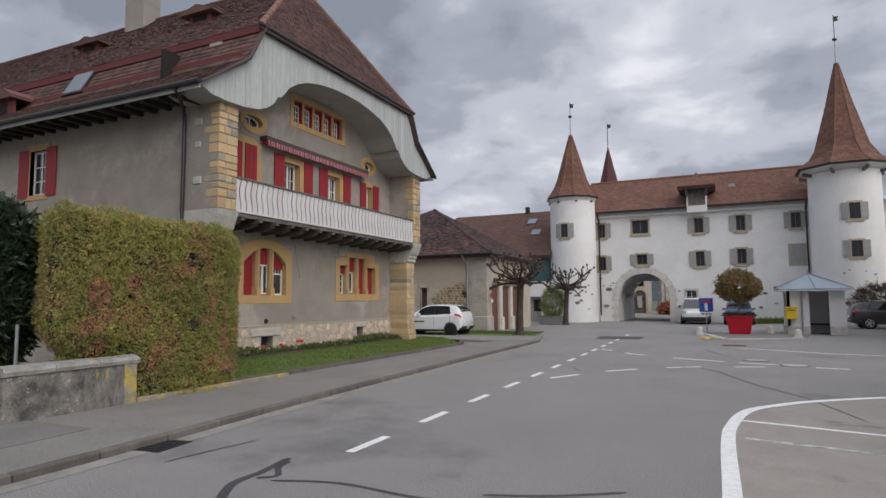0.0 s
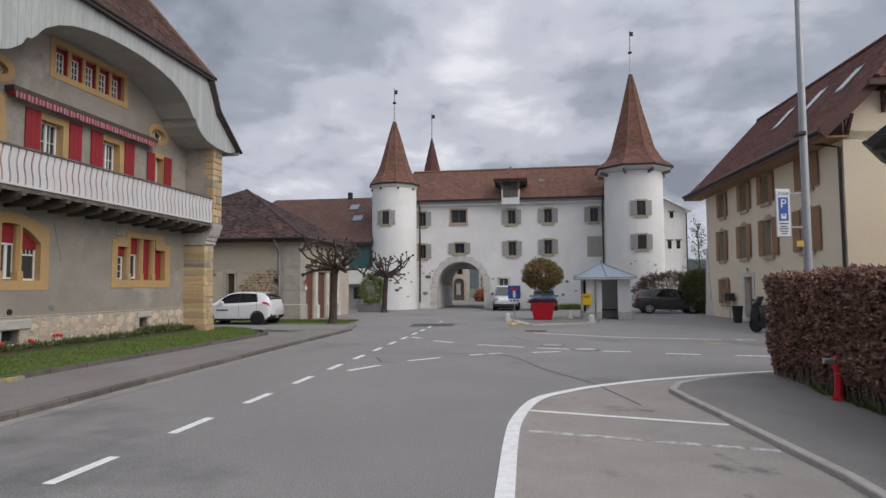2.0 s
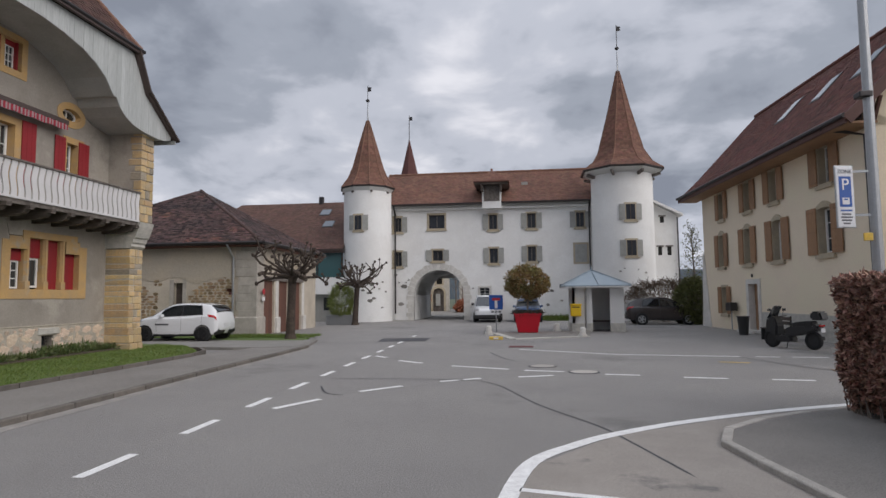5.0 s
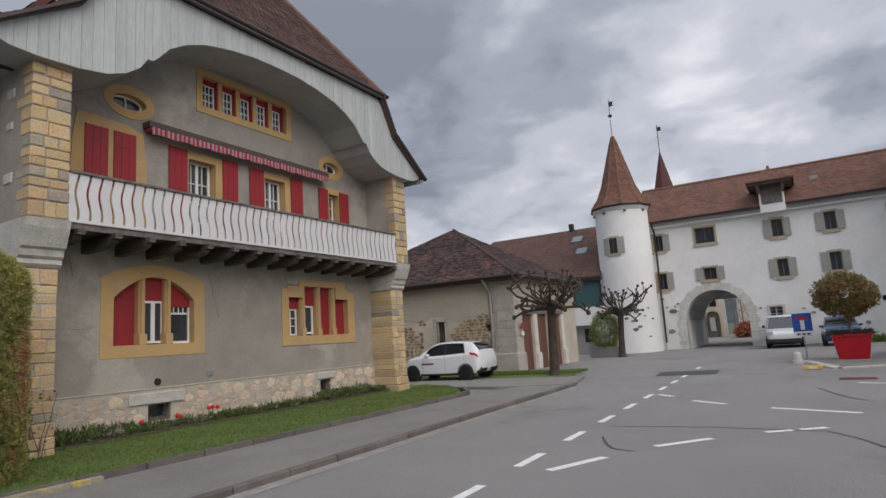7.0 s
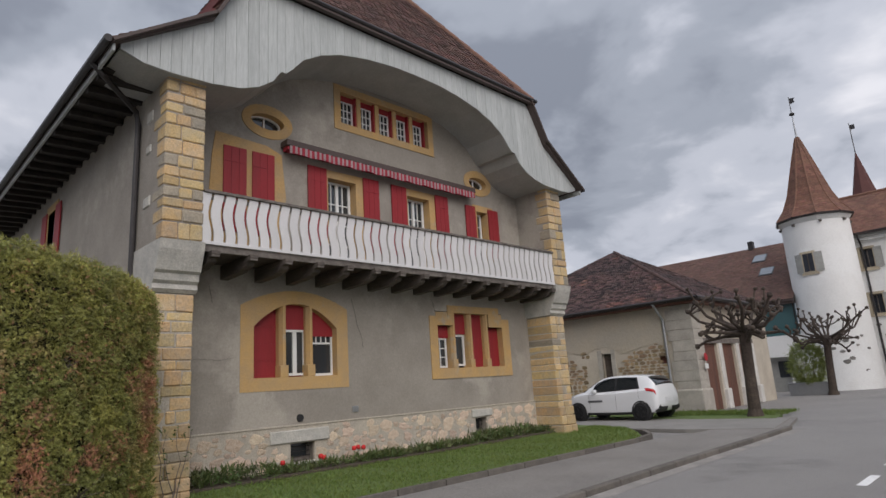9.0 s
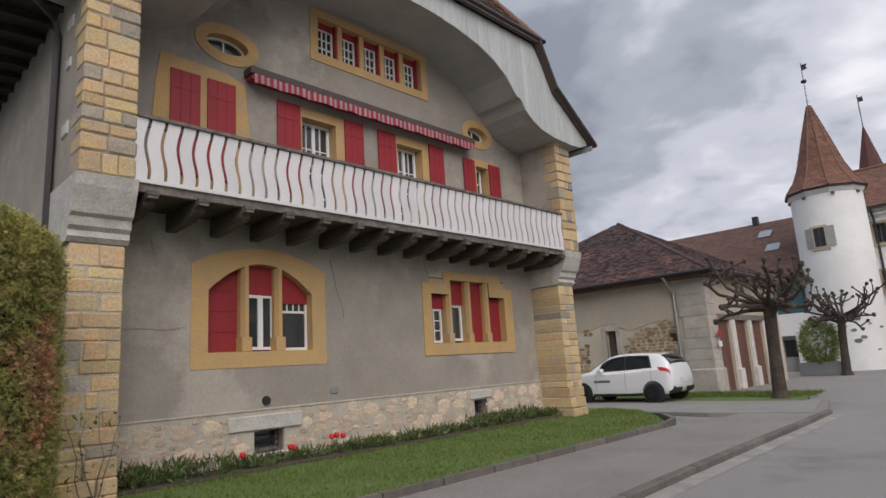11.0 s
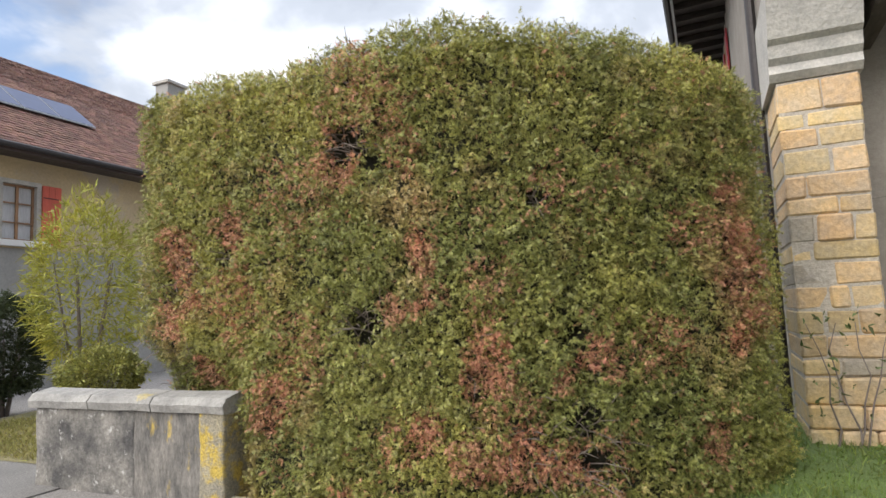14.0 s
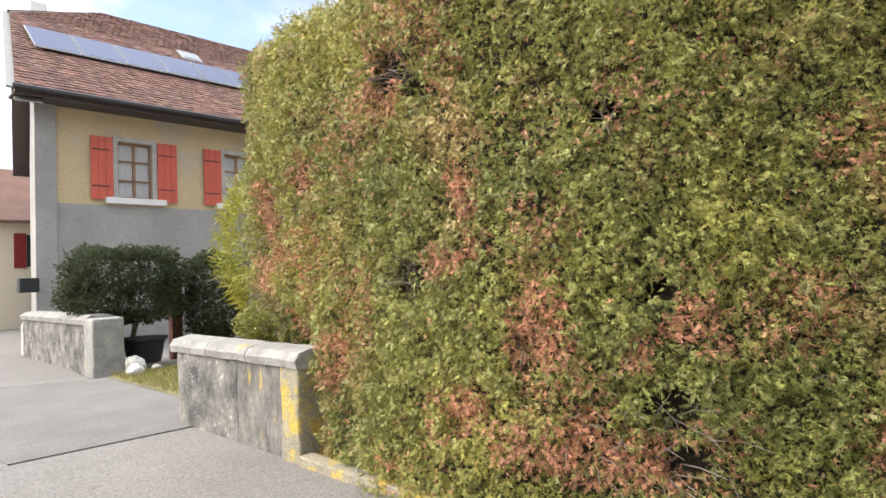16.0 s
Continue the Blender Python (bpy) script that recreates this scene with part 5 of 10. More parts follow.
BROWNED = [(5.35, 1.55, 0.17), (4.68, 2.79, 0.24), (4.79, 2.56, 0.18), (4.04, 2.22, 0.24), (5.71, 2.17, 0.13), (4.71, 0.63, 0.18), (5.95, 0.41, 0.2), (3.99, 1.19, 0.26), (5.45, 0.8, 0.24), (6.55, 1.9, 0.14), (6.29, 1.17, 0.2), (3.68, 2.44, 0.2), (4.45, 3.0, 0.28), (3.3, 1.5, 0.3)]
HOLES = [(4.5, 1.37, 0.14), (4.42, 2.61, 0.12), (5.64, 2.13, 0.06), (5.86, 0.74, 0.10), (5.84, 1.26, 0.06), (5.89, 0.47, 0.07), (4.61, 2.47, 0.08), (3.2, 1.9, 0.08), (4.3, 3.1, 0.06)]
pts, nrm = hedge_shell(205000, 2)
green, dead = ([], []), ([], [])
rnd = random.Random(6)
for p, n_ in zip(pts, nrm):
    w = noise.noise(p * 3.1) * 0.14 + noise.noise(p * 9.0) * 0.07
    if p.x > -11.2 and any(math.hypot(p.y - a, p.z - b) < r + w * 0.3 for a, b, r in HOLES) and rnd.random() < 0.95:
        continue
    near = lambda l, k: p.x > -11.6 and any(math.hypot((p.y - a) * 1.1, (p.z - b) * 0.9) < r * k + w for a, b, r in l)
    chance = 0.80 if near(DEAD, 0.84) else 0.34 if near(BROWNED, 1.0) else 0.015 + 0.10 * max(0.0, noise.noise(p * 1.7 + Vector((3, 1, 0))) * 2)
    if noise.noise(p * 2.2 + Vector((9, 0, 0))) > 0.40 and rnd.random() < 0.4:
        continue
    to = dead if rnd.random() < chance else green
    to[0].append(p)
    to[1].append(n_)
fronds("foliage", green[0], green[1], 0.037, THUJA, hedge, 3)
fronds("dead_foliage", dead[0], dead[1], 0.037, THUJA_DEAD, hedge, 4)
bpy.data.objects["dead_foliage"]["label"] = "rust-brown dead thuja sprays"
for o in ("foliage", "dead_foliage"):
    bpy.data.objects[o].matrix_parent_inverse = hedge.matrix_world.inverted()
# solid filler, painted as the shade seen through gaps and holes in the foliage
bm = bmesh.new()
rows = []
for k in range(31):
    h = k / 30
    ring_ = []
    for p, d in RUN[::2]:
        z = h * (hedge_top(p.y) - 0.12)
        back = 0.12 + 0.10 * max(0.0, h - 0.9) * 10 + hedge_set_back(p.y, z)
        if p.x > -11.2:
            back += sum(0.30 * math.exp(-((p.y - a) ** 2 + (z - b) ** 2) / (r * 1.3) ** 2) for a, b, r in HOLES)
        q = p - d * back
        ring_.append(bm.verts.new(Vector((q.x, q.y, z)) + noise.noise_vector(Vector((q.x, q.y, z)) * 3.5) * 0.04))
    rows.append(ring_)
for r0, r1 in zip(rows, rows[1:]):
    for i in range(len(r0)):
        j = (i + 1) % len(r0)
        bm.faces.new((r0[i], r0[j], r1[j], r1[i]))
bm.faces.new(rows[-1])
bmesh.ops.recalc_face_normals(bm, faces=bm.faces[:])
body = part("inner_body", bm, HEDGE_SHADE, hedge, "dark solid standing for the shade inside the hedge", True)
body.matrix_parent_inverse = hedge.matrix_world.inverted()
bm = bmesh.new()
rnd = random.Random(15)


def hedge_face(y):
    """Place on the road side of the hedge at y."""
    return min((e for e in RUN if e[1].x > 0.3), key=lambda e: abs(e[0].y - y))


for a, b, r, k in [(4.5, 1.38, 0.12, 26), (5.9, 0.6, 0.25, 50), (5.6, 0.5, 0.2, 40), (5.36, 1.05, 0.2, 24), (4.42, 2.62, 0.16, 44), (4.35, 3.1, 0.25, 44), (2.9, 1.9, 0.3, 60), (2.3, 1.5, 0.35, 50), (2.3, 1.0, 0.3, 50), (5.66, 2.13, 0.08, 10)]:
    for _ in range(k):
        y, z = a + rnd.gauss(0, r * 0.8), min(3.22, max(0.12, b + rnd.gauss(0, r * 0.7)))
        o, d = hedge_face(y)
        p = Vector((o.x, y, z)) - d * (0.14 + hedge_set_back(y, z))
        q = p + d * rnd.uniform(0.08, 0.20) + Vector((0, rnd.gauss(0, 0.10), rnd.gauss(0.03, 0.09)))
        tube(bm, [p, p.lerp(q, 0.5) + Vector((0.02, rnd.gauss(0, 0.02), 0.02)), q], [0.005, 0.0035, 0.0015], 4, False)
tw = part("twig_tangle", bm, TWIG, hedge, "bare grey twigs")
tw["kind"] = "stuff"
tw.matrix_parent_inverse = hedge.matrix_world.inverted()
for i in range(5):
    bm = bmesh.new()
    tube(bm, [(-11.2, 2.8 + i * 0.9, 0), (-11.2, 2.8 + i * 0.9, 1.6), (-11.15, 2.85 + i * 0.9, 3.0)], [0.06, 0.05, 0.02], 8)
    part("trunk", bm, TWIG, hedge).matrix_parent_inverse = hedge.matrix_world.inverted()

WALLSTONE = mat("lichened_wall_stone", (0.27, 0.255, 0.225), 0.93, spots=(0.075, 0.073, 0.07), scale=3.2, amount=1.0, fine=35, fine_amount=0.3, bump=0.9, bump_scale=25, second=(0.50, 0.49, 0.46), second_scale=9, second_cut=0.60)
LICHEN = mat("yellow_lichen", (0.36, 0.32, 0.22), 0.95, spots=(0.25, 0.235, 0.19), scale=5, amount=1.0, second=(0.52, 0.38, 0.08), second_scale=4, second_cut=0.50, fine=60, fine_amount=0.35, bump=0.8)
WALLSTONE_LICHEN = mat("wall_stone_with_lichen", (0.23, 0.215, 0.19), 0.93, spots=(0.10, 0.097, 0.09), scale=5.0, amount=1.0, fine=35, fine_amount=0.3, bump=0.9, bump_scale=25, second=(0.50, 0.36, 0.07), second_scale=3.2, second_cut=0.54, stretch=(1, 1.4, 0.6))
COPING = mat("coping_stone", (0.36, 0.35, 0.32), 0.93, spots=(0.22, 0.215, 0.20), scale=5, amount=0.9, fine=40, fine_amount=0.25, bump=0.8, bump_scale=22, second=(0.46, 0.36, 0.10), second_scale=3, second_cut=0.64)
wl = thing("garden_wall", (-10.0, 2.5, 0), label="low lichen-stained stone wall with a rounded coping", category="wall")


def worn(bm, amp, f, cuts=6):
    bmesh.ops.subdivide_edges(bm, edges=bm.edges[:], cuts=cuts, use_grid_fill=True)
    for v in bm.verts:
        v.co += noise.noise_vector(v.co * f) * amp
    return bm


def put(name, bm, material, parent, label=""):
    o = part(name, bm, material, parent, label)
    o.matrix_parent_inverse = parent.matrix_world.inverted()
    return o


put("wall_body", worn(boxed(-10.24, -9.90, 1.15, 2.36, -0.02, 0.76, bevel=0.02), 0.014, 4), WALLSTONE, wl, "dark weathered wall face")
put("wall_body", worn(boxed(-10.24, -9.902, 2.35, 3.08, -0.02, 0.76, bevel=0.02), 0.014, 4), WALLSTONE_LICHEN, wl, "weathered wall face with yellow lichen")
put("end_pier", worn(boxed(-10.26, -9.88, 3.06, 3.30, -0.02, 0.77, bevel=0.02), 0.012, 4), LICHEN, wl, "yellow lichened end stone")
for y0, y1 in ((1.12, 1.86), (1.87, 2.58), (2.59, 3.32)):
    bm = bmesh.new()
    prof = [(-10.29, 0.75), (-9.865, 0.75), (-9.85, 0.81), (-9.89, 0.865), (-10.06, 0.895), (-10.22, 0.865), (-10.3, 0.81)]
    prism(bm, prof, lambda u, v, d: Vector((u, d, v)), y0, y1)
    put("coping_stone", worn(bm, 0.010, 5, 3), COPING, wl)
tagged(part("kerb_edging", worn(boxed(-9.98, -9.86, 3.31, 7.3, 0.02, 0.15, bevel=0.015), 0.01, 3, 8), LICHEN), "yellowish stone edging under the hedge", "kerb", kind="structure")
wl2 = thing("garden_wall", (-10.5, -5, 0), label="low dark stone wall with a white end pillar", category="wall")
put("wall_body", worn(boxed(-10.72, -10.36, -7.6, -3.2, -0.02, 0.82, bevel=0.02), 0.014, 4), WALLSTONE, wl2)
put("end_pier", worn(boxed(-10.74, -10.30, -3.32, -2.87, -0.02, 0.93, bevel=0.03), 0.012, 4), COPING, wl2)
for i in range(5):
    bm = bmesh.new()
    prism(bm, [(-10.78, 0.82), (-10.32, 0.82), (-10.30, 0.90), (-10.42, 0.97), (-10.68, 0.97), (-10.8, 0.9)], lambda u, v, d: Vector((u, d, v)), -7.6 + i * 0.855, -6.76 + i * 0.855)
    put("coping_stone", worn(bm, 0.010, 5, 3), COPING, wl2)
bm = bmesh.new()
tube(bm, [(-11.0, 1.93, 0.0), (-11.0, 1.93, 1.45)], 0.028, 8)
tagged(part("fence_post", bm, GALV), "grey metal post behind the low wall", "post")


def bush(name, centre, size, count, material, leaf, label, seed, shape=1.0, blades=3, aspect=0.4, category="bush", boxy=0.0):
    """A shrub: short stems, and leaves spread in a lumpy body."""
    rnd = random.Random(seed)
    t = thing(name, (centre[0], centre[1], 0), label=label, category=category)
    P, Nn = [], []
    while len(P) < count:
        d = Vector((rnd.gauss(0, 1), rnd.gauss(0, 1), rnd.gauss(0, 1))).normalized()
        r = (0.72 + 0.28 * rnd.random()) * (1 + 0.25 * noise.noise(d * 2.3 + Vector((seed, 0, 0))))
        r *= (1 / max(abs(d.x), abs(d.y), abs(d.z))) ** boxy
        P.append(Vector((d.x * size[0] * r, d.y * size[1] * r, centre[2] + d.z * size[2] * r)))
        Nn.append(d)
    leaves("foliage", P, Nn, leaf, material, t, seed, blades, 0.8, aspect)
    for i in range(5):
        a = i * math.tau / 5 + seed
        bm = bmesh.new()
        tube(bm, [(0.05 * math.cos(a), 0.05 * math.sin(a), 0), (size[0] * 0.3 * math.cos(a), size[1] * 0.3 * math.sin(a), centre[2] * 0.6), (size[0] * 0.55 * math.cos(a), size[1] * 0.55 * math.sin(a), centre[2] + size[2] * 0.3)], [0.03, 0.022, 0.008], 6)
        part("stem", bm, TWIG, t)
    return t


DRYLAWN = mat("dry_lawn_soil", (0.22, 0.19, 0.09), 0.95, spots=(0.14, 0.13, 0.06), scale=3, amount=1.0, fine=40, fine_amount=0.4, bump=0.6)
DRYBLADE = mat("dry_grass_blade", (0.30, 0.27, 0.09), 0.7, spots=(0.20, 0.22, 0.06), scale=2, random_value=0.35, random_hue=0.02, island=True, bump=0, leaf=0.3)
YEW = mat("yew_green", (0.070, 0.088, 0.036), 0.6, spots=(0.032, 0.05, 0.022), scale=2, bump=0, random_value=0.4, island=True, leaf=0.3)
BAMBOO = mat("bamboo_leaf", (0.40, 0.37, 0.06), 0.6, spots=(0.20, 0.26, 0.05), scale=1.5, bump=0, random_value=0.4, random_hue=0.015, island=True, leaf=0.3)
LAUREL = mat("laurel_leaf", (0.045, 0.068, 0.033), 0.45, spots=(0.03, 0.05, 0.03), scale=2, bump=0, random_value=0.4, island=True, leaf=0.3)
bush("potted_yew", (-11.15, -4.2, 1.42), (0.92, 0.62, 0.66), 8500, YEW, 0.06, "dark clipped yew bush in a black pot", 31, blades=5, aspect=0.3, boxy=0.6)
bush("yew_bush", (-12.75, -4.1, 1.15), (0.55, 0.5, 0.85), 5200, YEW, 0.06, "dark green yew bush by a red pillar", 37, blades=5, aspect=0.3, boxy=0.5)
bush("bamboo", (-12.85, -2.3, 1.95), (0.85, 0.65, 1.5), 2300, BAMBOO, 0.15, "yellow-green bamboo clump behind the wall", 41, blades=3, aspect=0.14)
bush("low_box_hedge", (-12.35, -1.2, 0.75), (0.6, 0.45, 0.36), 3000, THUJA, 0.05, "low clipped box bush", 43, blades=4)
bush("laurel_bush", (-12.5, 2.2, 2.05), (0.75, 0.95, 1.75), 9500, LAUREL, 0.13, "dark glossy laurel bush behind the wall", 47, blades=3, aspect=0.45)
pot = thing("plant_pot", (-11.4, -3.95, 0.08), label="black plastic plant pot under the yew", category="plant pot")
bm = bmesh.new()
bmesh.ops.create_cone(bm, cap_ends=True, segments=24, radius1=0.26, radius2=0.34, depth=0.42, matrix=Matrix.Translation((0, 0, 0.21)))
part("body", bm, IRON, pot)
bm = bmesh.new()
bmesh.ops.create_cone(bm, cap_ends=True, segments=24, radius1=0.37, radius2=0.37, depth=0.05, matrix=Matrix.Translation((0, 0, 0.41)))
part("rim", bm, IRON, pot)
for i, (x, y, r) in enumerate(((-10.85, -2.75, 0.16), (-10.72, -2.35, 0.12), (-10.95, -3.1, 0.13), (-11.1, -2.6, 0.08))):
    bm = bmesh.new()
    bmesh.ops.create_icosphere(bm, subdivisions=2, radius=r)
    for v in bm.verts:
        v.co += noise.noise_vector(v.co * 6 + Vector((i, 0, 0))) * r * 0.4
        v.co.z = max(v.co.z, -r * 0.6)
    o = part("stone", bm, CAPSTONE)
    o.location = (x, y, 0.08 + r * 0.6)
    tagged(o, "pale rounded garden stone", "stone", "garden stones")
tagged(part("grass_patch", sheet([(-10.4, 1.3), (-10.4, -2.6), (-13.2, -3.6), (-14.5, 1.2)], 0.097), DRYLAWN), "yellowish grass in the garden entrance", "lawn", kind="structure")
gr = np.random.default_rng(77)
n = 6000
leaves("entrance_grass", np.stack([gr.uniform(-13.0, -10.45, n), gr.uniform(-2.7, 1.2, n), np.full(n, 0.097)], 1), np.tile((0, 0, 1.0), (n, 1)), 0.07, DRYBLADE, None, 78, 3, 0.8, 0.15)
tagged(bpy.data.objects["entrance_grass"], "short dry yellowish grass", "grass")
BRICKRED = mat("red_brick_pillar", (0.20, 0.075, 0.055), 0.9, spots=(0.10, 0.05, 0.04), scale=9, amount=1.0, fine=30, bump=0.5)
tagged(part("gate_pillar", worn(boxed(-12.30, -12.10, -4.7, -4.5, 0, 1.7, bevel=0.02), 0.006, 5, 4), BRICKRED), "red brick pillar between the bushes", "pillar")

# flower bed along the front of the house
bed = tagged(part("flower_bed", worn(boxed(FX + 0.04, -12.72, 8.0, 18.0, 0.1, 0.27, bevel=0.03), 0.03, 2, 10), EARTH), "narrow bed of dark earth along the plinth", "flower bed", kind="structure")
HERB = mat("herb_leaf", (0.10, 0.155, 0.045), 0.6, spots=(0.17, 0.15, 0.08), scale=2, bump=0, random_value=0.4, random_hue=0.03, island=True, leaf=0.3)
rnd = random.Random(77)
P, Nn = [], []
for _ in range(2300):
    y = rnd.uniform(8.05, 18.0)
    if rnd.random() > 0.35 + 0.65 * abs(math.sin(y * 1.7)) * (1.2 if (y < 9.6 or 14.5 < y < 17.5) else 0.6):
        continue
    P.append(Vector((rnd.uniform(FX + 0.12, -12.75), y, 0.25 + rnd.random() * (0.22 if (y < 9.6 or 14.8 < y < 17.2) else 0.10))))
    Nn.append(Vector((0.3, 0, 1)))
leaves("herbs", P, Nn, 0.13, HERB, None, 9, 3, 0.7, 0.22)
tagged(bpy.data.objects["herbs"], "low green herbs and flower leaves in the bed", "plants")
TULIP = mat("tulip_red", (0.62, 0.02, 0.02), 0.5, bump=0, random_value=0.2)
for i, (y, z) in enumerate(((10.55, 0.50), (10.62, 0.47), (11.32, 0.56), (11.42, 0.57), (11.55, 0.55), (9.75, 0.48))):
    f = thing("tulip", (-12.85, y, 0.22), label="red tulip in the flower bed", category="flower", group="tulips")
    bm = bmesh.new()
    tube(bm, [(0, 0, 0), (0.01, 0.01, z - 0.26)], 0.006, 5)
    part("stalk", bm, HERB, f)
    for k in range(5):
        bm = bmesh.new()
        bmesh.ops.create_icosphere(bm, subdivisions=1, radius=0.05)
        for v in bm.verts:
            v.co = Vector((v.co.x * 0.45 + 0.025, v.co.y * 0.7, v.co.z * 0.9))
        bmesh.ops.rotate(bm, verts=bm.verts[:], matrix=Matrix.Rotation(k * math.tau / 5, 3, "Z"))
        bmesh.ops.translate(bm, verts=bm.verts[:], vec=(0.01, 0.01, z - 0.23))
        part("petal", bm, TULIP, f)
# dry climber on the pier
cl = thing("climber", (-12.45, 7.6, 0.1), label="thin bare climber with few leaves on the pier", category="plant")
rnd = random.Random(5)
for i in range(4):
    bm = bmesh.new()
    y, pts = rnd.uniform(-0.2, 0.25), []
    for k in range(6):
        pts.append((0.10 - 0.012 * k, y, k * 0.22))
        y += rnd.uniform(-0.08, 0.08)
    tube(bm, pts, [0.010 - 0.0013 * k for k in range(6)], 5)
    part("stem", bm, TWIG, cl)
bush_pts = [Vector((0.1, rnd.uniform(-0.3, 0.3), rnd.uniform(0.3, 1.2))) for _ in range(40)]
leaves("leaf", bush_pts, [Vector((1, 0, 0))] * 40, 0.07, HERB, cl, 8, 2, 0.6, 0.4)

# ---- the white castle gatehouse with its towers ----
LIME = mat("white_limewash", (0.79, 0.785, 0.765), 0.92, spots=(0.72, 0.715, 0.695), scale=0.7, amount=0.8, fine=14, fine_amount=0.05, bump=0.2, bump_scale=22, second=(0.80, 0.80, 0.785), second_scale=0.3, second_cut=0.5)
JAMB = mat("yellowish_window_stone", (0.46, 0.39, 0.28), 0.9, spots=(0.38, 0.33, 0.25), scale=3, amount=0.8, fine=30, bump=0.3)
PALESTONE = mat("pale_arch_stone", (0.66, 0.64, 0.60), 0.92, spots=(0.54, 0.52, 0.48), scale=2.5, amount=0.9, fine=25, fine_amount=0.12, bump=0.4, random_value=0.07)
FIELDSTONE = mat("grey_fieldstone", (0.17, 0.165, 0.155), 0.9, spots=(0.30, 0.28, 0.25), scale=5, amount=0.9, fine=30, bump=0.6, random_value=0.35)
castle = thing("castle_gatehouse", (0, 0, 0), label="white limewashed castle gatehouse with arched passage and red tiled roof", category="castle")
CY0, CDEP = 46.6, 8.6
cw = lambda u, v, d: Vector((u, CY0 - d, v))
AX, AR, ASP = -6.65, 1.92, 1.92     # arch: middle, inner radius, springing


WIN_C = [(-9.85, 7.42, "r"), (-2.42, 7.45, "b"), (0.5, 7.48, "b"), (4.13, 7.48, "b"), (-9.85, 4.72, "r"), (-2.4, 4.86, "b"), (0.48, 4.95, "b")]
holes = [(x - 0.31, x + 0.31, z - 0.56, z + 0.56) for x, z, _ in WIN_C] + [(-7.40, -6.15, 7.05, 8.12), (-7.12, -6.32, 4.55, 5.35), (AX - AR, AX + AR, -0.1, ASP + AR), (-3.52, -2.74, 1.75, 2.45), (2.5, 3.0, 2.33, 2.63)]
part("front_wall", wall_mesh(17.6, -0.1, 8.75, 0.9, [(a + 11.6, b + 11.6, c, d) for a, b, c, d in holes], lambda u, v, d: cw(u - 11.6, v, d), 0.02), LIME, castle, "white limewashed front wall")
bm = bmesh.new()
k = 28
outer = [(AX - AR - 0.05, -0.1), (AX - AR - 0.05, ASP)] + [(AX - (AR + 0.05), ASP + (AR + 0.02) * i / 6) for i in range(1, 7)] + [(AX - AR - 0.05 + (2 * AR + 0.1) * i / 16, ASP + AR + 0.02) for i in range(1, 16)] + [(AX + AR + 0.05, ASP + (AR + 0.02) * (1 - i / 6)) for i in range(0, 7)] + [(AX + AR + 0.05, -0.1)]
n = len(outer)
inner = [(AX - AR, -0.1)] + [(AX - AR * math.cos(math.pi * i / (n - 3)), ASP + AR * math.sin(math.pi * i / (n - 3))) for i in range(n - 2)] + [(AX + AR, -0.1)]
ring(bm, outer, inner, cw, -0.9, -0.002, closed=False)
part("arch_head", bm, LIME, castle)
# voussoirs
for i in range(21):
    a0, a1 = math.pi * i / 21 + 0.006, math.pi * (i + 1) / 21 - 0.006
    r0, r1 = AR, AR + (0.56 if i % 2 else 0.50)
    pts = [(AX - r * math.cos(a), ASP + r * math.sin(a)) for r, a in ((r0, a0), (r1, a0), (r1, (a0 + a1) / 2), (r1, a1), (r0, a1), (r0, (a0 + a1) / 2))]
    bm = bmesh.new()
    prism(bm, pts, cw, -0.2, 0.05)
    part("voussoir", bm, PALESTONE, castle)
for sgn in (-1, 1):
    z = -0.05
    for i in range(6):
        h = 0.325
        wd = 0.60 if i % 2 else 0.48
        a, b = sorted((AX + sgn * AR, AX + sgn * (AR + wd)))
        part("jamb_stone", boxed(a, b, CY0 - 0.05, CY0 + 0.3, z + 0.006, z + h - 0.006, bevel=0.012), PALESTONE, castle)
        z += h
# the passage
part("passage_wall", boxed(AX - AR - 0.35, AX - AR, CY0 + 0.9, CY0 + CDEP, -0.1, ASP + 0.2), LIME, castle)
part("passage_wall", boxed(AX + AR, AX + AR + 0.35, CY0 + 0.9, CY0 + CDEP, -0.1, ASP + 0.2), LIME, castle)
bm = bmesh.new()
prev = None
for i in range(17):
    a = math.pi * i / 16
    p = [(AX - AR * math.cos(a), yy, ASP + AR * math.sin(a)) for yy in (CY0 + 0.88, CY0 + CDEP)]
    cur = [bm.verts.new(q) for q in p]
    if prev:
        bm.faces.new((prev[0], cur[0], cur[1], prev[1]))
    prev = cur
bmesh.ops.solidify(bm, geom=bm.faces[:], thickness=-0.15)
part("vault", bm, LIME, castle)
b3, bl = on_wall((8.4, CY0 + CDEP), (-11.6, CY0 + CDEP))
part("rear_wall", wall_mesh(bl, -0.1, 8.8, 0.4, [(8.4 - AX - AR, 8.4 - AX + AR, -0.1, ASP + AR * 0.8)], b3), LIME, castle)
part("side_wall", boxed(-11.6, -11.2, CY0 + 0.9, CY0 + CDEP - 0.4, -0.1, 8.8), LIME, castle)
part("side_wall", boxed(5.6, 6.0, CY0 + 0.9, CY0 + CDEP - 0.4, -0.1, 8.8), LIME, castle)


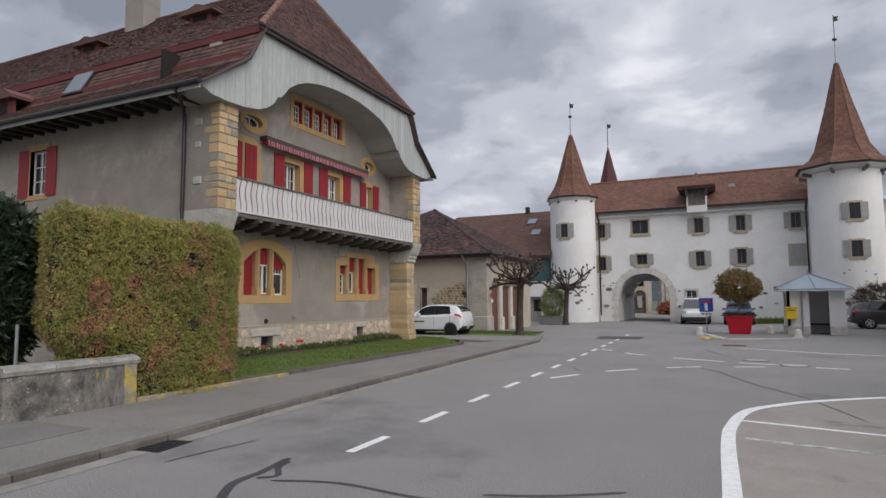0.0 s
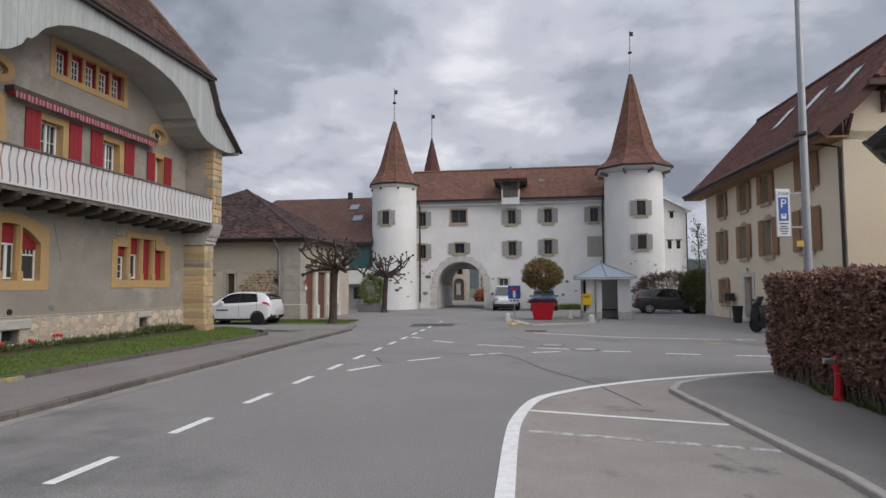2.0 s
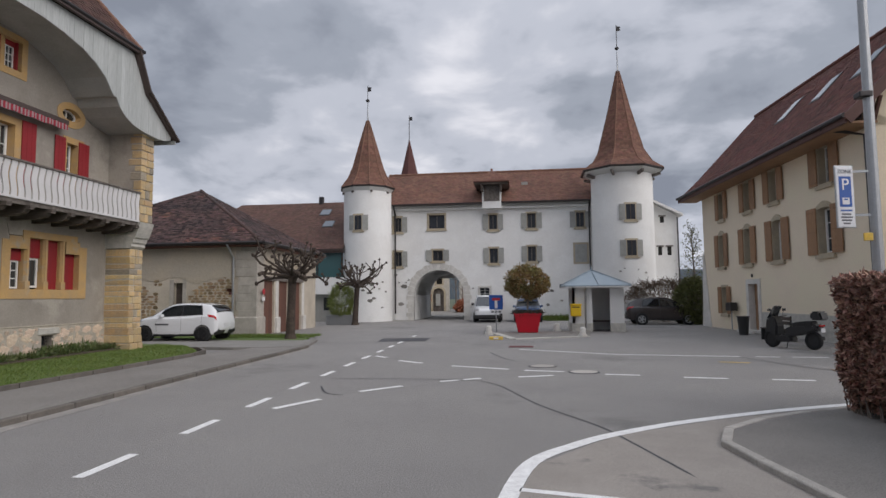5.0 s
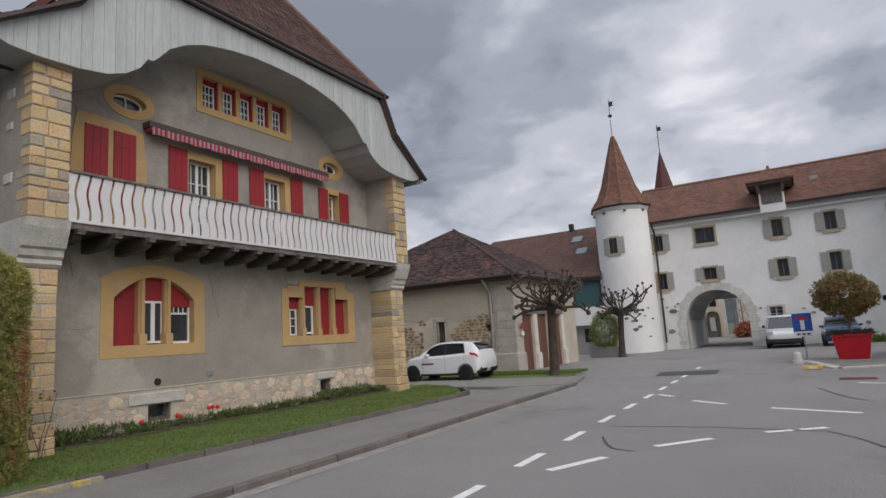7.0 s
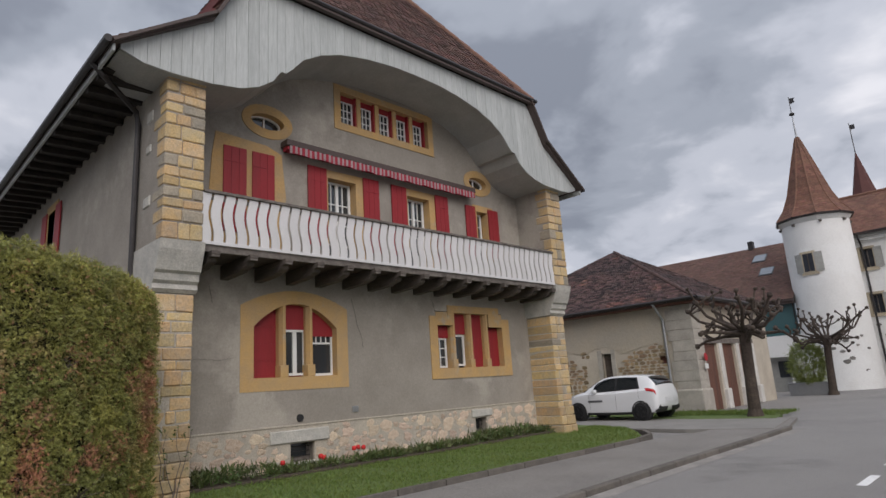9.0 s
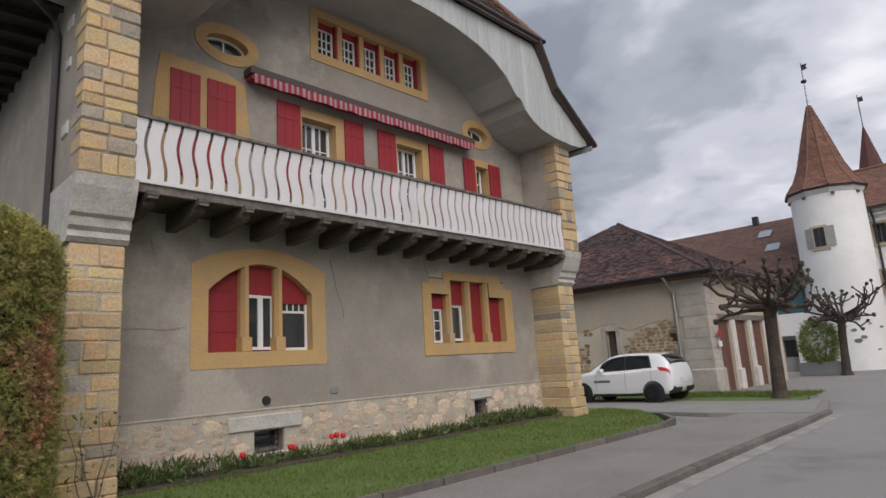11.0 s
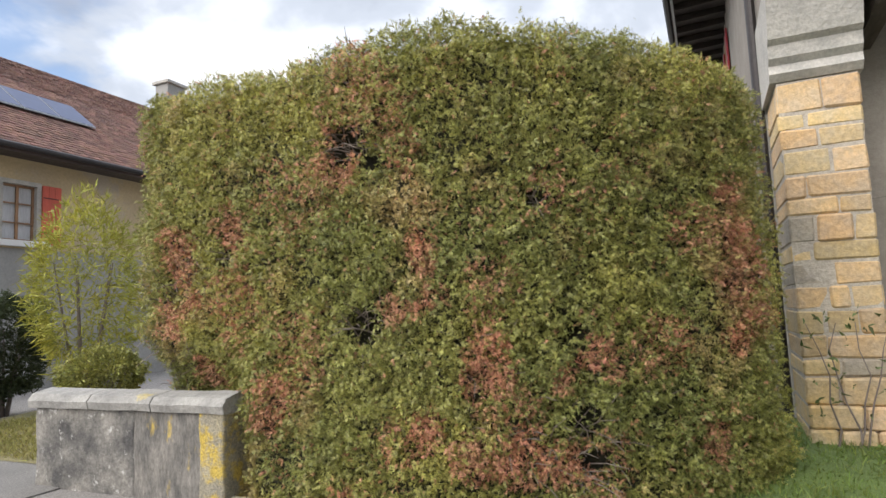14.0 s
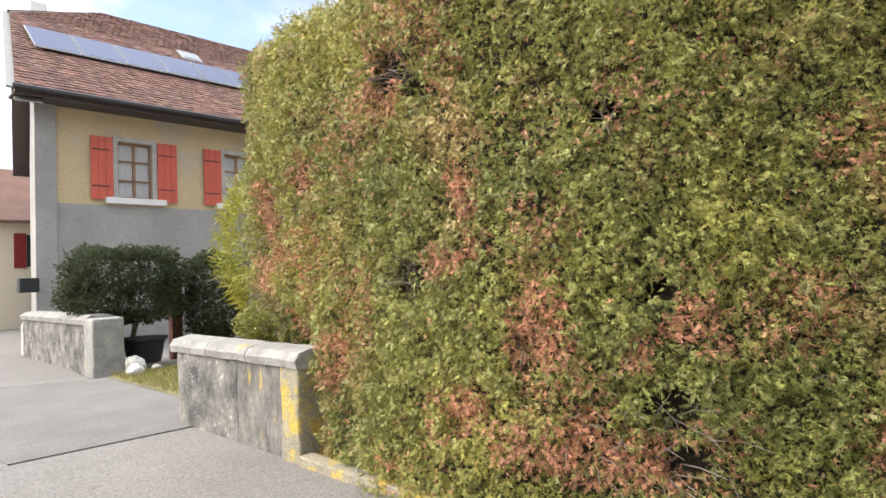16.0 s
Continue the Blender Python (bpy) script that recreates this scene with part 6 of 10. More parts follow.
def grey_shutter(parent, to3d, u0, u1, z0, z1, material=GREYSHUT):
    sh = thing("shutter")
    sh.parent = parent
    bm = bmesh.new()
    prism(bm, rect(u0, u1, z0, z1), to3d, 0.05, 0.085)
    part("leaf", bm, material, sh)
    for zz in (z0 + 0.14, (z0 + z1) / 2, z1 - 0.14):
        bm = bmesh.new()
        prism(bm, rect(u0 + 0.03, u1 - 0.03, zz - 0.02, zz + 0.02), to3d, 0.085, 0.10)
        part("batten", bm, material, sh)


def stone_window(parent, to3d, x, z, w, h, shutters="b", sash_w=0.05, material=GREYSHUT, cross=True, glow=None, arch=0.0, shw=None, jamb=JAMB, frame=WHITE, jw=0.13):
    """A stone-framed window with sash, pane and outside shutters, at the middle of a hole w by h."""
    t = thing("window")
    t.parent = parent
    o, i = rect(x - w / 2 - jw, x + w / 2 + jw, z - h / 2 - jw, z + h / 2 + jw), rect(x - w / 2, x + w / 2, z - h / 2, z + h / 2)
    if arch:
        o = [(x - w / 2 - jw, z - h / 2 - jw), (x + w / 2 + jw, z - h / 2 - jw), (x + w / 2 + jw, z + h / 2 + 0.04), (x + w / 4, z + h / 2 + jw + arch * 0.7), (x, z + h / 2 + jw + arch), (x - w / 4, z + h / 2 + jw + arch * 0.7), (x - w / 2 - jw, z + h / 2 + 0.04)]
        i = [(x - w / 2, z - h / 2), (x + w / 2, z - h / 2), (x + w / 2, z + h / 2 - 0.05), (x + w / 4, z + h / 2 - 0.01), (x, z + h / 2), (x - w / 4, z + h / 2 - 0.01), (x - w / 2, z + h / 2 - 0.05)]
    bm = bmesh.new()
    ring(bm, o, i, to3d, -0.35, 0.035)
    part("surround", bm, jamb, t)
    bm = bmesh.new()
    prism(bm, rect(x - w / 2 - jw - 0.05, x + w / 2 + jw + 0.05, z - h / 2 - jw - 0.07, z - h / 2 - jw + 0.05), to3d, -0.02, 0.10)
    part("sill", bm, jamb, t)
    bm = bmesh.new()
    ring(bm, rect(x - w / 2, x + w / 2, z - h / 2, z + h / 2), rect(x - w / 2 + sash_w, x + w / 2 - sash_w, z - h / 2 + sash_w, z + h / 2 - sash_w), to3d, -0.30, -0.24)
    part("window_frame", bm, frame, t)
    if cross:
        bm = bmesh.new()
        prism(bm, rect(x - 0.025, x + 0.025, z - h / 2, z + h / 2), to3d, -0.29, -0.235)
        part("mullion", bm, frame, t)
        for q in (-0.17, 0.17) if frame == WHITE else ():
            bm = bmesh.new()
            prism(bm, rect(x - w / 2, x + w / 2, z + q * h - 0.012, z + q * h + 0.012), to3d, -0.285, -0.245)
            part("glazing_bar", bm, frame, t)
    bm = bmesh.new()
    prism(bm, rect(x - w / 2, x + w / 2, z - h / 2, z + h / 2), to3d, -0.30, -0.285)
    part("pane", bm, GLASS_DULL, t)
    sw = shw or w * 0.62
    if "b" in shutters or "l" in shutters:
        grey_shutter(t, to3d, x - w / 2 - jw * 0.6 - sw, x - w / 2 - jw * 0.4, z - h / 2 - 0.03, z + h / 2 + 0.03, material)
    if "b" in shutters or "r" in shutters:
        grey_shutter(t, to3d, x + w / 2 + jw * 0.4, x + w / 2 + jw * 0.6 + sw, z - h / 2 - 0.03, z + h / 2 + 0.03, material)
    return t


for x, z, sh in WIN_C:
    stone_window(castle, cw, x, z, 0.62, 1.12, sh, frame=GREYWOOD)
stone_window(castle, cw, -6.775, 7.585, 1.25, 1.07, "", frame=GREYWOOD)
stone_window(castle, cw, -6.72, 4.95, 0.80, 0.80, "b", shw=0.42, frame=GREYWOOD)
stone_window(castle, cw, -3.13, 2.10, 0.78, 0.70, "", jamb=PALESTONE)
part("blind_window_frame", boxed(3.55, 4.69, CY0 - 0.04, CY0 + 0.05, 4.12, 5.74), JAMB, castle)
part("blind_window", boxed(3.68, 4.56, CY0 - 0.055, CY0 - 0.03, 4.25, 5.60), GREYSHUT, castle, "closed grey shutter panel")
# black backing gives the slot its depth of shade
part("slot", boxed(2.5, 3.0, CY0 + 0.3, CY0 + 0.32, 2.33, 2.63), DARK, castle)
# eaves, roof
part("cornice", boxed(-11.4, 5.75, CY0 - 0.30, CY0, 8.46, 8.62, bevel=0.02), WHITE, castle)
part("cornice", boxed(-11.4, 5.75, CY0 - 0.48, CY0, 8.62, 8.80, bevel=0.02), GREYSHUT, castle)
bm = bmesh.new()
tube(bm, [(-11.3, CY0 - 0.60, 8.86), (5.9, CY0 - 0.60, 8.86)], 0.085, 8)
part("gutter", bm, METAL, castle)
RIDGE_Y, RIDGE_Z = CY0 + 4.3, 12.15


def roof_slab(name, p, material, parent, thick=0.12):
    bm = bmesh.new()
    vs = [bm.verts.new(q) for q in p] + [bm.verts.new((q[0], q[1], q[2] - thick)) for q in p]
    m = len(p)
    bm.faces.new(vs[:m])
    bm.faces.new(vs[m:][::-1])
    for i in range(m):
        bm.faces.new((vs[i], vs[(i + 1) % m], vs[m + (i + 1) % m], vs[m + i]))
    bmesh.ops.recalc_face_normals(bm, faces=bm.faces[:])
    return part(name, bm, material, parent)


# gently flared eaves below the main slope
pe = [(-11.5, CY0 - 0.66, 8.90), (5.9, CY0 - 0.66, 8.90), (5.9, CY0 + 0.5, 9.55), (-11.5, CY0 + 0.5, 9.55)]
pm = [pe[3], pe[2], (5.9, RIDGE_Y, RIDGE_Z), (-11.5, RIDGE_Y, RIDGE_Z)]
pb = [(5.9, CY0 + CDEP + 0.6, 8.9), (-11.5, CY0 + CDEP + 0.6, 8.9), (-11.5, RIDGE_Y, RIDGE_Z), (5.9, RIDGE_Y, RIDGE_Z)]
for q in (pe, pm, pb):
    roof_slab("roof_slope", q, DARKTRIM, castle)
tiles("roof_tiles", *pe, 0.26, 0.20, TILE_ORANGE, castle, seed=31)
tiles("roof_tiles", *pm, 0.26, 0.20, TILE_ORANGE, castle, seed=32)
ridge_caps((-11.4, RIDGE_Y, RIDGE_Z + 0.03), (5.8, RIDGE_Y, RIDGE_Z + 0.03), 0.12, 34, TILE_ORANGE, castle)
part("roof_window", boxed(-0.2, 0.3, CY0 + 2.0, CY0 + 2.35, 10.55, 10.85), GREYSHUT, castle)
# hoist dormer
dm = thing("dormer")
dm.parent = castle
part("dormer_wall", boxed(-3.18, -1.74, CY0 - 0.72, CY0 + 1.6, 8.42, 10.35), LIME, dm)
part("hatch", boxed(-3.06, -1.86, CY0 - 0.75, CY0 - 0.725, 8.95, 10.15), GREYWOOD, dm, "grey wooden hoist hatch")
part("bracket", boxed(-3.24, -3.1, CY0 - 1.3, CY0 - 0.72, 9.65, 10.25), DARKWOOD, dm)
part("bracket", boxed(-1.82, -1.68, CY0 - 1.3, CY0 - 0.72, 9.65, 10.25), DARKWOOD, dm)
part("eaves", boxed(-3.7, -1.22, CY0 - 1.35, CY0 + 1.3, 10.15, 10.36), DARKWOOD, dm)
apex = (-2.46, CY0 + 0.1, 11.45)
base = [(-3.8, CY0 - 1.45, 10.36), (-1.12, CY0 - 1.45, 10.36), (-1.12, CY0 + 1.9, 10.36), (-3.8, CY0 + 1.9, 10.36)]
for i in range(4):
    roof_slab("dormer_roof", [base[i], base[(i + 1) % 4], apex], TILE_ORANGE, dm, 0.06)
tiles("roof_tiles", base[0], base[1], apex, apex, 0.26, 0.2, TILE_ORANGE, dm, seed=36)
part("finial", boxed(-2.54, -2.38, CY0 + 0.0, CY0 + 0.2, 11.38, 11.6, bevel=0.03), TILE_ORANGE, dm)
for x in (-10.02, 4.78):
    bm = bmesh.new()
    tube(bm, [(x, CY0 - 0.6, 8.8), (x, CY0 - 0.55, 8.6), (x, CY0 - 0.07, 8.2), (x, CY0 - 0.07, 0.5)], 0.06, 8)
    part("downpipe", bm, METAL, castle)
    bm = bmesh.new()
    tube(bm, [(x, CY0 - 0.07, 0.5), (x, CY0 - 0.07, 0.0)], 0.065, 8)
    part("downpipe_foot", bm, WHITE, castle)


# scattered fieldstones left bare in the limewash
def bare_stones(spots, to3d, parent, seed):
    rnd = random.Random(seed)
    for u, v, w in spots:
        bm = bmesh.new()
        kk = rnd.randint(6, 8)
        pts = [(u + w * 0.5 * (0.75 + 0.35 * rnd.random()) * math.cos(a), v + w * 0.33 * (0.7 + 0.4 * rnd.random()) * math.sin(a)) for a in (i * math.tau / kk for i in range(kk))]
        prism(bm, pts, to3d, -0.05, 0.045)
        part("stone", bm, FIELDSTONE, parent)


bare_stones([(-9.35, 2.6, 0.55), (-9.0, 3.1, 0.2), (-9.75, 2.9, 0.18), (-9.6, 1.25, 0.5), (-10.0, 2.1, 0.16), (-8.95, 2.2, 0.25), (-9.2, 2.9, 0.16), (-10.0, 3.5, 0.3), (-4.0, 2.4, 0.2), (1.9, 2.15, 0.35), (-0.2, 1.0, 0.4), (1.6, 1.1, 0.35), (0.2, 1.3, 0.25), (3.4, 2.1, 0.3), (-1.6, 2.2, 0.2), (-1.1, 1.9, 0.28), (2.6, 1.4, 0.25), (0.8, 2.3, 0.22)], cw, castle, 3)


def round_tower(name, x, y, r, eave, z_eave, tip, profile, wins, label, seed, poly, stones, ball, vane):
    t = thing(name, (0, 0, 0), label=label, category="tower")
    m = 48
    bm = bmesh.new()
    rings = []
    for z, rr in ((-0.1, r + 0.08), (1.5, r + 0.03), (4.0, r), (z_eave - 0.3, r)):
        rings.append([bm.verts.new((x + rr * math.sin(a), y - rr * math.cos(a), z)) for a in (i * math.tau / m for i in range(m))])
    for p, q in zip(rings, rings[1:]):
        for i in range(m):
            bm.faces.new((p[i], p[(i + 1) % m], q[(i + 1) % m], q[i]))
    part("tower_wall", bm, LIME, t, "round white limewashed wall", True)
    tw = lambda u, v, d: Vector((x + (r + d) * math.sin(u / r), y - (r + d) * math.cos(u / r), v))
    for u, z, w, h, sh in wins:
        g = thing("window")
        g.parent = t
        bm = bmesh.new()
        ring(bm, rect(u - w / 2 - 0.13, u + w / 2 + 0.13, z - h / 2 - 0.13, z + h / 2 + 0.13), rect(u - w / 2, u + w / 2, z - h / 2, z + h / 2), tw, -0.05, 0.075)
        part("surround", bm, JAMB, g)
        bm = bmesh.new()
        prism(bm, rect(u - w / 2, u + w / 2, z - h / 2, z + h / 2), tw, -0.02, 0.045)
        part("pane", bm, GLASS_DULL, g)
        bm = bmesh.new()
        prism(bm, rect(u - 0.025, u + 0.025, z - h / 2, z + h / 2), tw, 0.03, 0.058)
        part("mullion", bm, DARKWOOD, g)
        bm = bmesh.new()
        prism(bm, rect(u - w / 2 - 0.17, u + w / 2 + 0.17, z - h / 2 - 0.2, z - h / 2 - 0.1), tw, -0.02, 0.10)
        part("sill", bm, JAMB, g)
        if sh:
            grey_shutter(g, tw, u - w / 2 - 0.46, u - w / 2 - 0.06, z - h / 2 - 0.03, z + h / 2 + 0.03)
            grey_shutter(g, tw, u + w / 2 + 0.06, u + w / 2 + 0.46, z - h / 2 - 0.03, z + h / 2 + 0.03)
    bare_stones(stones, tw, t, seed)
    bm = bmesh.new()
    bmesh.ops.create_cone(bm, cap_ends=True, segments=poly, radius1=r + 0.02, radius2=eave - 0.02, depth=0.30, matrix=Matrix.Translation((x, y, z_eave - 0.15)) @ Matrix.Rotation(math.pi / poly, 4, "Z"))
    part("cornice", bm, WHITE, t)
    bm = bmesh.new()
    bmesh.ops.create_cone(bm, cap_ends=True, segments=poly, radius1=eave + 0.05, radius2=eave + 0.08, depth=0.12, matrix=Matrix.Translation((x, y, z_eave + 0.03)) @ Matrix.Rotation(math.pi / poly, 4, "Z"))
    part("gutter", bm, METAL, t)
    for i in range(8):
        a = (i + 0.5) * math.tau / 8
        bm = bmesh.new()
        beam(bm, (x + r * math.sin(a), y - r * math.cos(a), z_eave - 0.42), (x + (eave - 0.2) * math.sin(a), y - (eave - 0.2) * math.cos(a), z_eave - 0.28), 0.14, 0.2)
        part("bracket", bm, GREYWOOD, t)
    # facets of tiles on the flared spire
    prof = [(eave, z_eave + 0.08)] + profile + [(0.10, tip - 0.25)]
    off = math.pi / poly
    for i in range(poly):
        a0, a1 = i * math.tau / poly + off, (i + 1) * math.tau / poly + off
        P = lambda a, rr, z: (x + rr * math.sin(a), y - rr * math.cos(a), z)
        bm = bmesh.new()
        col = [(bm.verts.new(P(a0, rr, z)), bm.verts.new(P(a1, rr, z))) for rr, z in prof]
        for p, q in zip(col, col[1:]):
            bm.faces.new((p[0], p[1], q[1], q[0]))
        bmesh.ops.solidify(bm, geom=bm.faces[:], thickness=0.04)
        part("roof_facet", bm, DARKTRIM, t)
        mid = (a0 + a1) / 2
        if math.cos(mid) > -0.5:
            for j, ((ra, za), (rb, zb)) in enumerate(zip(prof, prof[1:])):
                tiles("roof_tiles", P(a0, ra, za), P(a1, ra, za), P(a1, rb, zb), P(a0, rb, zb), 0.22, 0.17, TILE_ORANGE, t, lift=0.03, seed=seed + i * 7 + j)
        if math.cos(a0) > -0.4:
            for (ra, za), (rb, zb) in zip(prof, prof[1:]):
                ridge_caps(P(a0, ra + 0.02, za + 0.03), P(a0, rb + 0.02, zb + 0.03), 0.05, max(2, int(math.hypot(ra - rb, za - zb) / 0.45)), TILE_ORANGE, t)
    bm = bmesh.new()
    tube(bm, [(x, y, tip - 0.6), (x, y, tip), (x, y, ball)], [0.15, 0.06, 0.025], 10)
    part("lead_tip", bm, GALV, t)
    bm = bmesh.new()
    bmesh.ops.create_uvsphere(bm, u_segments=14, v_segments=8, radius=0.16, matrix=Matrix.Translation((x, y, ball)) @ Matrix.Diagonal((1, 1, 0.7, 1)))
    part("ball", bm, METAL, t)
    bm = bmesh.new()
    tube(bm, [(x, y, ball), (x, y, vane)], 0.025, 6)
    part("rod", bm, METAL, t)
    bm = bmesh.new()
    prism(bm, [(0.02, -0.5), (0.30, -0.46), (0.24, -0.3), (0.32, -0.16), (0.02, -0.12)], lambda u, v, d: Vector((x + u, y + d, vane + v)), -0.01, 0.01)
    part("weather_vane", bm, METAL, t)
    return t


round_tower("corner_tower", -11.9, 45.3, 1.80, 2.05, 9.98, 15.55, [(1.55, 10.75), (1.18, 11.6), (0.55, 13.8)],
            [(-0.27, 7.28, 0.55, 1.05, True)], "slim round white tower with a pointed orange tiled roof", 51, 10,
            [(0.5, 2.1, 0.3), (0.62, 1.55, 0.42), (0.9, 1.7, 0.34), (0.75, 2.7, 0.35), (1.3, 2.4, 0.2), (0.1, 2.3, 0.3), (0.3, 3.0, 0.2), (1.55, 1.0, 0.3), (0.9, 0.8, 0.25), (1.9, 2.2, 0.25), (1.6, 2.9, 0.2)], 17.0, 18.2)
t_ = bpy.data.objects["corner_tower"]
round_tower("corner_tower", 7.0, 45.3, 2.16, 2.95, 10.62, 18.4, [(2.2, 11.25), (1.62, 12.2), (0.75, 15.4)],
            [(0.20, 7.50, 0.62, 1.05, True), (0.20, 5.0, 0.62, 1.05, True)], "stout round white tower with a tall orange tiled spire", 71, 8,
            [(-0.6, 3.4, 0.2), (-0.3, 3.6, 0.15), (0.6, 3.5, 0.12), (1.2, 3.3, 0.2), (-1.5, 2.6, 0.3), (-1.2, 2.0, 0.4), (0.9, 1.9, 0.7), (1.5, 2.2, 0.3), (0.2, 1.6, 0.3), (-0.5, 1.4, 0.5), (1.9, 1.7, 0.4)], 20.0, 21.8)
# white wing behind the stout tower
wing = thing("castle_wing", (0, 0, 0), label="lower white wing with a sloping eave beside the tower", category="castle")
w3 = lambda u, v, d: Vector((u, 46.2 - d, v))
bm = bmesh.new()
prism(bm, [(8.0, -0.1), (11.0, -0.1), (11.0, 7.55), (8.0, 9.2)], w3, -6, 0)
part("wall", bm, LIME, wing)
for u, z, w, h in ((9.95, 7.25, 0.28, 0.45), (9.75, 4.95, 0.28, 0.62), (10.4, 4.95, 0.28, 0.62)):
    # black box as a shaded slit, the wall is not cut
    part("window_slot", boxed(u - w / 2, u + w / 2, 46.185, 46.22, z - h / 2, z + h / 2), DARK, wing)
    part("lintel", boxed(u - w / 2 - 0.12, u + w / 2 + 0.12, 46.15, 46.2, z + h / 2, z + h / 2 + 0.1), GREYWOOD, wing)
roof_slab("roof_slope", [(8.0, 45.7, 9.35), (11.35, 45.7, 7.62), (11.35, 53, 7.62), (8.0, 53, 9.35)], WHITE, wing, 0.16)
bm = bmesh.new()
tube(bm, [(11.0, 46.05, 7.4), (11.0, 46.05, 0.0)], 0.05, 8)
part("downpipe", bm, METAL, wing)
# a third spire far behind
sp = thing("far_spire", (-11.7, 62, 0), label="slender dark red spire behind the gatehouse roof", category="tower")
bm = bmesh.new()
bmesh.ops.create_cone(bm, cap_ends=True, segments=8, radius1=1.1, radius2=1.1, depth=13.5, matrix=Matrix.Translation((0, 0, 6.7)))
part("shaft", bm, LIME, sp)
DARKSPIRE = mat("dark_red_shingle", (0.10, 0.035, 0.03), 0.8, fine=20, bump=0.3)
bm = bmesh.new()
bmesh.ops.create_cone(bm, cap_ends=True, segments=8, radius1=1.25, radius2=0.05, depth=5.2, matrix=Matrix.Translation((0, 0, 15.6)))
part("spire", bm, DARKSPIRE, sp)
bm = bmesh.new()
tube(bm, [(0, 0, 18), (0, 0, 20.9)], 0.04, 6)
part("rod", bm, METAL, sp)
bm = bmesh.new()
prism(bm, rect(0.02, 0.35, 20.3, 20.7), lambda u, v, d: Vector((u, d, v)), -0.01, 0.01)
part("weather_vane", bm, METAL, sp)
# the courtyard seen through the passage
COURTSTONE = mat("courtyard_stone", (0.52, 0.49, 0.43), 0.92, spots=(0.40, 0.37, 0.32), scale=1.5, amount=1.0, fine=8, fine_amount=0.25, bump=0.7, bump_scale=8)
court = thing("courtyard_house", (0, 0, 0), label="grey stone house with an arched doorway beyond the passage", category="house")
part("wall", wall_mesh(8.7, -0.1, 9, 0.5, [(6.65, 8.05, -0.1, 2.9), (7.1, 7.85, 3.4, 4.15)], lambda u, v, d: Vector((-18 + u, 76 - d, v))), COURTSTONE, court)
bm = bmesh.new()
ring(bm, arch_pts(-11.6, -9.7, -0.1, 2.2, 0.95), arch_pts(-11.35, -9.95, -0.1, 2.2, 0.7), lambda u, v, d: Vector((u, 76 - d, v)), -0.3, 0.06)
part("arch_surround", bm, JAMB, court)
part("gate", boxed(-11.4, -9.9, 76.35, 76.45, -0.1, 3.2), GREYWOOD, court)
part("notice_panel", boxed(-11.0, -10.45, 76.1, 76.2, 0.7, 2.2), GREYSHUT, court, "white panel in the doorway")
# black backing for the unlit room behind this window
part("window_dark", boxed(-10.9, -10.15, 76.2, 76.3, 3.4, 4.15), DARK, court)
bm = bmesh.new()
ring(bm, rect(-11.1, -9.95, 3.2, 4.35), rect(-10.9, -10.15, 3.4, 4.15), lambda u, v, d: Vector((u, 76 - d, v)), -0.2, 0.05)
part("window_surround", bm, JAMB, court)
part("side_wing", boxed(-16, -11.9, 60, 75.5, -0.1, 7), LIME, court)
part("rear_house", boxed(-9.2, 4.0, 88, 92, -0.1, 8), COURTSTONE, court)
leafr = mat("brown_hedge_leaf", (0.30, 0.10, 0.05), 0.8, bump=0, random_value=0.4, island=True)
bush("brown_hedge", (-7.0, 74, 0.6), (1.0, 6, 0.7), 2200, leafr, 0.35, "rusty brown hedge beside the courtyard path", 91, blades=3)
tagged(part("lane", sheet([(-11.9, 55.5), (-3.5, 55.5), (-5, 90), (-11.9, 90)], 0.012), CONCRETE), "pale lane beyond the passage", "lane", kind="structure")
cs = thing("traffic_sign", (-9.08, 58.0, 0), label="post with three round red and white road signs", category="sign")
SIGNRED = mat("sign_red", (0.45, 0.02, 0.03), 0.5, bump=0)
bm = bmesh.new()
tube(bm, [(0, 0.05, 0), (0, 0.05, 2.55)], 0.035, 8)
part("post", bm, GALV, cs)
for z in (2.32, 1.92, 1.52):
    for nm, r_, y_, m_ in (("disc", 0.19, 0.0, SIGNRED), ("field", 0.125, -0.012, WHITE)):
        bm = bmesh.new()
        bmesh.ops.create_cone(bm, cap_ends=True, segments=20, radius1=r_, radius2=r_, depth=0.02, matrix=Matrix.Translation((0, y_, z)) @ Matrix.Rotation(radians(90), 4, "X"))
        part(nm, bm, m_, cs)
for i in range(5):
    rnd = random.Random(200 + i)
    ct = thing("bare_tree", (-8.9 + i * 1.05, 80 - i * 2.3, 0), label="slim bare tree in the castle courtyard", category="tree", group="courtyard trees")
    bm = bmesh.new()
    tube(bm, [(0, 0, 0), (0.05, 0, 2.2), (0.0, 0, 5.5)], [0.11, 0.08, 0.02], 7)
    part("trunk", bm, TWIG, ct)
    for k in range(12):
        a, z = k * 2.4, 1.4 + k * 0.3
        bm = bmesh.new()
        tube(bm, [(0.03, 0, z), (0.5 * math.cos(a), 0.5 * math.sin(a), z + 0.6), (0.8 * math.cos(a), 0.8 * math.sin(a), z + 1.5)], [0.035, 0.022, 0.008], 5)
        part("limb", bm, TWIG, ct)

# ---- roofed wing joining the slim tower, and the barn ----
GLASS_TEAL = glass_mat("teal_glass", (0.06, 0.13, 0.14), 0.08)
ann = thing("annex", (0, 0, 0), label="low white annex with brown tiled roof and glazed upper floor", category="house")
a3 = lambda u, v, d: Vector((u, 44.3 - d, v))
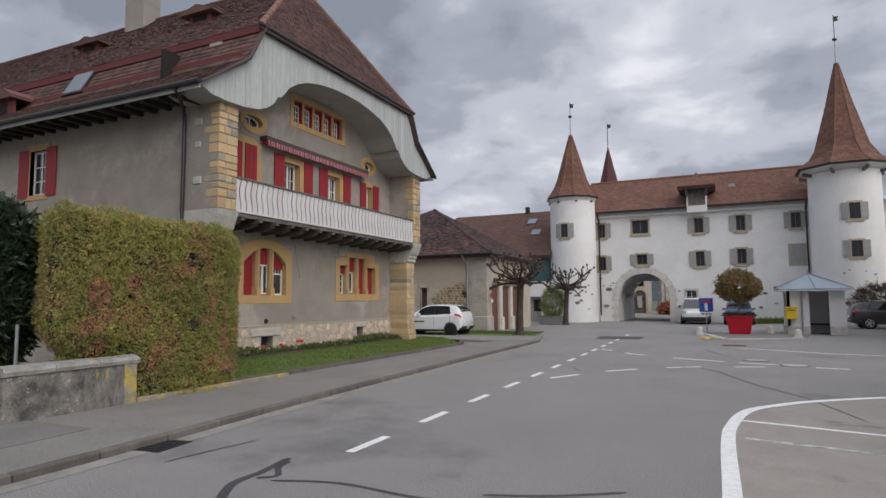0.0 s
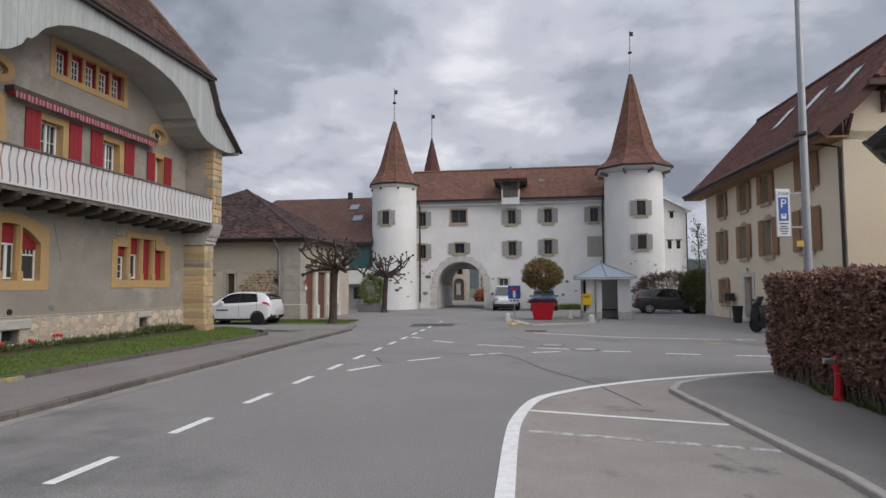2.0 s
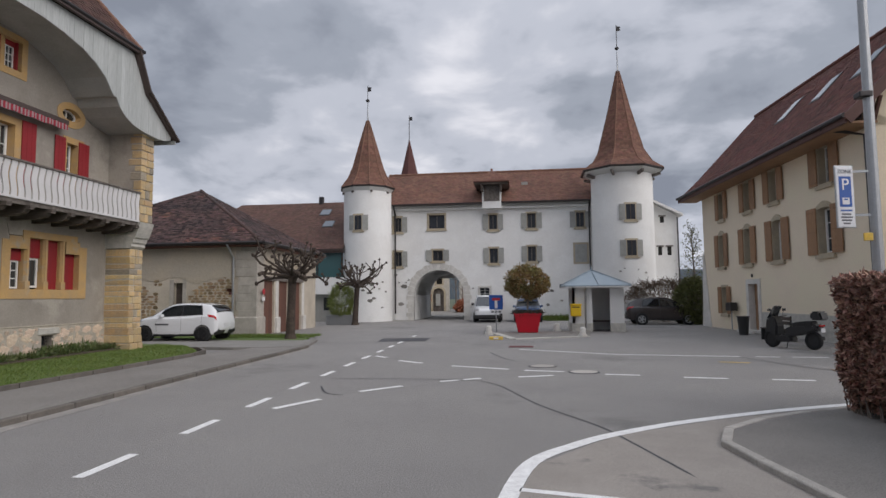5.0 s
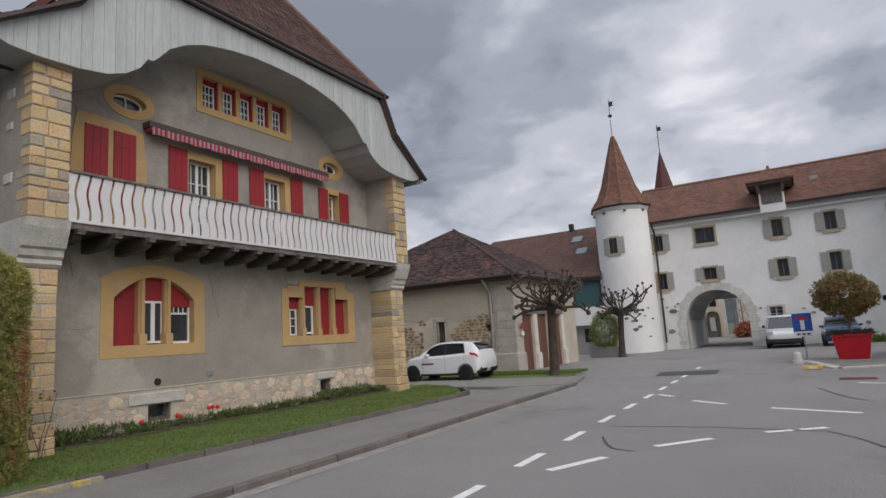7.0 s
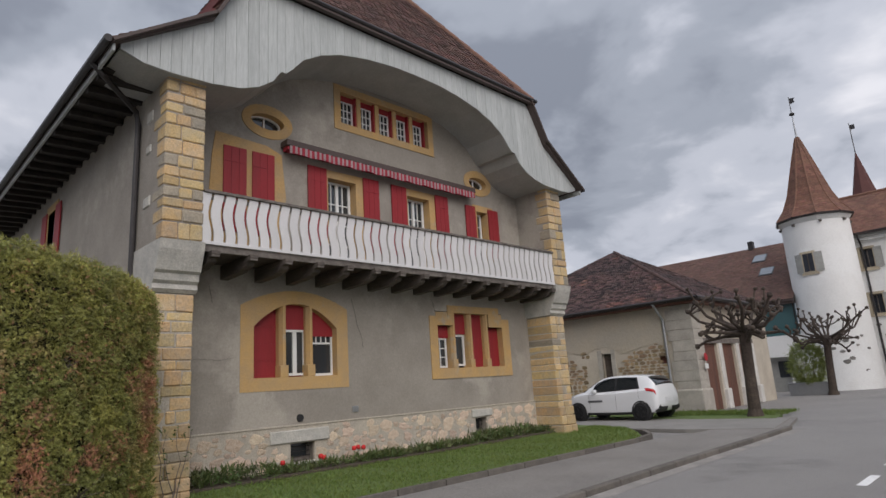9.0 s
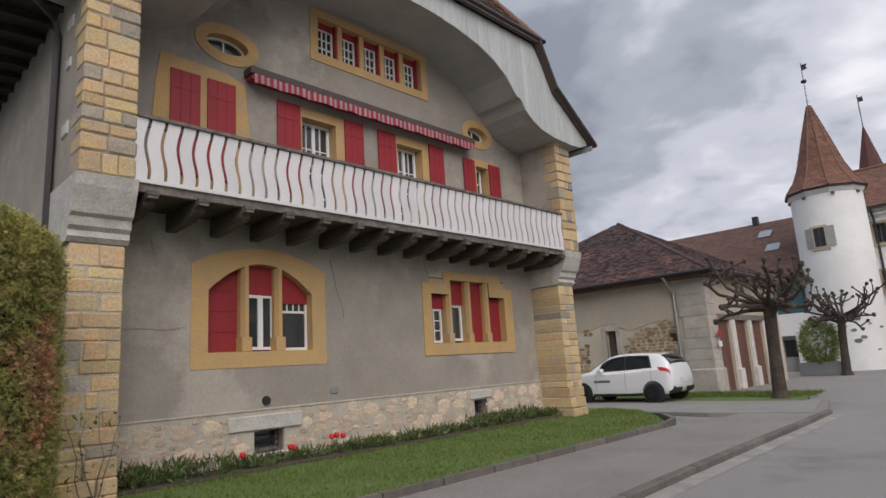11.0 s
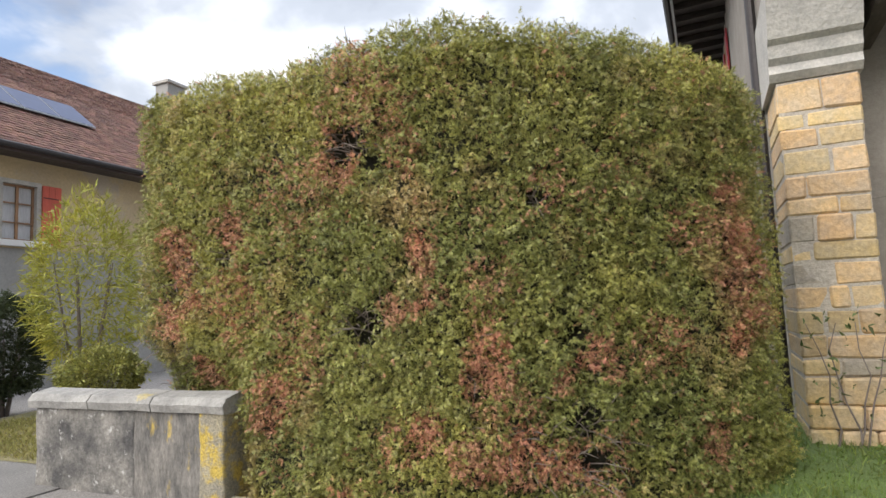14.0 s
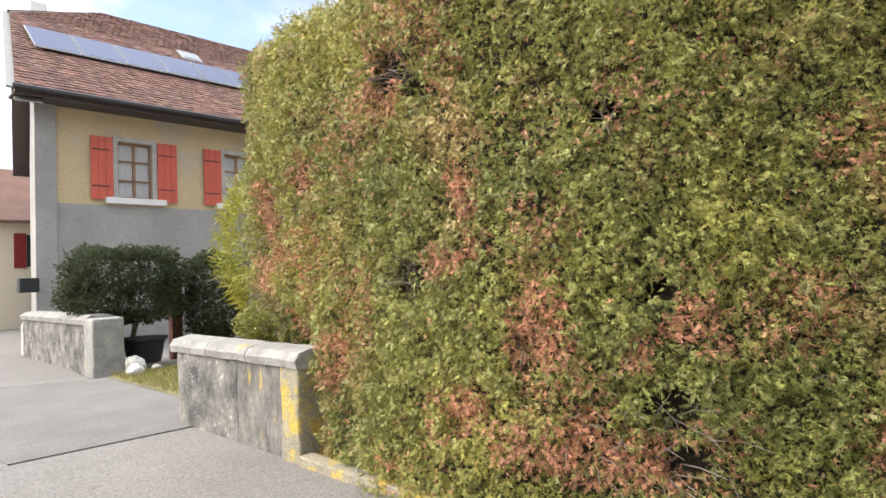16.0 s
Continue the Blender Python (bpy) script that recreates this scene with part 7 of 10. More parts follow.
part("wall", wall_mesh(14.6, -0.1, 3.3, 0.3, [(12.0, 13.6, -0.1, 2.05)], lambda u, v, d: a3(u - 28, v, d)), LIME, ann)
part("garage_recess", boxed(-16.1, -14.3, 44.9, 45.0, -0.1, 2.1), GREYSHUT, ann)
part("garage_window", boxed(-15.2, -14.4, 44.86, 44.9, 0.85, 1.8), GLASS, ann)
part("glazing", boxed(-28, -13.6, 44.5, 44.6, 3.3, 5.2), GLASS_TEAL, ann, "teal glazed upper floor band")
for i in range(8):
    part("glazing_post", boxed(-27 + i * 1.9, -26.94 + i * 1.9, 44.42, 44.5, 3.3, 5.2), METAL, ann)
part("fascia", boxed(-28, -13.5, 44.1, 44.4, 5.15, 5.45), DARKTRIM, ann)
q = [(-28, 44.0, 5.42), (-13.45, 44.0, 5.42), (-13.45, 50.5, 9.95), (-24.5, 50.5, 9.95)]
roof_slab("roof_slope", q, DARKTRIM, ann)
TILE_ANNEX = mat("brown_annex_tile", (0.135, 0.072, 0.055), 0.88, spots=(0.10, 0.058, 0.047), scale=0.9, amount=0.9, fine=9, fine_amount=0.2, bump=0.5, bump_scale=9, random_value=0.18, random_hue=0.01, island=True)
tiles("roof_tiles", *q, 0.26, 0.2, TILE_ANNEX, ann, seed=81)
for x, y, z in ((-16.4, 48.9, 8.85), (-15.6, 47.2, 7.65)):
    sw_ = thing("roof_window")
    sw_.parent = ann
    for nm, e, l, m_ in (("frame", 0, 0.06, METAL), ("pane", 0.06, 0.08, GLASS_SKY)):
        s_ = 0.697
        roof_slab(nm, [(x - 0.45 + e, y - 0.45 + e, z - 0.45 * s_ + l + e), (x + 0.45 - e, y - 0.45 + e, z - 0.45 * s_ + l + e), (x + 0.45 - e, y + 0.45 - e, z + 0.45 * s_ + l - e), (x - 0.45 + e, y + 0.45 - e, z + 0.45 * s_ + l - e)], m_, sw_, 0.05)
part("chimney", boxed(-17.45, -17.1, 50.2, 50.6, 9.6, 10.45, bevel=0.02), METAL, ann)

BARNPLASTER = mat("patched_barn_plaster", (0.56, 0.50, 0.41), 0.93, spots=(0.44, 0.385, 0.31), scale=1.0, amount=0.9, fine=20, fine_amount=0.12, bump=0.4, second=(0.44, 0.35, 0.23), second_scale=0.5, second_cut=0.6)
BARNCEMENT = mat("grey_beige_barn_render", (0.42, 0.375, 0.31), 0.93, spots=(0.48, 0.415, 0.32), scale=0.8, amount=0.9, fine=20, fine_amount=0.1, bump=0.4, second=(0.40, 0.34, 0.24), second_scale=0.45, second_cut=0.58)
BARNQUOIN = mat("weathered_quoin_stone", (0.47, 0.435, 0.38), 0.93, spots=(0.36, 0.33, 0.285), scale=2.2, amount=0.9, fine=25, fine_amount=0.15, bump=0.5, random_value=0.08)
BARNDOOR = mat("brown_barn_door", (0.16, 0.072, 0.048), 0.7, spots=(0.12, 0.055, 0.04), scale=2, amount=0.9, fine=30, bump=0.25, stretch=(1, 1, 0.12), random_value=0.1)
BARNSTONE = mat("barn_rubble_stone", (0.40, 0.28, 0.16), 0.93, spots=(0.24, 0.18, 0.12), scale=5, amount=0.9, fine=30, bump=0.8, random_value=0.35, random_hue=0.012)
barn = thing("barn", (0, 0, 0), label="old barn with hipped tile roof and patched stone walls", category="barn")
BX0, BX1, BY0, BY1 = -25.0, -12.85, 27.8, 36.2
s3 = lambda u, v, d: Vector((u, BY0 - d, v))
e3 = lambda u, v, d: Vector((BX1 + d, u, v))
part("south_wall", wall_mesh(BX1 - BX0, -0.1, 4.3, 0.5, [(-17.0 - BX0, -16.55 - BX0, 0.95, 2.55), (-14.35 - BX0, -14.05 - BX0, 1.95, 2.25)], lambda u, v, d: s3(u + BX0, v, d)), BARNPLASTER, barn, "patchy beige plaster with bare rubble")
part("slit_shutter", boxed(-17.0, -16.55, BY0 + 0.2, BY0 + 0.24, 0.95, 2.55), DARKWOOD, barn)
part("slit_surround", boxed(-17.22, -17.0, BY0 - 0.02, BY0 + 0.05, 0.8, 2.7), BARNQUOIN, barn)
part("slit_surround", boxed(-16.55, -16.36, BY0 - 0.02, BY0 + 0.05, 0.8, 2.7), BARNQUOIN, barn)
part("vent", boxed(-14.35, -14.05, BY0 + 0.1, BY0 + 0.13, 1.95, 2.25), BRICKRED, barn)
doors = [(28.7, 29.95), (30.55, 31.85), (32.45, 33.75)]
part("east_wall", wall_mesh(BY1 - BY0, -0.1, 4.3, 0.5, [(a - BY0, b - BY0, -0.1, 2.65) for a, b in doors], lambda u, v, d: e3(u + BY0, v, d)), BARNPLASTER, barn)
for a, b in doors:
    d = thing("barn_door")
    d.parent = barn
    for i in range(6):
        w_ = (b - a) / 6
        part("board", boxed(BX1 - 0.16, BX1 - 0.11, a + i * w_ + 0.004, a + (i + 1) * w_ - 0.004, 0.0, 2.65), BARNDOOR, d)
for yy in (30.25, 32.15, 34.0):
    part("door_post", boxed(BX1 - 0.1, BX1 + 0.05, yy - 0.16, yy + 0.16, 0.0, 2.66, bevel=0.02), PALESTONE, barn)
    part("post_base", boxed(BX1 - 0.1, BX1 + 0.16, yy - 0.22, yy + 0.22, 0.0, 0.8, bevel=0.05), PALESTONE, barn)
part("door_lintel", boxed(BX1 - 0.05, BX1 + 0.04, 28.5, 34.1, 2.66, 2.86), GREYWOOD, barn)
z = 0.0
rnd = random.Random(61)
for i in range(12):
    h = min(rnd.uniform(0.34, 0.46), 4.21 - z)
    part("quoin", boxed(-13.95 + rnd.uniform(0, 0.35), BX1 + 0.07, BY0 - 0.07, BY0 + 0.75, z + 0.003, z + h - 0.003, bevel=0.012), BARNQUOIN, barn)
    z += h
    if z > 4.15:
        break
part("buttress", boxed(-13.9, BX1 + 0.16, BY0 - 0.2, BY0 + 0.8, 0, 0.9, bevel=0.06), BARNQUOIN, barn)
rnd = random.Random(62)
# bare rubble where the plaster has fallen: coursed rough stones, thick at the middle of each patch
PATCHES = ((-15.2, 1.6, 1.15, 1.05), (-18.7, 1.5, 1.0, 1.0), (-14.5, 2.45, 0.5, 0.35), (-17.9, 2.6, 0.5, 0.2))
z = 0.18
while z < 2.95:
    h = rnd.uniform(0.10, 0.19)
    u = -20.2 + rnd.uniform(0, 0.2)
    while u < -14.05:
        w = rnd.uniform(0.14, 0.40)
        cu, cv = u + w / 2, z + h / 2
        depth = min(math.hypot((cu - a) / r0, (cv - b) / r1) for a, b, r0, r1 in PATCHES) + 0.5 * noise.noise(Vector((cu * 1.4, cv * 1.4, 2.0)))
        if depth < 1.0 and not -17.35 < cu < -16.25 and rnd.random() < 1.25 - 0.5 * depth:
            kk = rnd.randint(6, 8)
            off = rnd.uniform(0, 6)
            pts = [(cu + w * 0.52 * (0.82 + 0.25 * rnd.random()) * math.cos(a), cv + h * 0.54 * (0.8 + 0.3 * rnd.random()) * math.sin(a)) for a in (off + i * math.tau / kk for i in range(kk))]
            bm = bmesh.new()
            prism(bm, pts, s3, -0.05, rnd.uniform(0.004, 0.035))
            part("stone", bm, BARNSTONE, barn)
        u += w + rnd.uniform(0.01, 0.05)
    z += h + 0.012
edge = [(BX0 + 0.05 + i * 0.16, 2.72 + 0.30 * noise.noise(Vector((i * 0.16, 3.0, 0.5))) + 0.12 * noise.noise(Vector((i * 0.9, 7.0, 0.5)))) for i in range(69)]
bm = bmesh.new()
prism(bm, edge + [(edge[-1][0], 4.22), (edge[0][0], 4.22)], s3, -0.02, 0.022)
part("upper_render", bm, BARNCEMENT, barn, "grey-beige upper render with a ragged lower edge")
part("upper_render", boxed(BX1 - 0.02, BX1 + 0.012, BY0 + 0.78, BY1, 2.88, 4.22), BARNCEMENT, barn)
EZ = 4.40
bc = [(BX0 - 0.5, BY0 - 0.5, EZ), (BX1 + 0.5, BY0 - 0.5, EZ), (BX1 + 0.5, BY1 + 0.5, EZ), (BX0 - 0.5, BY1 + 0.5, EZ)]
top = [(-18.05, 32.0, 7.80), (-18.25, 32.0, 7.80)]
part("eaves_board", boxed(BX0 - 0.45, BX1 + 0.45, BY0 - 0.45, BY1 + 0.45, 4.22, 4.36), BARNDOOR, barn)
for q in ([bc[0], bc[1], top[0], top[1]], [bc[1], bc[2], top[0]], [bc[2], bc[3], top[1], top[0]], [bc[3], bc[0], top[1]]):
    roof_slab("roof_slope", q, DARKTRIM, barn)
tiles("roof_tiles", bc[0], bc[1], top[0], top[1], 0.22, 0.19, TILE_BARN, barn, seed=91)
tiles("roof_tiles", bc[1], bc[2], top[0], top[0], 0.22, 0.19, TILE_BARN, barn, seed=92)
ridge_caps(bc[1], top[0], 0.09, 16, TILE_BARN, barn)
for a, b in (((BX0, BY0 - 0.6, EZ - 0.02), (BX1 + 0.6, BY0 - 0.6, EZ - 0.02)), ((BX1 + 0.6, BY0 - 0.6, EZ - 0.02), (BX1 + 0.6, BY1, EZ - 0.02))):
    bm = bmesh.new()
    tube(bm, [a, b], 0.07, 8)
    part("gutter", bm, METAL, barn)
bm = bmesh.new()
tube(bm, [(-14.1, BY0 - 0.55, EZ - 0.05), (-14.0, BY0 - 0.3, 3.95), (-13.97, BY0 - 0.07, 3.7), (-13.97, BY0 - 0.07, 0.1)], 0.05, 8)
part("downpipe", bm, GALV, barn)
sg = thing("no_entry_sign", (0, 0, 0), label="small round red sign on the barn corner", category="sign")
bm = bmesh.new()
bmesh.ops.create_cone(bm, cap_ends=True, segments=20, radius1=0.15, radius2=0.15, depth=0.02, matrix=Matrix.Translation((BX1 + 0.19, 28.25, 2.1)) @ Matrix.Rotation(radians(90), 4, "Y"))
part("disc", bm, SIGNRED, sg)
part("plate", boxed(BX1 + 0.17, BX1 + 0.185, 28.1, 28.4, 1.65, 1.85), WHITE, sg)

# ---- beige house on the other side of the square ----
CREAM = mat("cream_render", (0.80, 0.69, 0.535), 0.92, spots=(0.75, 0.645, 0.50), scale=0.7, amount=0.8, fine=18, fine_amount=0.06, bump=0.2, second=(0.78, 0.69, 0.52), second_scale=0.3, second_cut=0.5)
TILE_RED = mat("red_brown_tile", (0.155, 0.056, 0.043), 0.88, spots=(0.11, 0.045, 0.037), scale=0.9, amount=0.9, fine=14, fine_amount=0.2, bump=0.4, random_value=0.3, random_hue=0.012, island=True)
BROWNTRIM = mat("chestnut_fascia", (0.10, 0.042, 0.032), 0.6, spots=(0.075, 0.035, 0.03), scale=2, fine=20, bump=0.1)
rh = thing("cream_house", (9.75, 35.6, 0), math.degrees(math.atan2(-14.7, 0.85)), label="three-storey cream house with brown shutters and red-brown roof", category="house")
# local: x along the front (towards the viewer), y to the left of the run, so the front looks to -y
rf = lambda u, v, d: Vector((u, -d, v))
RL, RD = 14.9, 7.2
top_w = [(2.75, 6.25, 0.55, 1.3), (5.85, 6.25, 0.62, 1.3), (8.4, 6.28, 0.66, 1.3), (12.25, 6.35, 0.72, 1.35)]
mid_w = [(2.55, 3.98, 0.62, 1.6), (5.65, 3.98, 0.68, 1.6), (8.55, 3.98, 0.78, 1.65), (12.1, 4.0, 0.86, 1.65)]
low_w = [(2.7, 1.45, 0.6, 1.3)]
holes = [(x - w / 2, x + w / 2, z - h / 2, z + h / 2) for x, z, w, h in top_w + mid_w + low_w] + [(5.55, 6.5, -0.1, 2.2)]
part("front_wall", wall_mesh(RL, -0.1, 7.35, 0.4, holes, rf, 0.02), CREAM, rh, "cream rendered front wall")
part("end_wall", boxed(RL - 0.4, RL, 0.4, RD, -0.1, 7.3), CREAM, rh)
bm = bmesh.new()
prism(bm, [(0.0, 7.0), (RD, 7.0), (RD, 7.75), (RD - 0.9, 8.75), (0.9, 8.75), (0.0, 7.75)], lambda u, v, d: Vector((RL + d, u, v)), -0.35, 0.0)
part("gable", bm, CREAM, rh)
part("far_wall", boxed(0, 0.4, 0.4, RD, -0.1, 7.3), CREAM, rh)
part("rear_wall", boxed(0, RL, RD, RD + 0.3, -0.1, 7.3), CREAM, rh)
bm = bmesh.new()
prism(bm, [(-0.55, -0.1), (0.75, -0.1), (0.5, 1.2), (0.05, 4.0), (-0.1, 4.0), (-0.35, 1.0)], rf, -0.2, 0.06)
part("corner_buttress", bm, PALESTONE, rh, "sloping pale stone corner buttress")
part("plinth", boxed(6.6, RL + 0.02, -0.03, 0.0, 0.0, 0.95), CAPSTONE, rh)
for i, (x, z, w, h) in enumerate(top_w):
    stone_window(rh, rf, x, z, w, h, "b", material=TAN, shw=w * 0.72, jamb=JAMB, jw=0.12)
for i, (x, z, w, h) in enumerate(mid_w):
    stone_window(rh, rf, x, z, w, h, "b", material=TAN, arch=0.12, shw=w * 0.72, jamb=JAMB, jw=0.12, sash_w=0.08)
stone_window(rh, rf, 2.7, 1.45, 0.6, 1.3, "b", material=TAN, shw=0.42, jamb=JAMB)
dr = thing("door")
dr.parent = rh
bm = bmesh.new()
ring(bm, [(5.3, 0), (6.75, 0), (6.75, 2.42), (5.3, 2.42)], [(5.55, -0.1), (6.5, -0.1), (6.5, 2.2), (5.55, 2.2)], rf, -0.35, 0.05)
part("surround", bm, PALESTONE, dr)
part("leaf", boxed(5.55, 6.5, 0.24, 0.30, 0.05, 2.2), TAN, dr, "brown wooden door leaf")
for z in (0.5, 1.3):
    part("panel", boxed(5.68, 6.37, 0.22, 0.24, z, z + 0.6, bevel=0.01), TAN, dr)
part("step", boxed(5.2, 6.9, -0.5, 0.0, 0.0, 0.14, bevel=0.02), PALESTONE, dr)
part("number_plate", boxed(5.95, 6.1, -0.065, -0.05, 2.5, 2.65), IRON, rh)
# roof with flared eaves and a half hip towards the viewer
RE, RK, RT = (-0.95, 7.2), (0.2, 8.3), (RD / 2, 11.95)
for sgn in (0, 1):
    f = (lambda yy: yy) if not sgn else (lambda yy: RD - yy)
    a = [(-1.0, f(RE[0]), RE[1]), (RL + 0.45, f(RE[0]), RE[1]), (RL + 0.45, f(RK[0]), RK[1]), (-1.0, f(RK[0]), RK[1])]
    b = [(-1.0, f(RK[0]), RK[1]), (RL + 0.45, f(RK[0]), RK[1]), (RL + 0.45, f(1.0), 9.16), (RL - 1.0, f(RT[0]), RT[1]), (-1.0, f(RT[0]), RT[1])]
    roof_slab("roof_slope", a, BROWNTRIM, rh)
    roof_slab("roof_slope", b, BROWNTRIM, rh)
    if not sgn:
        tiles("roof_tiles", *a, 0.22, 0.18, TILE_RED, rh, seed=101)
        tiles("roof_tiles", b[0], (RL + 0.45, f(RK[0]), RK[1]), (RL - 1.0, f(RT[0]), RT[1]), b[4], 0.22, 0.18, TILE_RED, rh, seed=102)
        tiles("roof_tiles", b[1], b[2], b[3], b[1], 0.22, 0.18, TILE_RED, rh, seed=105)
hipq = [(RL + 0.7, 0.85, 9.05), (RL + 0.7, RD - 0.85, 9.05), (RL - 1.0, RD / 2, 12.0)]
roof_slab("roof_hip", hipq, BROWNTRIM, rh)
tiles("roof_tiles", hipq[0], hipq[1], hipq[2], hipq[2], 0.22, 0.18, TILE_RED, rh, seed=103)
ridge_caps(hipq[0], hipq[2], 0.1, 9, TILE_RED, rh)
ridge_caps((-1, RD / 2, 12.0), (RL - 1.0, RD / 2, 12.0), 0.1, 34, TILE_RED, rh)
part("hip_fascia", boxed(RL + 0.55, RL + 0.72, 0.6, RD - 0.6, 8.78, 9.0), BROWNTRIM, rh)
part("eaves_soffit", boxed(-0.95, RL + 0.4, -0.9, 0.0, 7.0, 7.07), TAN, rh)
part("fascia", boxed(-1.0, RL + 0.45, -1.0, -0.94, 7.0, 7.24), BROWNTRIM, rh)
for (ya, za), (yb, zb) in ((RE, RK), (RK, (1.0, 9.1))):
    bm = bmesh.new()
    beam(bm, (RL + 0.47, ya, za - 0.1), (RL + 0.47, yb, zb - 0.1), 0.34, 0.06, (1, 0, 0))
    part("barge_board", bm, BROWNTRIM, rh)
    bm = bmesh.new()
    beam(bm, (RL + 0.22, ya, za - 0.16), (RL + 0.22, yb, zb - 0.16), 0.45, 0.04, (0, 0, 1))
    part("verge_soffit", bm, BROWNTRIM, rh)
for y, z in ((0.12, 8.0), (1.4, 8.85)):
    bm = bmesh.new()
    beam(bm, (RL + 0.02, y, z - 0.9), (RL + 0.02, y, z - 0.1), 0.12, 0.12, (1, 0, 0))
    beam(bm, (RL + 0.05, y, z - 0.8), (RL + 0.42, y, z - 0.15), 0.1, 0.1)
    part("verge_bracket", bm, BROWNTRIM, rh)
bm = bmesh.new()
tube(bm, [(-1.0, -1.05, 7.24), (RL + 0.5, -1.05, 7.24)], 0.075, 8)
part("gutter", bm, METAL, rh)
bm = bmesh.new()
tube(bm, [(RL - 0.9, -1.0, 7.15), (RL - 0.5, -0.45, 6.95), (RL - 0.12, -0.08, 6.75), (RL - 0.1, -0.08, 0.0)], 0.055, 8)
part("downpipe", bm, METAL, rh)
for x in (6.0, 9.0, 11.8):
    rw = thing("roof_window")
    rw.parent = rh
    for nm, e, l, m_ in (("frame", 0, 0.08, METAL), ("pane", 0.07, 0.10, GLASS_SKY)):
        sl = (RT[1] - RK[1]) / (RT[0] - RK[0])
        y0, y1 = 1.3 + e, 2.3 - e
        roof_slab(nm, [(x + e, y0, 8.3 + (y0 - 0.2) * sl + l), (x + 0.8 - e, y0, 8.3 + (y0 - 0.2) * sl + l), (x + 0.8 - e, y1, 8.3 + (y1 - 0.2) * sl + l), (x + e, y1, 8.3 + (y1 - 0.2) * sl + l)], m_, rw, 0.05)
mb = thing("letter_boxes", (9.75, 31.6, 0), label="grey letter boxes on a post beside the door", category="letter box")
part("box", boxed(-0.15, 0.15, -0.35, 0.0, 0.95, 1.35, bevel=0.01), METAL, mb)
part("box", boxed(-0.15, 0.15, 0.02, 0.37, 0.95, 1.35, bevel=0.01), METAL, mb)
bm = bmesh.new()
tube(bm, [(0, 0, 0), (0, 0, 0.95)], 0.03, 8)
part("post", bm, GALV, mb)

# nearer building corner with a dark verge
nb_ = thing("neighbour_house", (9.1, 16.0, 0), -34, label="cream house corner with a dark wooden verge", category="house")
bm = bmesh.new()
prism(bm, [(1.0, -0.1), (7.0, -0.1), (7.0, 10.6), (1.0, 6.35)], lambda u, v, d: Vector((u, d, v)), 0.55, 3.4)
part("wall", bm, CREAM, nb_)
nr = [(0.0, 0.0, 5.92), (0.0, 3.6, 5.92), (7.0, 3.6, 11.3), (7.0, 0.0, 11.3)]
roof_slab("roof_slope", nr, DARKTRIM, nb_, 0.1)
tiles("roof_tiles", nr[1], nr[0], nr[3], nr[2], 0.22, 0.18, TILE_RED, nb_, seed=109)
bm = bmesh.new()
beam(bm, (0.0, 0.0, 5.76), (7.0, 0.0, 11.14), 0.28, 0.06, (0, 1, 0))
part("barge_board", bm, IRON, nb_)
part("eaves_soffit", boxed(0.05, 1.0, 0.05, 3.5, 5.60, 5.64), IRON, nb_)
bm = bmesh.new()
tube(bm, [(-0.08, -0.05, 5.84), (-0.08, 3.5, 5.84)], 0.07, 8)
part("gutter", bm, METAL, nb_)
bm = bmesh.new()
tube(bm, [(0.25, 0.3, 5.55), (0.35, 0.35, 5.36), (1.0, 0.45, 5.15), (1.15, 0.47, 4.95), (1.2, 0.47, 0)], 0.055, 8)
part("downpipe", bm, METAL, nb_)

# ---- beech hedge, hydrant, lamp post with parking sign ----
BEECH = mat("dry_beech_leaf", (0.20, 0.085, 0.062), 0.5, spots=(0.40, 0.26, 0.20), scale=16, amount=0.9, fine=20, bump=0, random_value=0.72, random_hue=0.02, island=True, leaf=0.2)
bh = thing("beech_hedge", (0, 0, 0), label="clipped beech hedge with dry red-brown leaves", category="hedge")
BXA, BXB, BYA, BYB, BZ = 4.08, 6.6, 1.5, 9.85, 1.95
rnd = random.Random(19)
P, Nn = [], []
for _ in range(42000):
    q = rnd.random()
    if q < 0.50:
        p, d = Vector((BXA, rnd.uniform(BYA, BYB), rnd.uniform(0.12, BZ))), Vector((-1, 0, 0))
    elif q < 0.68:
        p, d = Vector((rnd.uniform(BXA, BXB), BYB, rnd.uniform(0.12, BZ))), Vector((0, 1, 0))
    elif q < 0.76:
        p, d = Vector((rnd.uniform(BXA, BXB), BYA, rnd.uniform(0.12, BZ))), Vector((0, -1, 0))
    else:
        p, d = Vector((rnd.uniform(BXA, BXB), rnd.uniform(BYA, BYB), BZ)), Vector((0, 0, 1))
    p -= Vector((d.x, d.y, 0)) * 0.30 * max(0.0, 1 - p.z / 0.55)
    p += d * (rnd.uniform(-0.16, 0.03) + 0.09 * noise.noise(p * 2.2) + 0.05 * noise.noise(p * 6.0))
    P.append(p)
    Nn.append(d)
leaves("foliage", P, Nn, 0.066, BEECH, bh, 13, 4, 1.1, 0.58)
# plain dark box for the shade behind the beech leaves, no branches modelled
part("branches_core", boxed(BXA + 0.34, BXB - 0.2, BYA + 0.2, BYB - 0.34, 0.1, BZ - 0.16), HEDGE_SHADE, bh)
bm = bmesh.new()
for _ in range(160):
    p = Vector((BXA + 0.1, rnd.uniform(BYA, BYB), 0.06))
    tube(bm, [p, p + Vector((rnd.uniform(-0.1, 0.1), rnd.uniform(-0.15, 0.15), rnd.uniform(0.3, 0.9)))], [0.012, 0.005], 5, False)
o = part("stem_tangle", bm, TWIG, bh)
o["kind"] = "stuff"
n = 1500
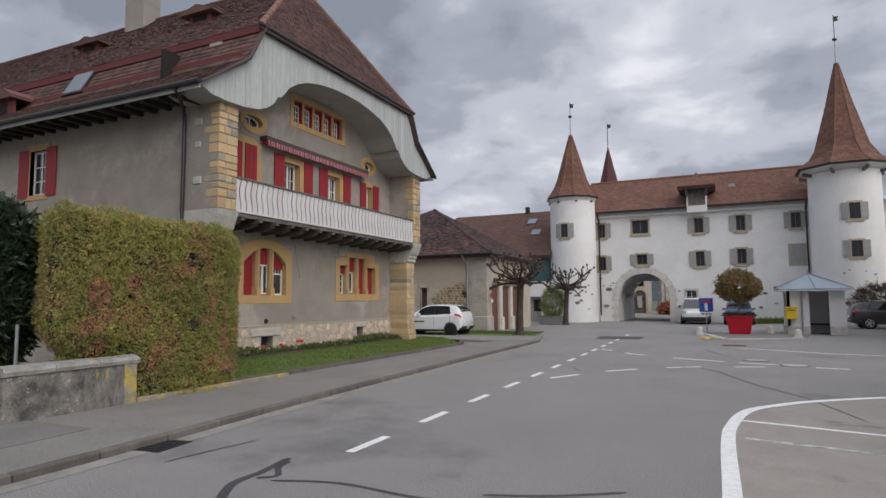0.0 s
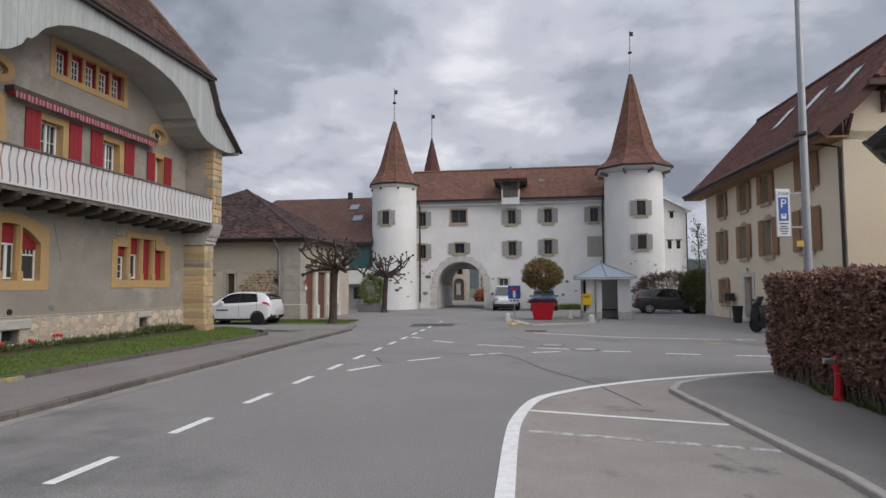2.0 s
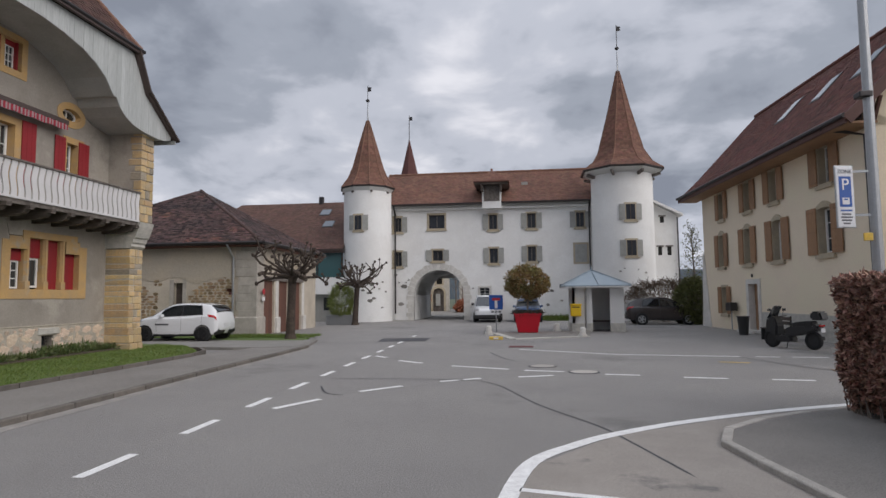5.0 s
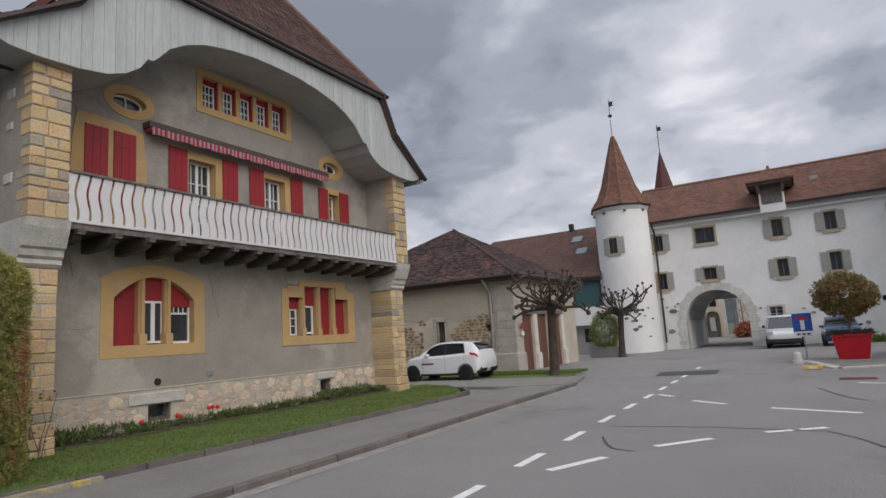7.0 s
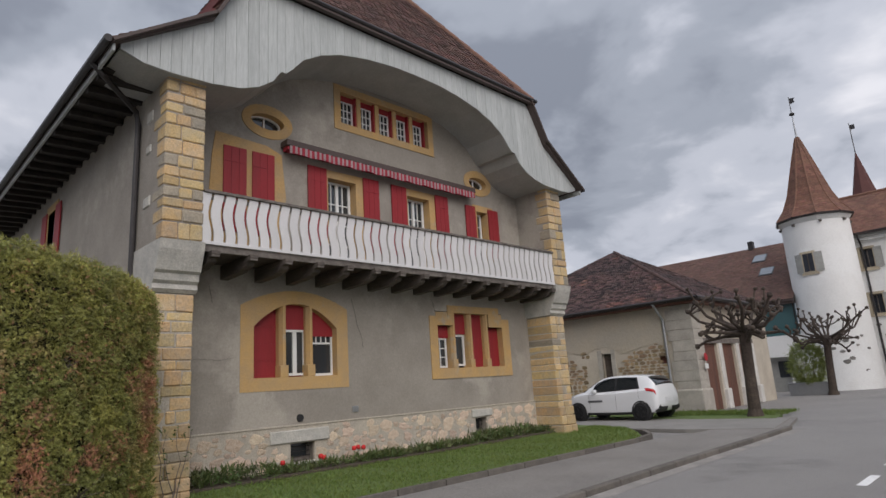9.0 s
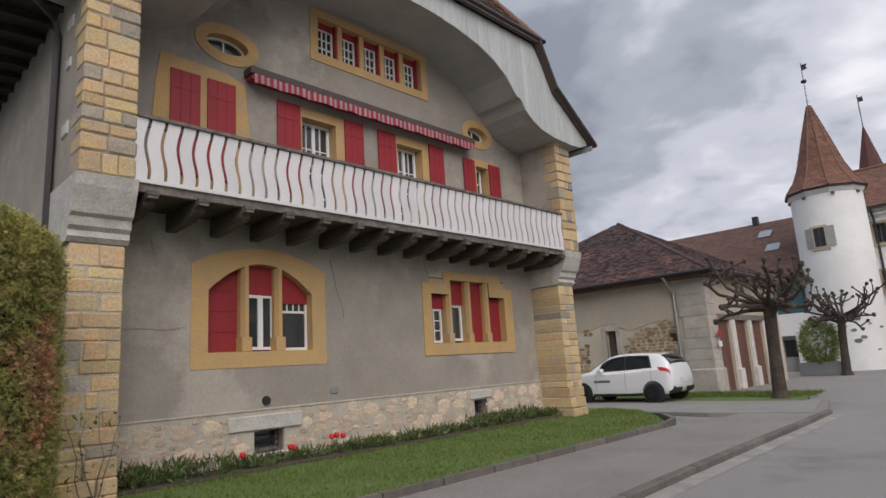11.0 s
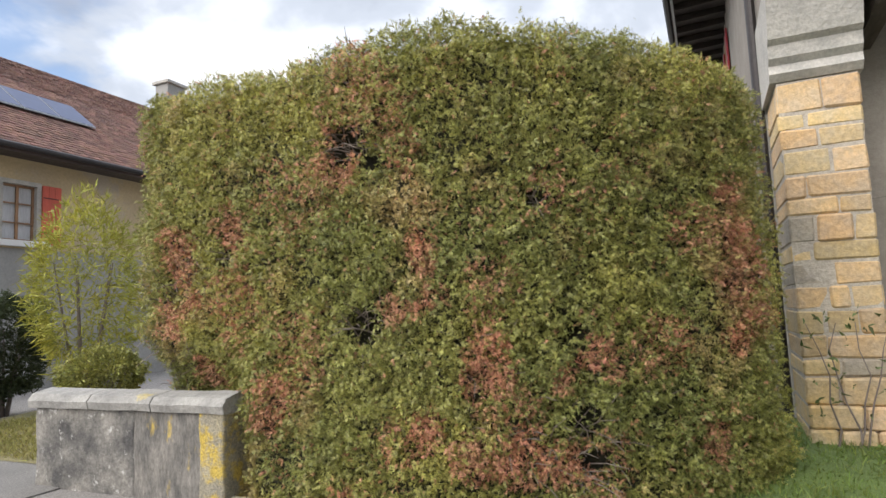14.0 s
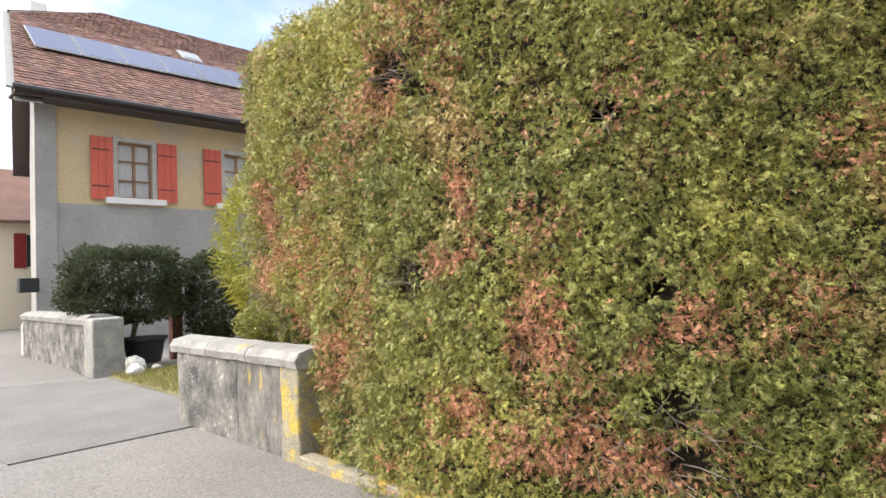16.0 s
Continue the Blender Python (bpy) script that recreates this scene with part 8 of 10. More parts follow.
rng = np.random.default_rng(8)
leaves("verge_grass", np.stack([rng.uniform(4.1, 4.4, n), rng.uniform(1.6, 8.2, n), np.full(n, 0.06)], 1), np.tile((0, 0, 1.0), (n, 1)), 0.13, HERB, None, 15, 3, 0.6, 0.15)
tagged(bpy.data.objects["verge_grass"], "green weeds at the foot of the beech hedge", "plants")
HYDRED = mat("hydrant_red", (0.55, 0.012, 0.02), 0.4, fine=30, bump=0.05)
hy = thing("hydrant", (4.08, 7.05, 0.06), label="slim red fire hydrant with a silver cap", category="hydrant")
bm = bmesh.new()
tube(bm, [(0, 0, 0), (0, 0, 0.05), (0, 0, 0.05), (0, 0, 0.48)], [0.10, 0.10, 0.065, 0.06], 14)
part("pillar", bm, HYDRED, hy)
bm = bmesh.new()
tube(bm, [(0, 0, 0.46), (0, 0, 0.50), (0, 0, 0.62), (0, 0, 0.66)], [0.075, 0.09, 0.085, 0.03], 14)
part("head", bm, HYDRED, hy)
bm = bmesh.new()
tube(bm, [(-0.06, 0, 0.57), (-0.20, 0, 0.58)], [0.05, 0.045], 12)
part("outlet_cap", bm, GALV, hy)

lp = thing("lamp_post", (5.25, 11.0, 0.0), label="tall galvanised post carrying a parking zone sign", category="post")
bm = bmesh.new()
tube(bm, [(0.08, 0, 0), (0.08, 0, 1.2), (0.09, 0, 4.5), (0.10, 0, 8.9)], [0.10, 0.088, 0.078, 0.062], 14)
part("pole", bm, GALV, lp)
for z in (3.0, 3.72):
    part("bracket", boxed(-0.42, 0.0, -0.04, -0.02, z - 0.02, z + 0.02), GALV, lp)
part("yellow_marker", boxed(-0.17, -0.03, -0.12, -0.09, 2.57, 2.70, bevel=0.01), LINE_YELLOW, lp)
part("clamp", boxed(-0.09, 0.12, -0.11, 0.10, 4.95, 5.05, bevel=0.02), METAL, lp)
SIGNBLUE = mat("sign_blue", (0.012, 0.085, 0.36), 0.4, bump=0)
SIGNWHITE = mat("sign_white", (0.72, 0.73, 0.75), 0.4, bump=0)
SIGNGREY = mat("sign_text_grey", (0.12, 0.12, 0.13), 0.6, bump=0)


def lettering(name, body, size, at, turn, material, parent, extrude=0.002):
    cu = bpy.data.curves.new(name, "FONT")
    cu.body, cu.size, cu.extrude, cu.align_x, cu.align_y = body, size, extrude, "CENTER", "CENTER"
    cu.materials.append(material)
    tmp = new(name, cu)
    me = bpy.data.meshes.new_from_object(tmp.evaluated_get(bpy.context.evaluated_depsgraph_get()))
    bpy.data.objects.remove(tmp)
    o = new(name, me)
    o.parent = parent
    o.matrix_basis = pose(*at, 90, 0, turn)
    if not me.materials[:]:
        me.materials.append(material)
    return o


ps = thing("parking_sign", (4.85, 10.9, 3.30), 12, label="white and blue parking zone sign", category="sign")
part("panel", boxed(-0.15, 0.15, 0.0, 0.02, -0.50, 0.50, bevel=0.008), SIGNWHITE, ps)
part("rim", boxed(-0.165, 0.165, 0.012, 0.03, -0.515, 0.515, bevel=0.008), GALV, ps)
part("blue_field", boxed(-0.105, 0.105, -0.004, 0.0, -0.17, 0.33), SIGNBLUE, ps)
lettering("letter", "P", 0.27, (0, -0.006, 0.19), 0, SIGNWHITE, ps)
lettering("word", "ZONE", 0.09, (0, -0.003, 0.41), 0, SIGNGREY, ps)
part("disc_symbol", boxed(-0.06, 0.06, -0.007, -0.004, -0.13, -0.02), SIGNWHITE, ps)
part("disc_window", boxed(-0.03, 0.03, -0.009, -0.007, -0.06, -0.035), SIGNBLUE, ps)
for i, (z, w) in enumerate(((-0.23, 0.2), (-0.29, 0.16), (-0.34, 0.2), (-0.39, 0.18), (-0.44, 0.12))):
    part("text_bar", boxed(-w / 2, w / 2, -0.003, 0.0, z - 0.013, z + 0.013), SIGNGREY if i else SIGNBLUE, ps)

# ---- the island with planter, sign and shelter ----
tagged(part("traffic_island", sheet([(-1.75, 29.6), (-0.75, 25.3), (2.4, 26.9), (2.9, 30.3), (1.5, 31.4)], 0.035, 0.04), ASPHALT_OLD), "low asphalt traffic island", "traffic island", kind="structure")
for a, b in (((-1.75, 29.6), (-0.75, 25.3)), ((-0.75, 25.3), (2.4, 26.9))):
    for i in range(4):
        p, q = [(a[0] + (b[0] - a[0]) * f, a[1] + (b[1] - a[1]) * f) for f in ((i + 0.02) / 4, (i + 0.98) / 4)]
        bm = bmesh.new()
        beam(bm, (*p, 0.012), (*q, 0.012), 0.34, 0.06)
        tagged(part("island_kerb", bm, CAPSTONE), "pale stone kerb of the island", "kerb", kind="structure")
POTRED = mat("red_planter", (0.55, 0.008, 0.025), 0.4, spots=(0.48, 0.008, 0.02), scale=2, fine=20, fine_amount=0.04, bump=0.03)
pl = thing("planter", (-0.12, 29.8, 0.03), label="large square tapering red planter", category="planter")
bm = bmesh.new()
bo = [(sx * 0.46, sy * 0.46, 0.0) for sx, sy in ((-1, -1), (1, -1), (1, 1), (-1, 1))]
to = [(sx * 0.62, sy * 0.62, 0.88) for sx, sy in ((-1, -1), (1, -1), (1, 1), (-1, 1))]
vb_, vt_ = [bm.verts.new(p) for p in bo], [bm.verts.new(p) for p in to]
bm.faces.new(vb_[::-1])
bm.faces.new(vt_)
for i in range(4):
    bm.faces.new((vb_[i], vb_[(i + 1) % 4], vt_[(i + 1) % 4], vt_[i]))
bmesh.ops.bevel(bm, geom=bm.edges[:], offset=0.03, segments=2, affect="EDGES")
part("tub", bm, POTRED, pl)
bm = bmesh.new()
ring(bm, [(-0.65, -0.65), (0.65, -0.65), (0.65, 0.65), (-0.65, 0.65)], [(-0.55, -0.55), (0.55, -0.55), (0.55, 0.55), (-0.55, 0.55)], lambda u, v, d: Vector((u, v, d)), 0.84, 0.93)
part("rim", bm, POTRED, pl)
part("soil", boxed(-0.56, 0.56, -0.56, 0.56, 0.85, 0.92), EARTH, pl)
HEATH = mat("dark_heather", (0.055, 0.045, 0.035), 0.8, bump=0, random_value=0.5, island=True)
rnd = random.Random(3)
hp = [Vector((rnd.uniform(-0.68, 0.68), rnd.uniform(-0.68, 0.68), 0.93)) for _ in range(900)]
tr = thing("planter_tree", (-0.12, 29.8, 0.95), label="small clipped round tree with bronze leaves in the planter", category="tree")
leaves("underplanting", [p - Vector((0, 0, 0.95)) for p in hp], [Vector((0, 0, 1))] * 900, 0.16, HEATH, tr, 5, 3, 0.8, 0.2)
BRONZE = mat("bronze_green_leaf", (0.33, 0.19, 0.085), 0.6, spots=(0.21, 0.20, 0.075), scale=1.6, amount=1.0, bump=0, random_value=0.45, random_hue=0.03, island=True, leaf=0.3)
bm = bmesh.new()
tube(bm, [(0, 0, -0.1), (0.02, 0, 0.5), (0, 0.02, 1.2)], [0.05, 0.045, 0.035], 8)
part("trunk", bm, TWIG, tr)
for i in range(9):
    a = i * 2.4
    bm = bmesh.new()
    tube(bm, [(0, 0, 0.5 + 0.05 * i), (0.3 * math.cos(a), 0.3 * math.sin(a), 0.95 + 0.06 * i), (0.62 * math.cos(a), 0.62 * math.sin(a), 1.15 + 0.08 * i)], [0.022, 0.015, 0.006], 6)
    part("limb", bm, TWIG, tr)
P, Nn = [], []
while len(P) < 4200:
    d = Vector((rnd.gauss(0, 1), rnd.gauss(0, 1), rnd.gauss(0, 1))).normalized()
    r = (0.45 + 0.55 * rnd.random() ** 0.5) * (1 + 0.20 * noise.noise(d * 2.5))
    p = Vector((d.x * 1.05 * r, d.y * 1.05 * r, 1.45 + d.z * 0.84 * r))
    if noise.noise(p * 3.3) > 0.36:
        continue
    P.append(p)
    Nn.append(d)
leaves("crown", P, Nn, 0.095, BRONZE, tr, 23, 3, 0.9, 0.5)

ds = thing("dead_end_sign", (-1.62, 30.0, 0.0), label="blue dead-end road sign with a white plate", category="sign")
bm = bmesh.new()
tube(bm, [(0, 0.03, 0), (0, 0.03, 1.8)], 0.03, 8)
part("post", bm, GALV, ds)
part("panel", boxed(-0.33, 0.33, 0.0, 0.02, 1.12, 1.82, bevel=0.012), SIGNBLUE, ds)
part("white_bar", boxed(-0.07, 0.07, -0.006, 0.0, 1.18, 1.58), SIGNWHITE, ds)
part("red_bar", boxed(-0.2, 0.2, -0.008, 0.0, 1.55, 1.68), SIGNRED, ds)
part("lower_plate", boxed(-0.3, 0.3, 0.0, 0.02, 0.92, 1.10, bevel=0.008), SIGNWHITE, ds)
for x in (-0.17, 0.0, 0.17):
    part("text_bar", boxed(x - 0.06, x + 0.06, -0.004, 0.0, 0.97, 1.05), SIGNGREY, ds)
for x, y in ((-1.9, 28.4), (1.3, 30.6), (2.15, 26.8)):
    bo_ = thing("stone_bollard", (x, y, 0.0), label="short weathered stone bollard", category="bollard", group="bollards")
    bm = bmesh.new()
    tube(bm, [(0, 0, 0), (0, 0, 0.12), (0, 0, 0.12), (0, 0, 0.36), (0, 0, 0.42)], [0.2, 0.19, 0.14, 0.13, 0.07], 10)
    part("shaft", bm, PALESTONE, bo_)
yb_ = thing("yellow_kerb_marker", (-1.45, 25.3, 0.0), label="yellow reflector block on the road", category="kerb marker")
part("block", boxed(-0.28, 0.28, -0.12, 0.12, 0.0, 0.12, bevel=0.02), LINE_YELLOW, yb_)
part("stripe", boxed(-0.1, 0.1, -0.125, 0.125, 0.03, 0.09), LINE, yb_)

sh = thing("shelter", (0, 0, 0), label="small white bus shelter with blue-grey metal roof", category="shelter")
SHEL = mat("shelter_render", (0.66, 0.66, 0.65), 0.85, spots=(0.58, 0.58, 0.57), scale=1.5, fine=20, fine_amount=0.05, bump=0.15)
ZINC = mat("blue_grey_sheet_metal", (0.30, 0.36, 0.40), 0.45, metal=0.4, spots=(0.25, 0.30, 0.34), scale=2, fine=20, fine_amount=0.05, bump=0.05)
SX0, SX1, SY0, SY1 = 2.05, 4.48, 30.4, 32.7
part("front_wall", wall_mesh(SX1 - SX0, 0.0, 2.2, 0.14, [(2.99 - SX0, 3.82 - SX0, 0.0, 2.1)], lambda u, v, d: Vector((SX0 + u, SY0 - d, v))), SHEL, sh)
part("side_wall", wall_mesh(SY1 - SY0, 0.0, 2.2, 0.12, [(0.35, 1.9, 1.0, 2.0)], lambda u, v, d: Vector((SX0 - d, SY1 - u, v))), SHEL, sh)
part("side_wall", boxed(SX1 - 0.12, SX1, SY0 + 0.14, SY1, 0, 2.2), SHEL, sh)
part("back_wall", boxed(SX0 + 0.12, SX1 - 0.12, SY1 - 0.12, SY1, 0, 2.2), SHEL, sh)
part("bench", boxed(3.2, 4.2, SY1 - 0.55, SY1 - 0.14, 0.42, 0.48, bevel=0.01), DARKWOOD, sh)
for a, b in ((SX0 - 0.04, 2.99), (3.82, SX1 + 0.04)):
    part("plinth", boxed(a, b, SY0 - 0.05, SY0, 0, 0.42, bevel=0.01), CAPSTONE, sh)
part("side_plinth", boxed(SX0 - 0.05, SX0, SY0, SY1, 0, 0.42, bevel=0.01), CAPSTONE, sh)
ap = (3.1, 31.5, 3.02)
ev = [(SX0 - 0.38, SY0 - 0.35), (3.25, SY0 - 0.45), (SX1 + 0.3, SY0 - 0.35), (SX1 + 0.4, 31.5), (SX1 + 0.3, SY1 + 0.35), (3.25, SY1 + 0.45), (SX0 - 0.38, SY1 + 0.35), (SX0 - 0.48, 31.5)]
for i in range(8):
    a, b = ev[i], ev[(i + 1) % 8]
    roof_slab("roof_panel", [(*a, 2.24), (*b, 2.24), ap], ZINC, sh, 0.05)
    bm = bmesh.new()
    tube(bm, [(*a, 2.27), (ap[0], ap[1], ap[2] + 0.03)], 0.02, 6)
    part("seam", bm, ZINC, sh)
bm = bmesh.new()
prism(bm, ev, lambda u, v, d: Vector((u, v, d)), 2.14, 2.185)
part("soffit", bm, SHEL, sh)
bm = bmesh.new()
tube(bm, [(*ap[:2], 2.98), (*ap[:2], 3.25)], [0.05, 0.01], 8)
part("finial", bm, ZINC, sh)
for x, y in ((2.68, SY0 - 0.06),):
    bm = bmesh.new()
    tube(bm, [(x, y - 0.15, 2.15), (x, y, 2.0), (x, y, 0.2)], 0.04, 8)
    part("downpipe", bm, GALV, sh)
YEL = mat("post_yellow", (0.80, 0.52, 0.01), 0.4, fine=20, fine_amount=0.03, bump=0.02)
yb = thing("letter_box", (2.2, 30.28, 0.0), label="yellow post box on the shelter wall", category="post box")
part("body", boxed(-0.26, 0.24, -0.15, 0.12, 0.76, 1.32, bevel=0.03), YEL, yb)
part("hood", boxed(-0.28, 0.26, -0.18, 0.12, 1.28, 1.36, bevel=0.02), YEL, yb)
part("slot", boxed(-0.18, 0.16, -0.155, -0.149, 1.18, 1.22), IRON, yb)

# ---- vehicles ----
RUBBER = mat("tyre_rubber", (0.018, 0.018, 0.019), 0.85, fine=30, bump=0.1)
RIMDARK = mat("black_rim", (0.03, 0.03, 0.032), 0.4, metal=0.4, bump=0)
RIMLIGHT = mat("alloy_rim", (0.5, 0.51, 0.52), 0.35, metal=0.7, bump=0)
CARGLASS = glass_mat("car_glass", (0.015, 0.018, 0.02), 0.02)
LAMPRED = mat("tail_lamp_red", (0.45, 0.012, 0.015), 0.2, bump=0)
LAMPCLEAR = glass_mat("headlamp_glass", (0.5, 0.5, 0.52), 0.05)
PLASTIC = mat("black_plastic", (0.025, 0.025, 0.026), 0.6, bump=0.05)


def paint(name, c, rough=0.25):
    m = mat(name, c, rough, spots=tuple(x * 0.96 for x in c), scale=2, fine=10, fine_amount=0.01, bump=0)
    m.node_tree.nodes["Principled BSDF"].inputs["Coat Weight"].default_value = 0.6
    return m


def wheels(c, W, wheel_r, axles, rim_mat):
    """Four wheels with tyre, rim and spokes, and the dark arches round them."""
    for ax in axles:
        for s in (1, -1):
            w_ = thing("wheel", (ax, s * (W / 2 - 0.085), wheel_r))
            w_.parent = c
            rot = Matrix.Rotation(radians(90), 4, "X")
            bm = bmesh.new()
            prof = [(wheel_r * 0.62, -0.09), (wheel_r * 0.93, -0.10), (wheel_r, -0.06), (wheel_r, 0.06), (wheel_r * 0.93, 0.10), (wheel_r * 0.62, 0.09)]
            k = 28
            vs = [[bm.verts.new((r * math.cos(t), y, r * math.sin(t))) for r, y in prof] for t in (i * math.tau / k for i in range(k))]
            for i in range(k):
                for j in range(len(prof) - 1):
                    bm.faces.new((vs[i][j], vs[i][j + 1], vs[(i + 1) % k][j + 1], vs[(i + 1) % k][j]))
            part("tyre", bm, RUBBER, w_, smooth=True)
            bm = bmesh.new()
            bmesh.ops.create_cone(bm, cap_ends=True, segments=24, radius1=wheel_r * 0.63, radius2=wheel_r * 0.63, depth=0.19, matrix=rot)
            part("rim", bm, PLASTIC, w_)
            for q in range(5):
                t = q * math.tau / 5
                bm = bmesh.new()
                beam(bm, (0, s * 0.102, 0), (wheel_r * 0.6 * math.cos(t), s * 0.106, wheel_r * 0.6 * math.sin(t)), 0.07, 0.025, (0, 1, 0))
                part("spoke", bm, rim_mat, w_)
            bm = bmesh.new()
            arc = [i * math.tau / 28 for i in range(28)]
            ring(bm, [(wheel_r * 0.66 * math.cos(t), wheel_r * 0.66 * math.sin(t)) for t in arc], [(wheel_r * 0.57 * math.cos(t), wheel_r * 0.57 * math.sin(t)) for t in arc], lambda u, v, d: Vector((u, s * d, v)), 0.09, 0.112)
            part("rim_edge", bm, rim_mat, w_)
            bm = bmesh.new()
            ring(bm, [(ax + wheel_r * 1.13 * math.cos(t), wheel_r * 1.02 + wheel_r * 1.13 * math.sin(t)) for t in arc], [(ax + wheel_r * 1.01 * math.cos(t), wheel_r * 1.02 + wheel_r * 1.01 * math.sin(t)) for t in arc], lambda u, v, d: Vector((u, s * d, v)), W / 2 - 0.06, W / 2 + 0.004)
            part("wheel_arch", bm, PLASTIC, c)


def vehicle(name, at, turn, label, body_mat, rim_mat, L, W, H, stations, base, wheel_r, axles, mark=False, kind_van=False):
    """stations: (x, low, shoulder, half width) along the body; base: foot and top lines of the cabin. Forward is +x."""
    c = thing(name, at, turn, label=label, category="van" if kind_van else "car")
    bm = bmesh.new()
    rows = []
    for x, lo, shd, hw in stations:
        sec = [(0.0, lo), (hw * 0.80, lo), (hw * 0.97, lo + 0.10), (hw, (lo + shd) / 2), (hw * 0.985, shd - 0.10), (hw * 0.91, shd), (hw * 0.6, shd + 0.035), (0.0, shd + 0.05)]
        full = [(-y, z) for y, z in sec[::-1]][:-1] + sec[1:-1]
        rows.append([bm.verts.new((x, y, z)) for y, z in full])
    for a, b in zip(rows, rows[1:]):
        for i in range(len(a)):
            j = (i + 1) % len(a)
            bm.faces.new((a[i], a[j], b[j], b[i]))
    bm.faces.new(rows[0])
    bm.faces.new(rows[-1][::-1])
    bmesh.ops.recalc_face_normals(bm, faces=bm.faces[:])
    b_ = part("body", bm, body_mat, c, smooth=True)
    md = b_.modifiers.new("round", "SUBSURF")
    md.levels = md.render_levels = 2
    # cabin: roof and pillars
    bm = bmesh.new()
    base_l, top_l = base
    n = len(top_l)
    lo_r = [[(x, s * hw, z) for x, z, hw in base_l] for s in (1, -1)]
    hi_r = [[(x, s * hw, z) for x, z, hw in top_l] for s in (1, -1)]
    for s in (0, 1):
        for i in range(n - 1):
            q = [lo_r[s][i], lo_r[s][i + 1], hi_r[s][i + 1], hi_r[s][i]]
            bm.faces.new([bm.verts.new(p) for p in q])
    for i in range(n - 1):
        bm.faces.new([bm.verts.new(p) for p in (hi_r[0][i], hi_r[0][i + 1], hi_r[1][i + 1], hi_r[1][i])])
    for i in (0, n - 1):
        bm.faces.new([bm.verts.new(p) for p in (lo_r[0][i], hi_r[0][i], hi_r[1][i], lo_r[1][i])])
    bmesh.ops.remove_doubles(bm, verts=bm.verts[:], dist=0.001)
    bmesh.ops.recalc_face_normals(bm, faces=bm.faces[:])
    bmesh.ops.bevel(bm, geom=bm.edges[:], offset=0.035, segments=2, affect="EDGES")
    part("cabin", bm, body_mat, c, smooth=True)

    def pane(nm, quad, inset, lift, m_=CARGLASS):
        q = [Vector(p) for p in quad]
        ctr = sum(q, Vector()) / 4
        nn = (q[1] - q[0]).cross(q[3] - q[0]).normalized()
        if nn.dot(ctr - Vector((0, 0, 0.9))) < 0:
            nn = -nn
        bm = bmesh.new()
        r = []
        for k in range(4):
            a, b, d = q[k], q[(k + 1) % 4], q[k - 1]
            r.append(a + (b - a).normalized() * inset + (d - a).normalized() * inset)
        f = [bm.verts.new(p + nn * lift) for p in r] + [bm.verts.new(p - nn * 0.01) for p in r]
        for fc in ((0, 1, 2, 3), (0, 4, 5, 1), (1, 5, 6, 2), (2, 6, 7, 3), (3, 7, 4, 0)):
            bm.faces.new([f[i] for i in fc])
        bmesh.ops.recalc_face_normals(bm, faces=bm.faces[:])
        part(nm, bm, m_, c)

    for s in (0, 1):
        for i in range(n - 1):
            if (kind_van and i < n - 2) or i == 0:
                continue
            pane("side_window", [lo_r[s][i], lo_r[s][i + 1], hi_r[s][i + 1], hi_r[s][i]], 0.022, 0.006)
    pane("windscreen", [lo_r[0][n - 1], lo_r[1][n - 1], hi_r[1][n - 1], hi_r[0][n - 1]], 0.06, 0.008)
    pane("rear_window", [lo_r[0][0], lo_r[1][0], hi_r[1][0], hi_r[0][0]], 0.09, 0.008)
    wheels(c, W, wheel_r, axles, rim_mat)
    xr, xf = stations[0][0], stations[-1][0]
    for s in (1, -1):
        part("tail_lamp", boxed(xr - 0.01 + 0.02, xr + 0.28, *sorted((s * (W / 2 - 0.03), s * (W / 2 - 0.30))), H * 0.56, H * 0.655, bevel=0.03), LAMPRED, c)
        part("head_lamp", boxed(xf - 0.30, xf - 0.02, *sorted((s * (W / 2 - 0.10), s * (W / 2 - 0.42))), H * 0.42, H * 0.52, bevel=0.03), LAMPCLEAR, c)
        part("mirror", boxed(base_l[-1][0] - 0.55, base_l[-1][0] - 0.40, *sorted((s * (W / 2 + 0.0), s * (W / 2 + 0.17))), H * 0.62, H * 0.71, bevel=0.03), body_mat if not kind_van else PLASTIC, c)
        for k, xh in enumerate((0.25, -0.75)):
            part("door_handle", boxed(xh - 0.09, xh + 0.09, *sorted((s * (W / 2 - 0.02), s * (W / 2 + 0.015))), H * 0.54, H * 0.56, bevel=0.006), body_mat, c)
    part("number_plate", boxed(xr - 0.015, xr + 0.02, -0.25, 0.25, H * 0.36, H * 0.44), SIGNWHITE, c)
    part("number_plate", boxed(xf - 0.02, xf + 0.015, -0.25, 0.25, H * 0.24, H * 0.31), SIGNWHITE, c)
    part("rear_bumper", boxed(xr - 0.02, xr + 0.25, -W / 2 + 0.12, W / 2 - 0.12, 0.20, 0.34, bevel=0.05), PLASTIC, c)
    part("front_grille", boxed(xf - 0.15, xf + 0.008, -W / 2 + 0.25, W / 2 - 0.25, 0.30, 0.46, bevel=0.04), PLASTIC, c)
    part("sill_trim", boxed(axles[0] + 0.3, axles[1] - 0.3, -W / 2 + 0.03, W / 2 - 0.03, 0.17, 0.26, bevel=0.03), PLASTIC, c)
    return c


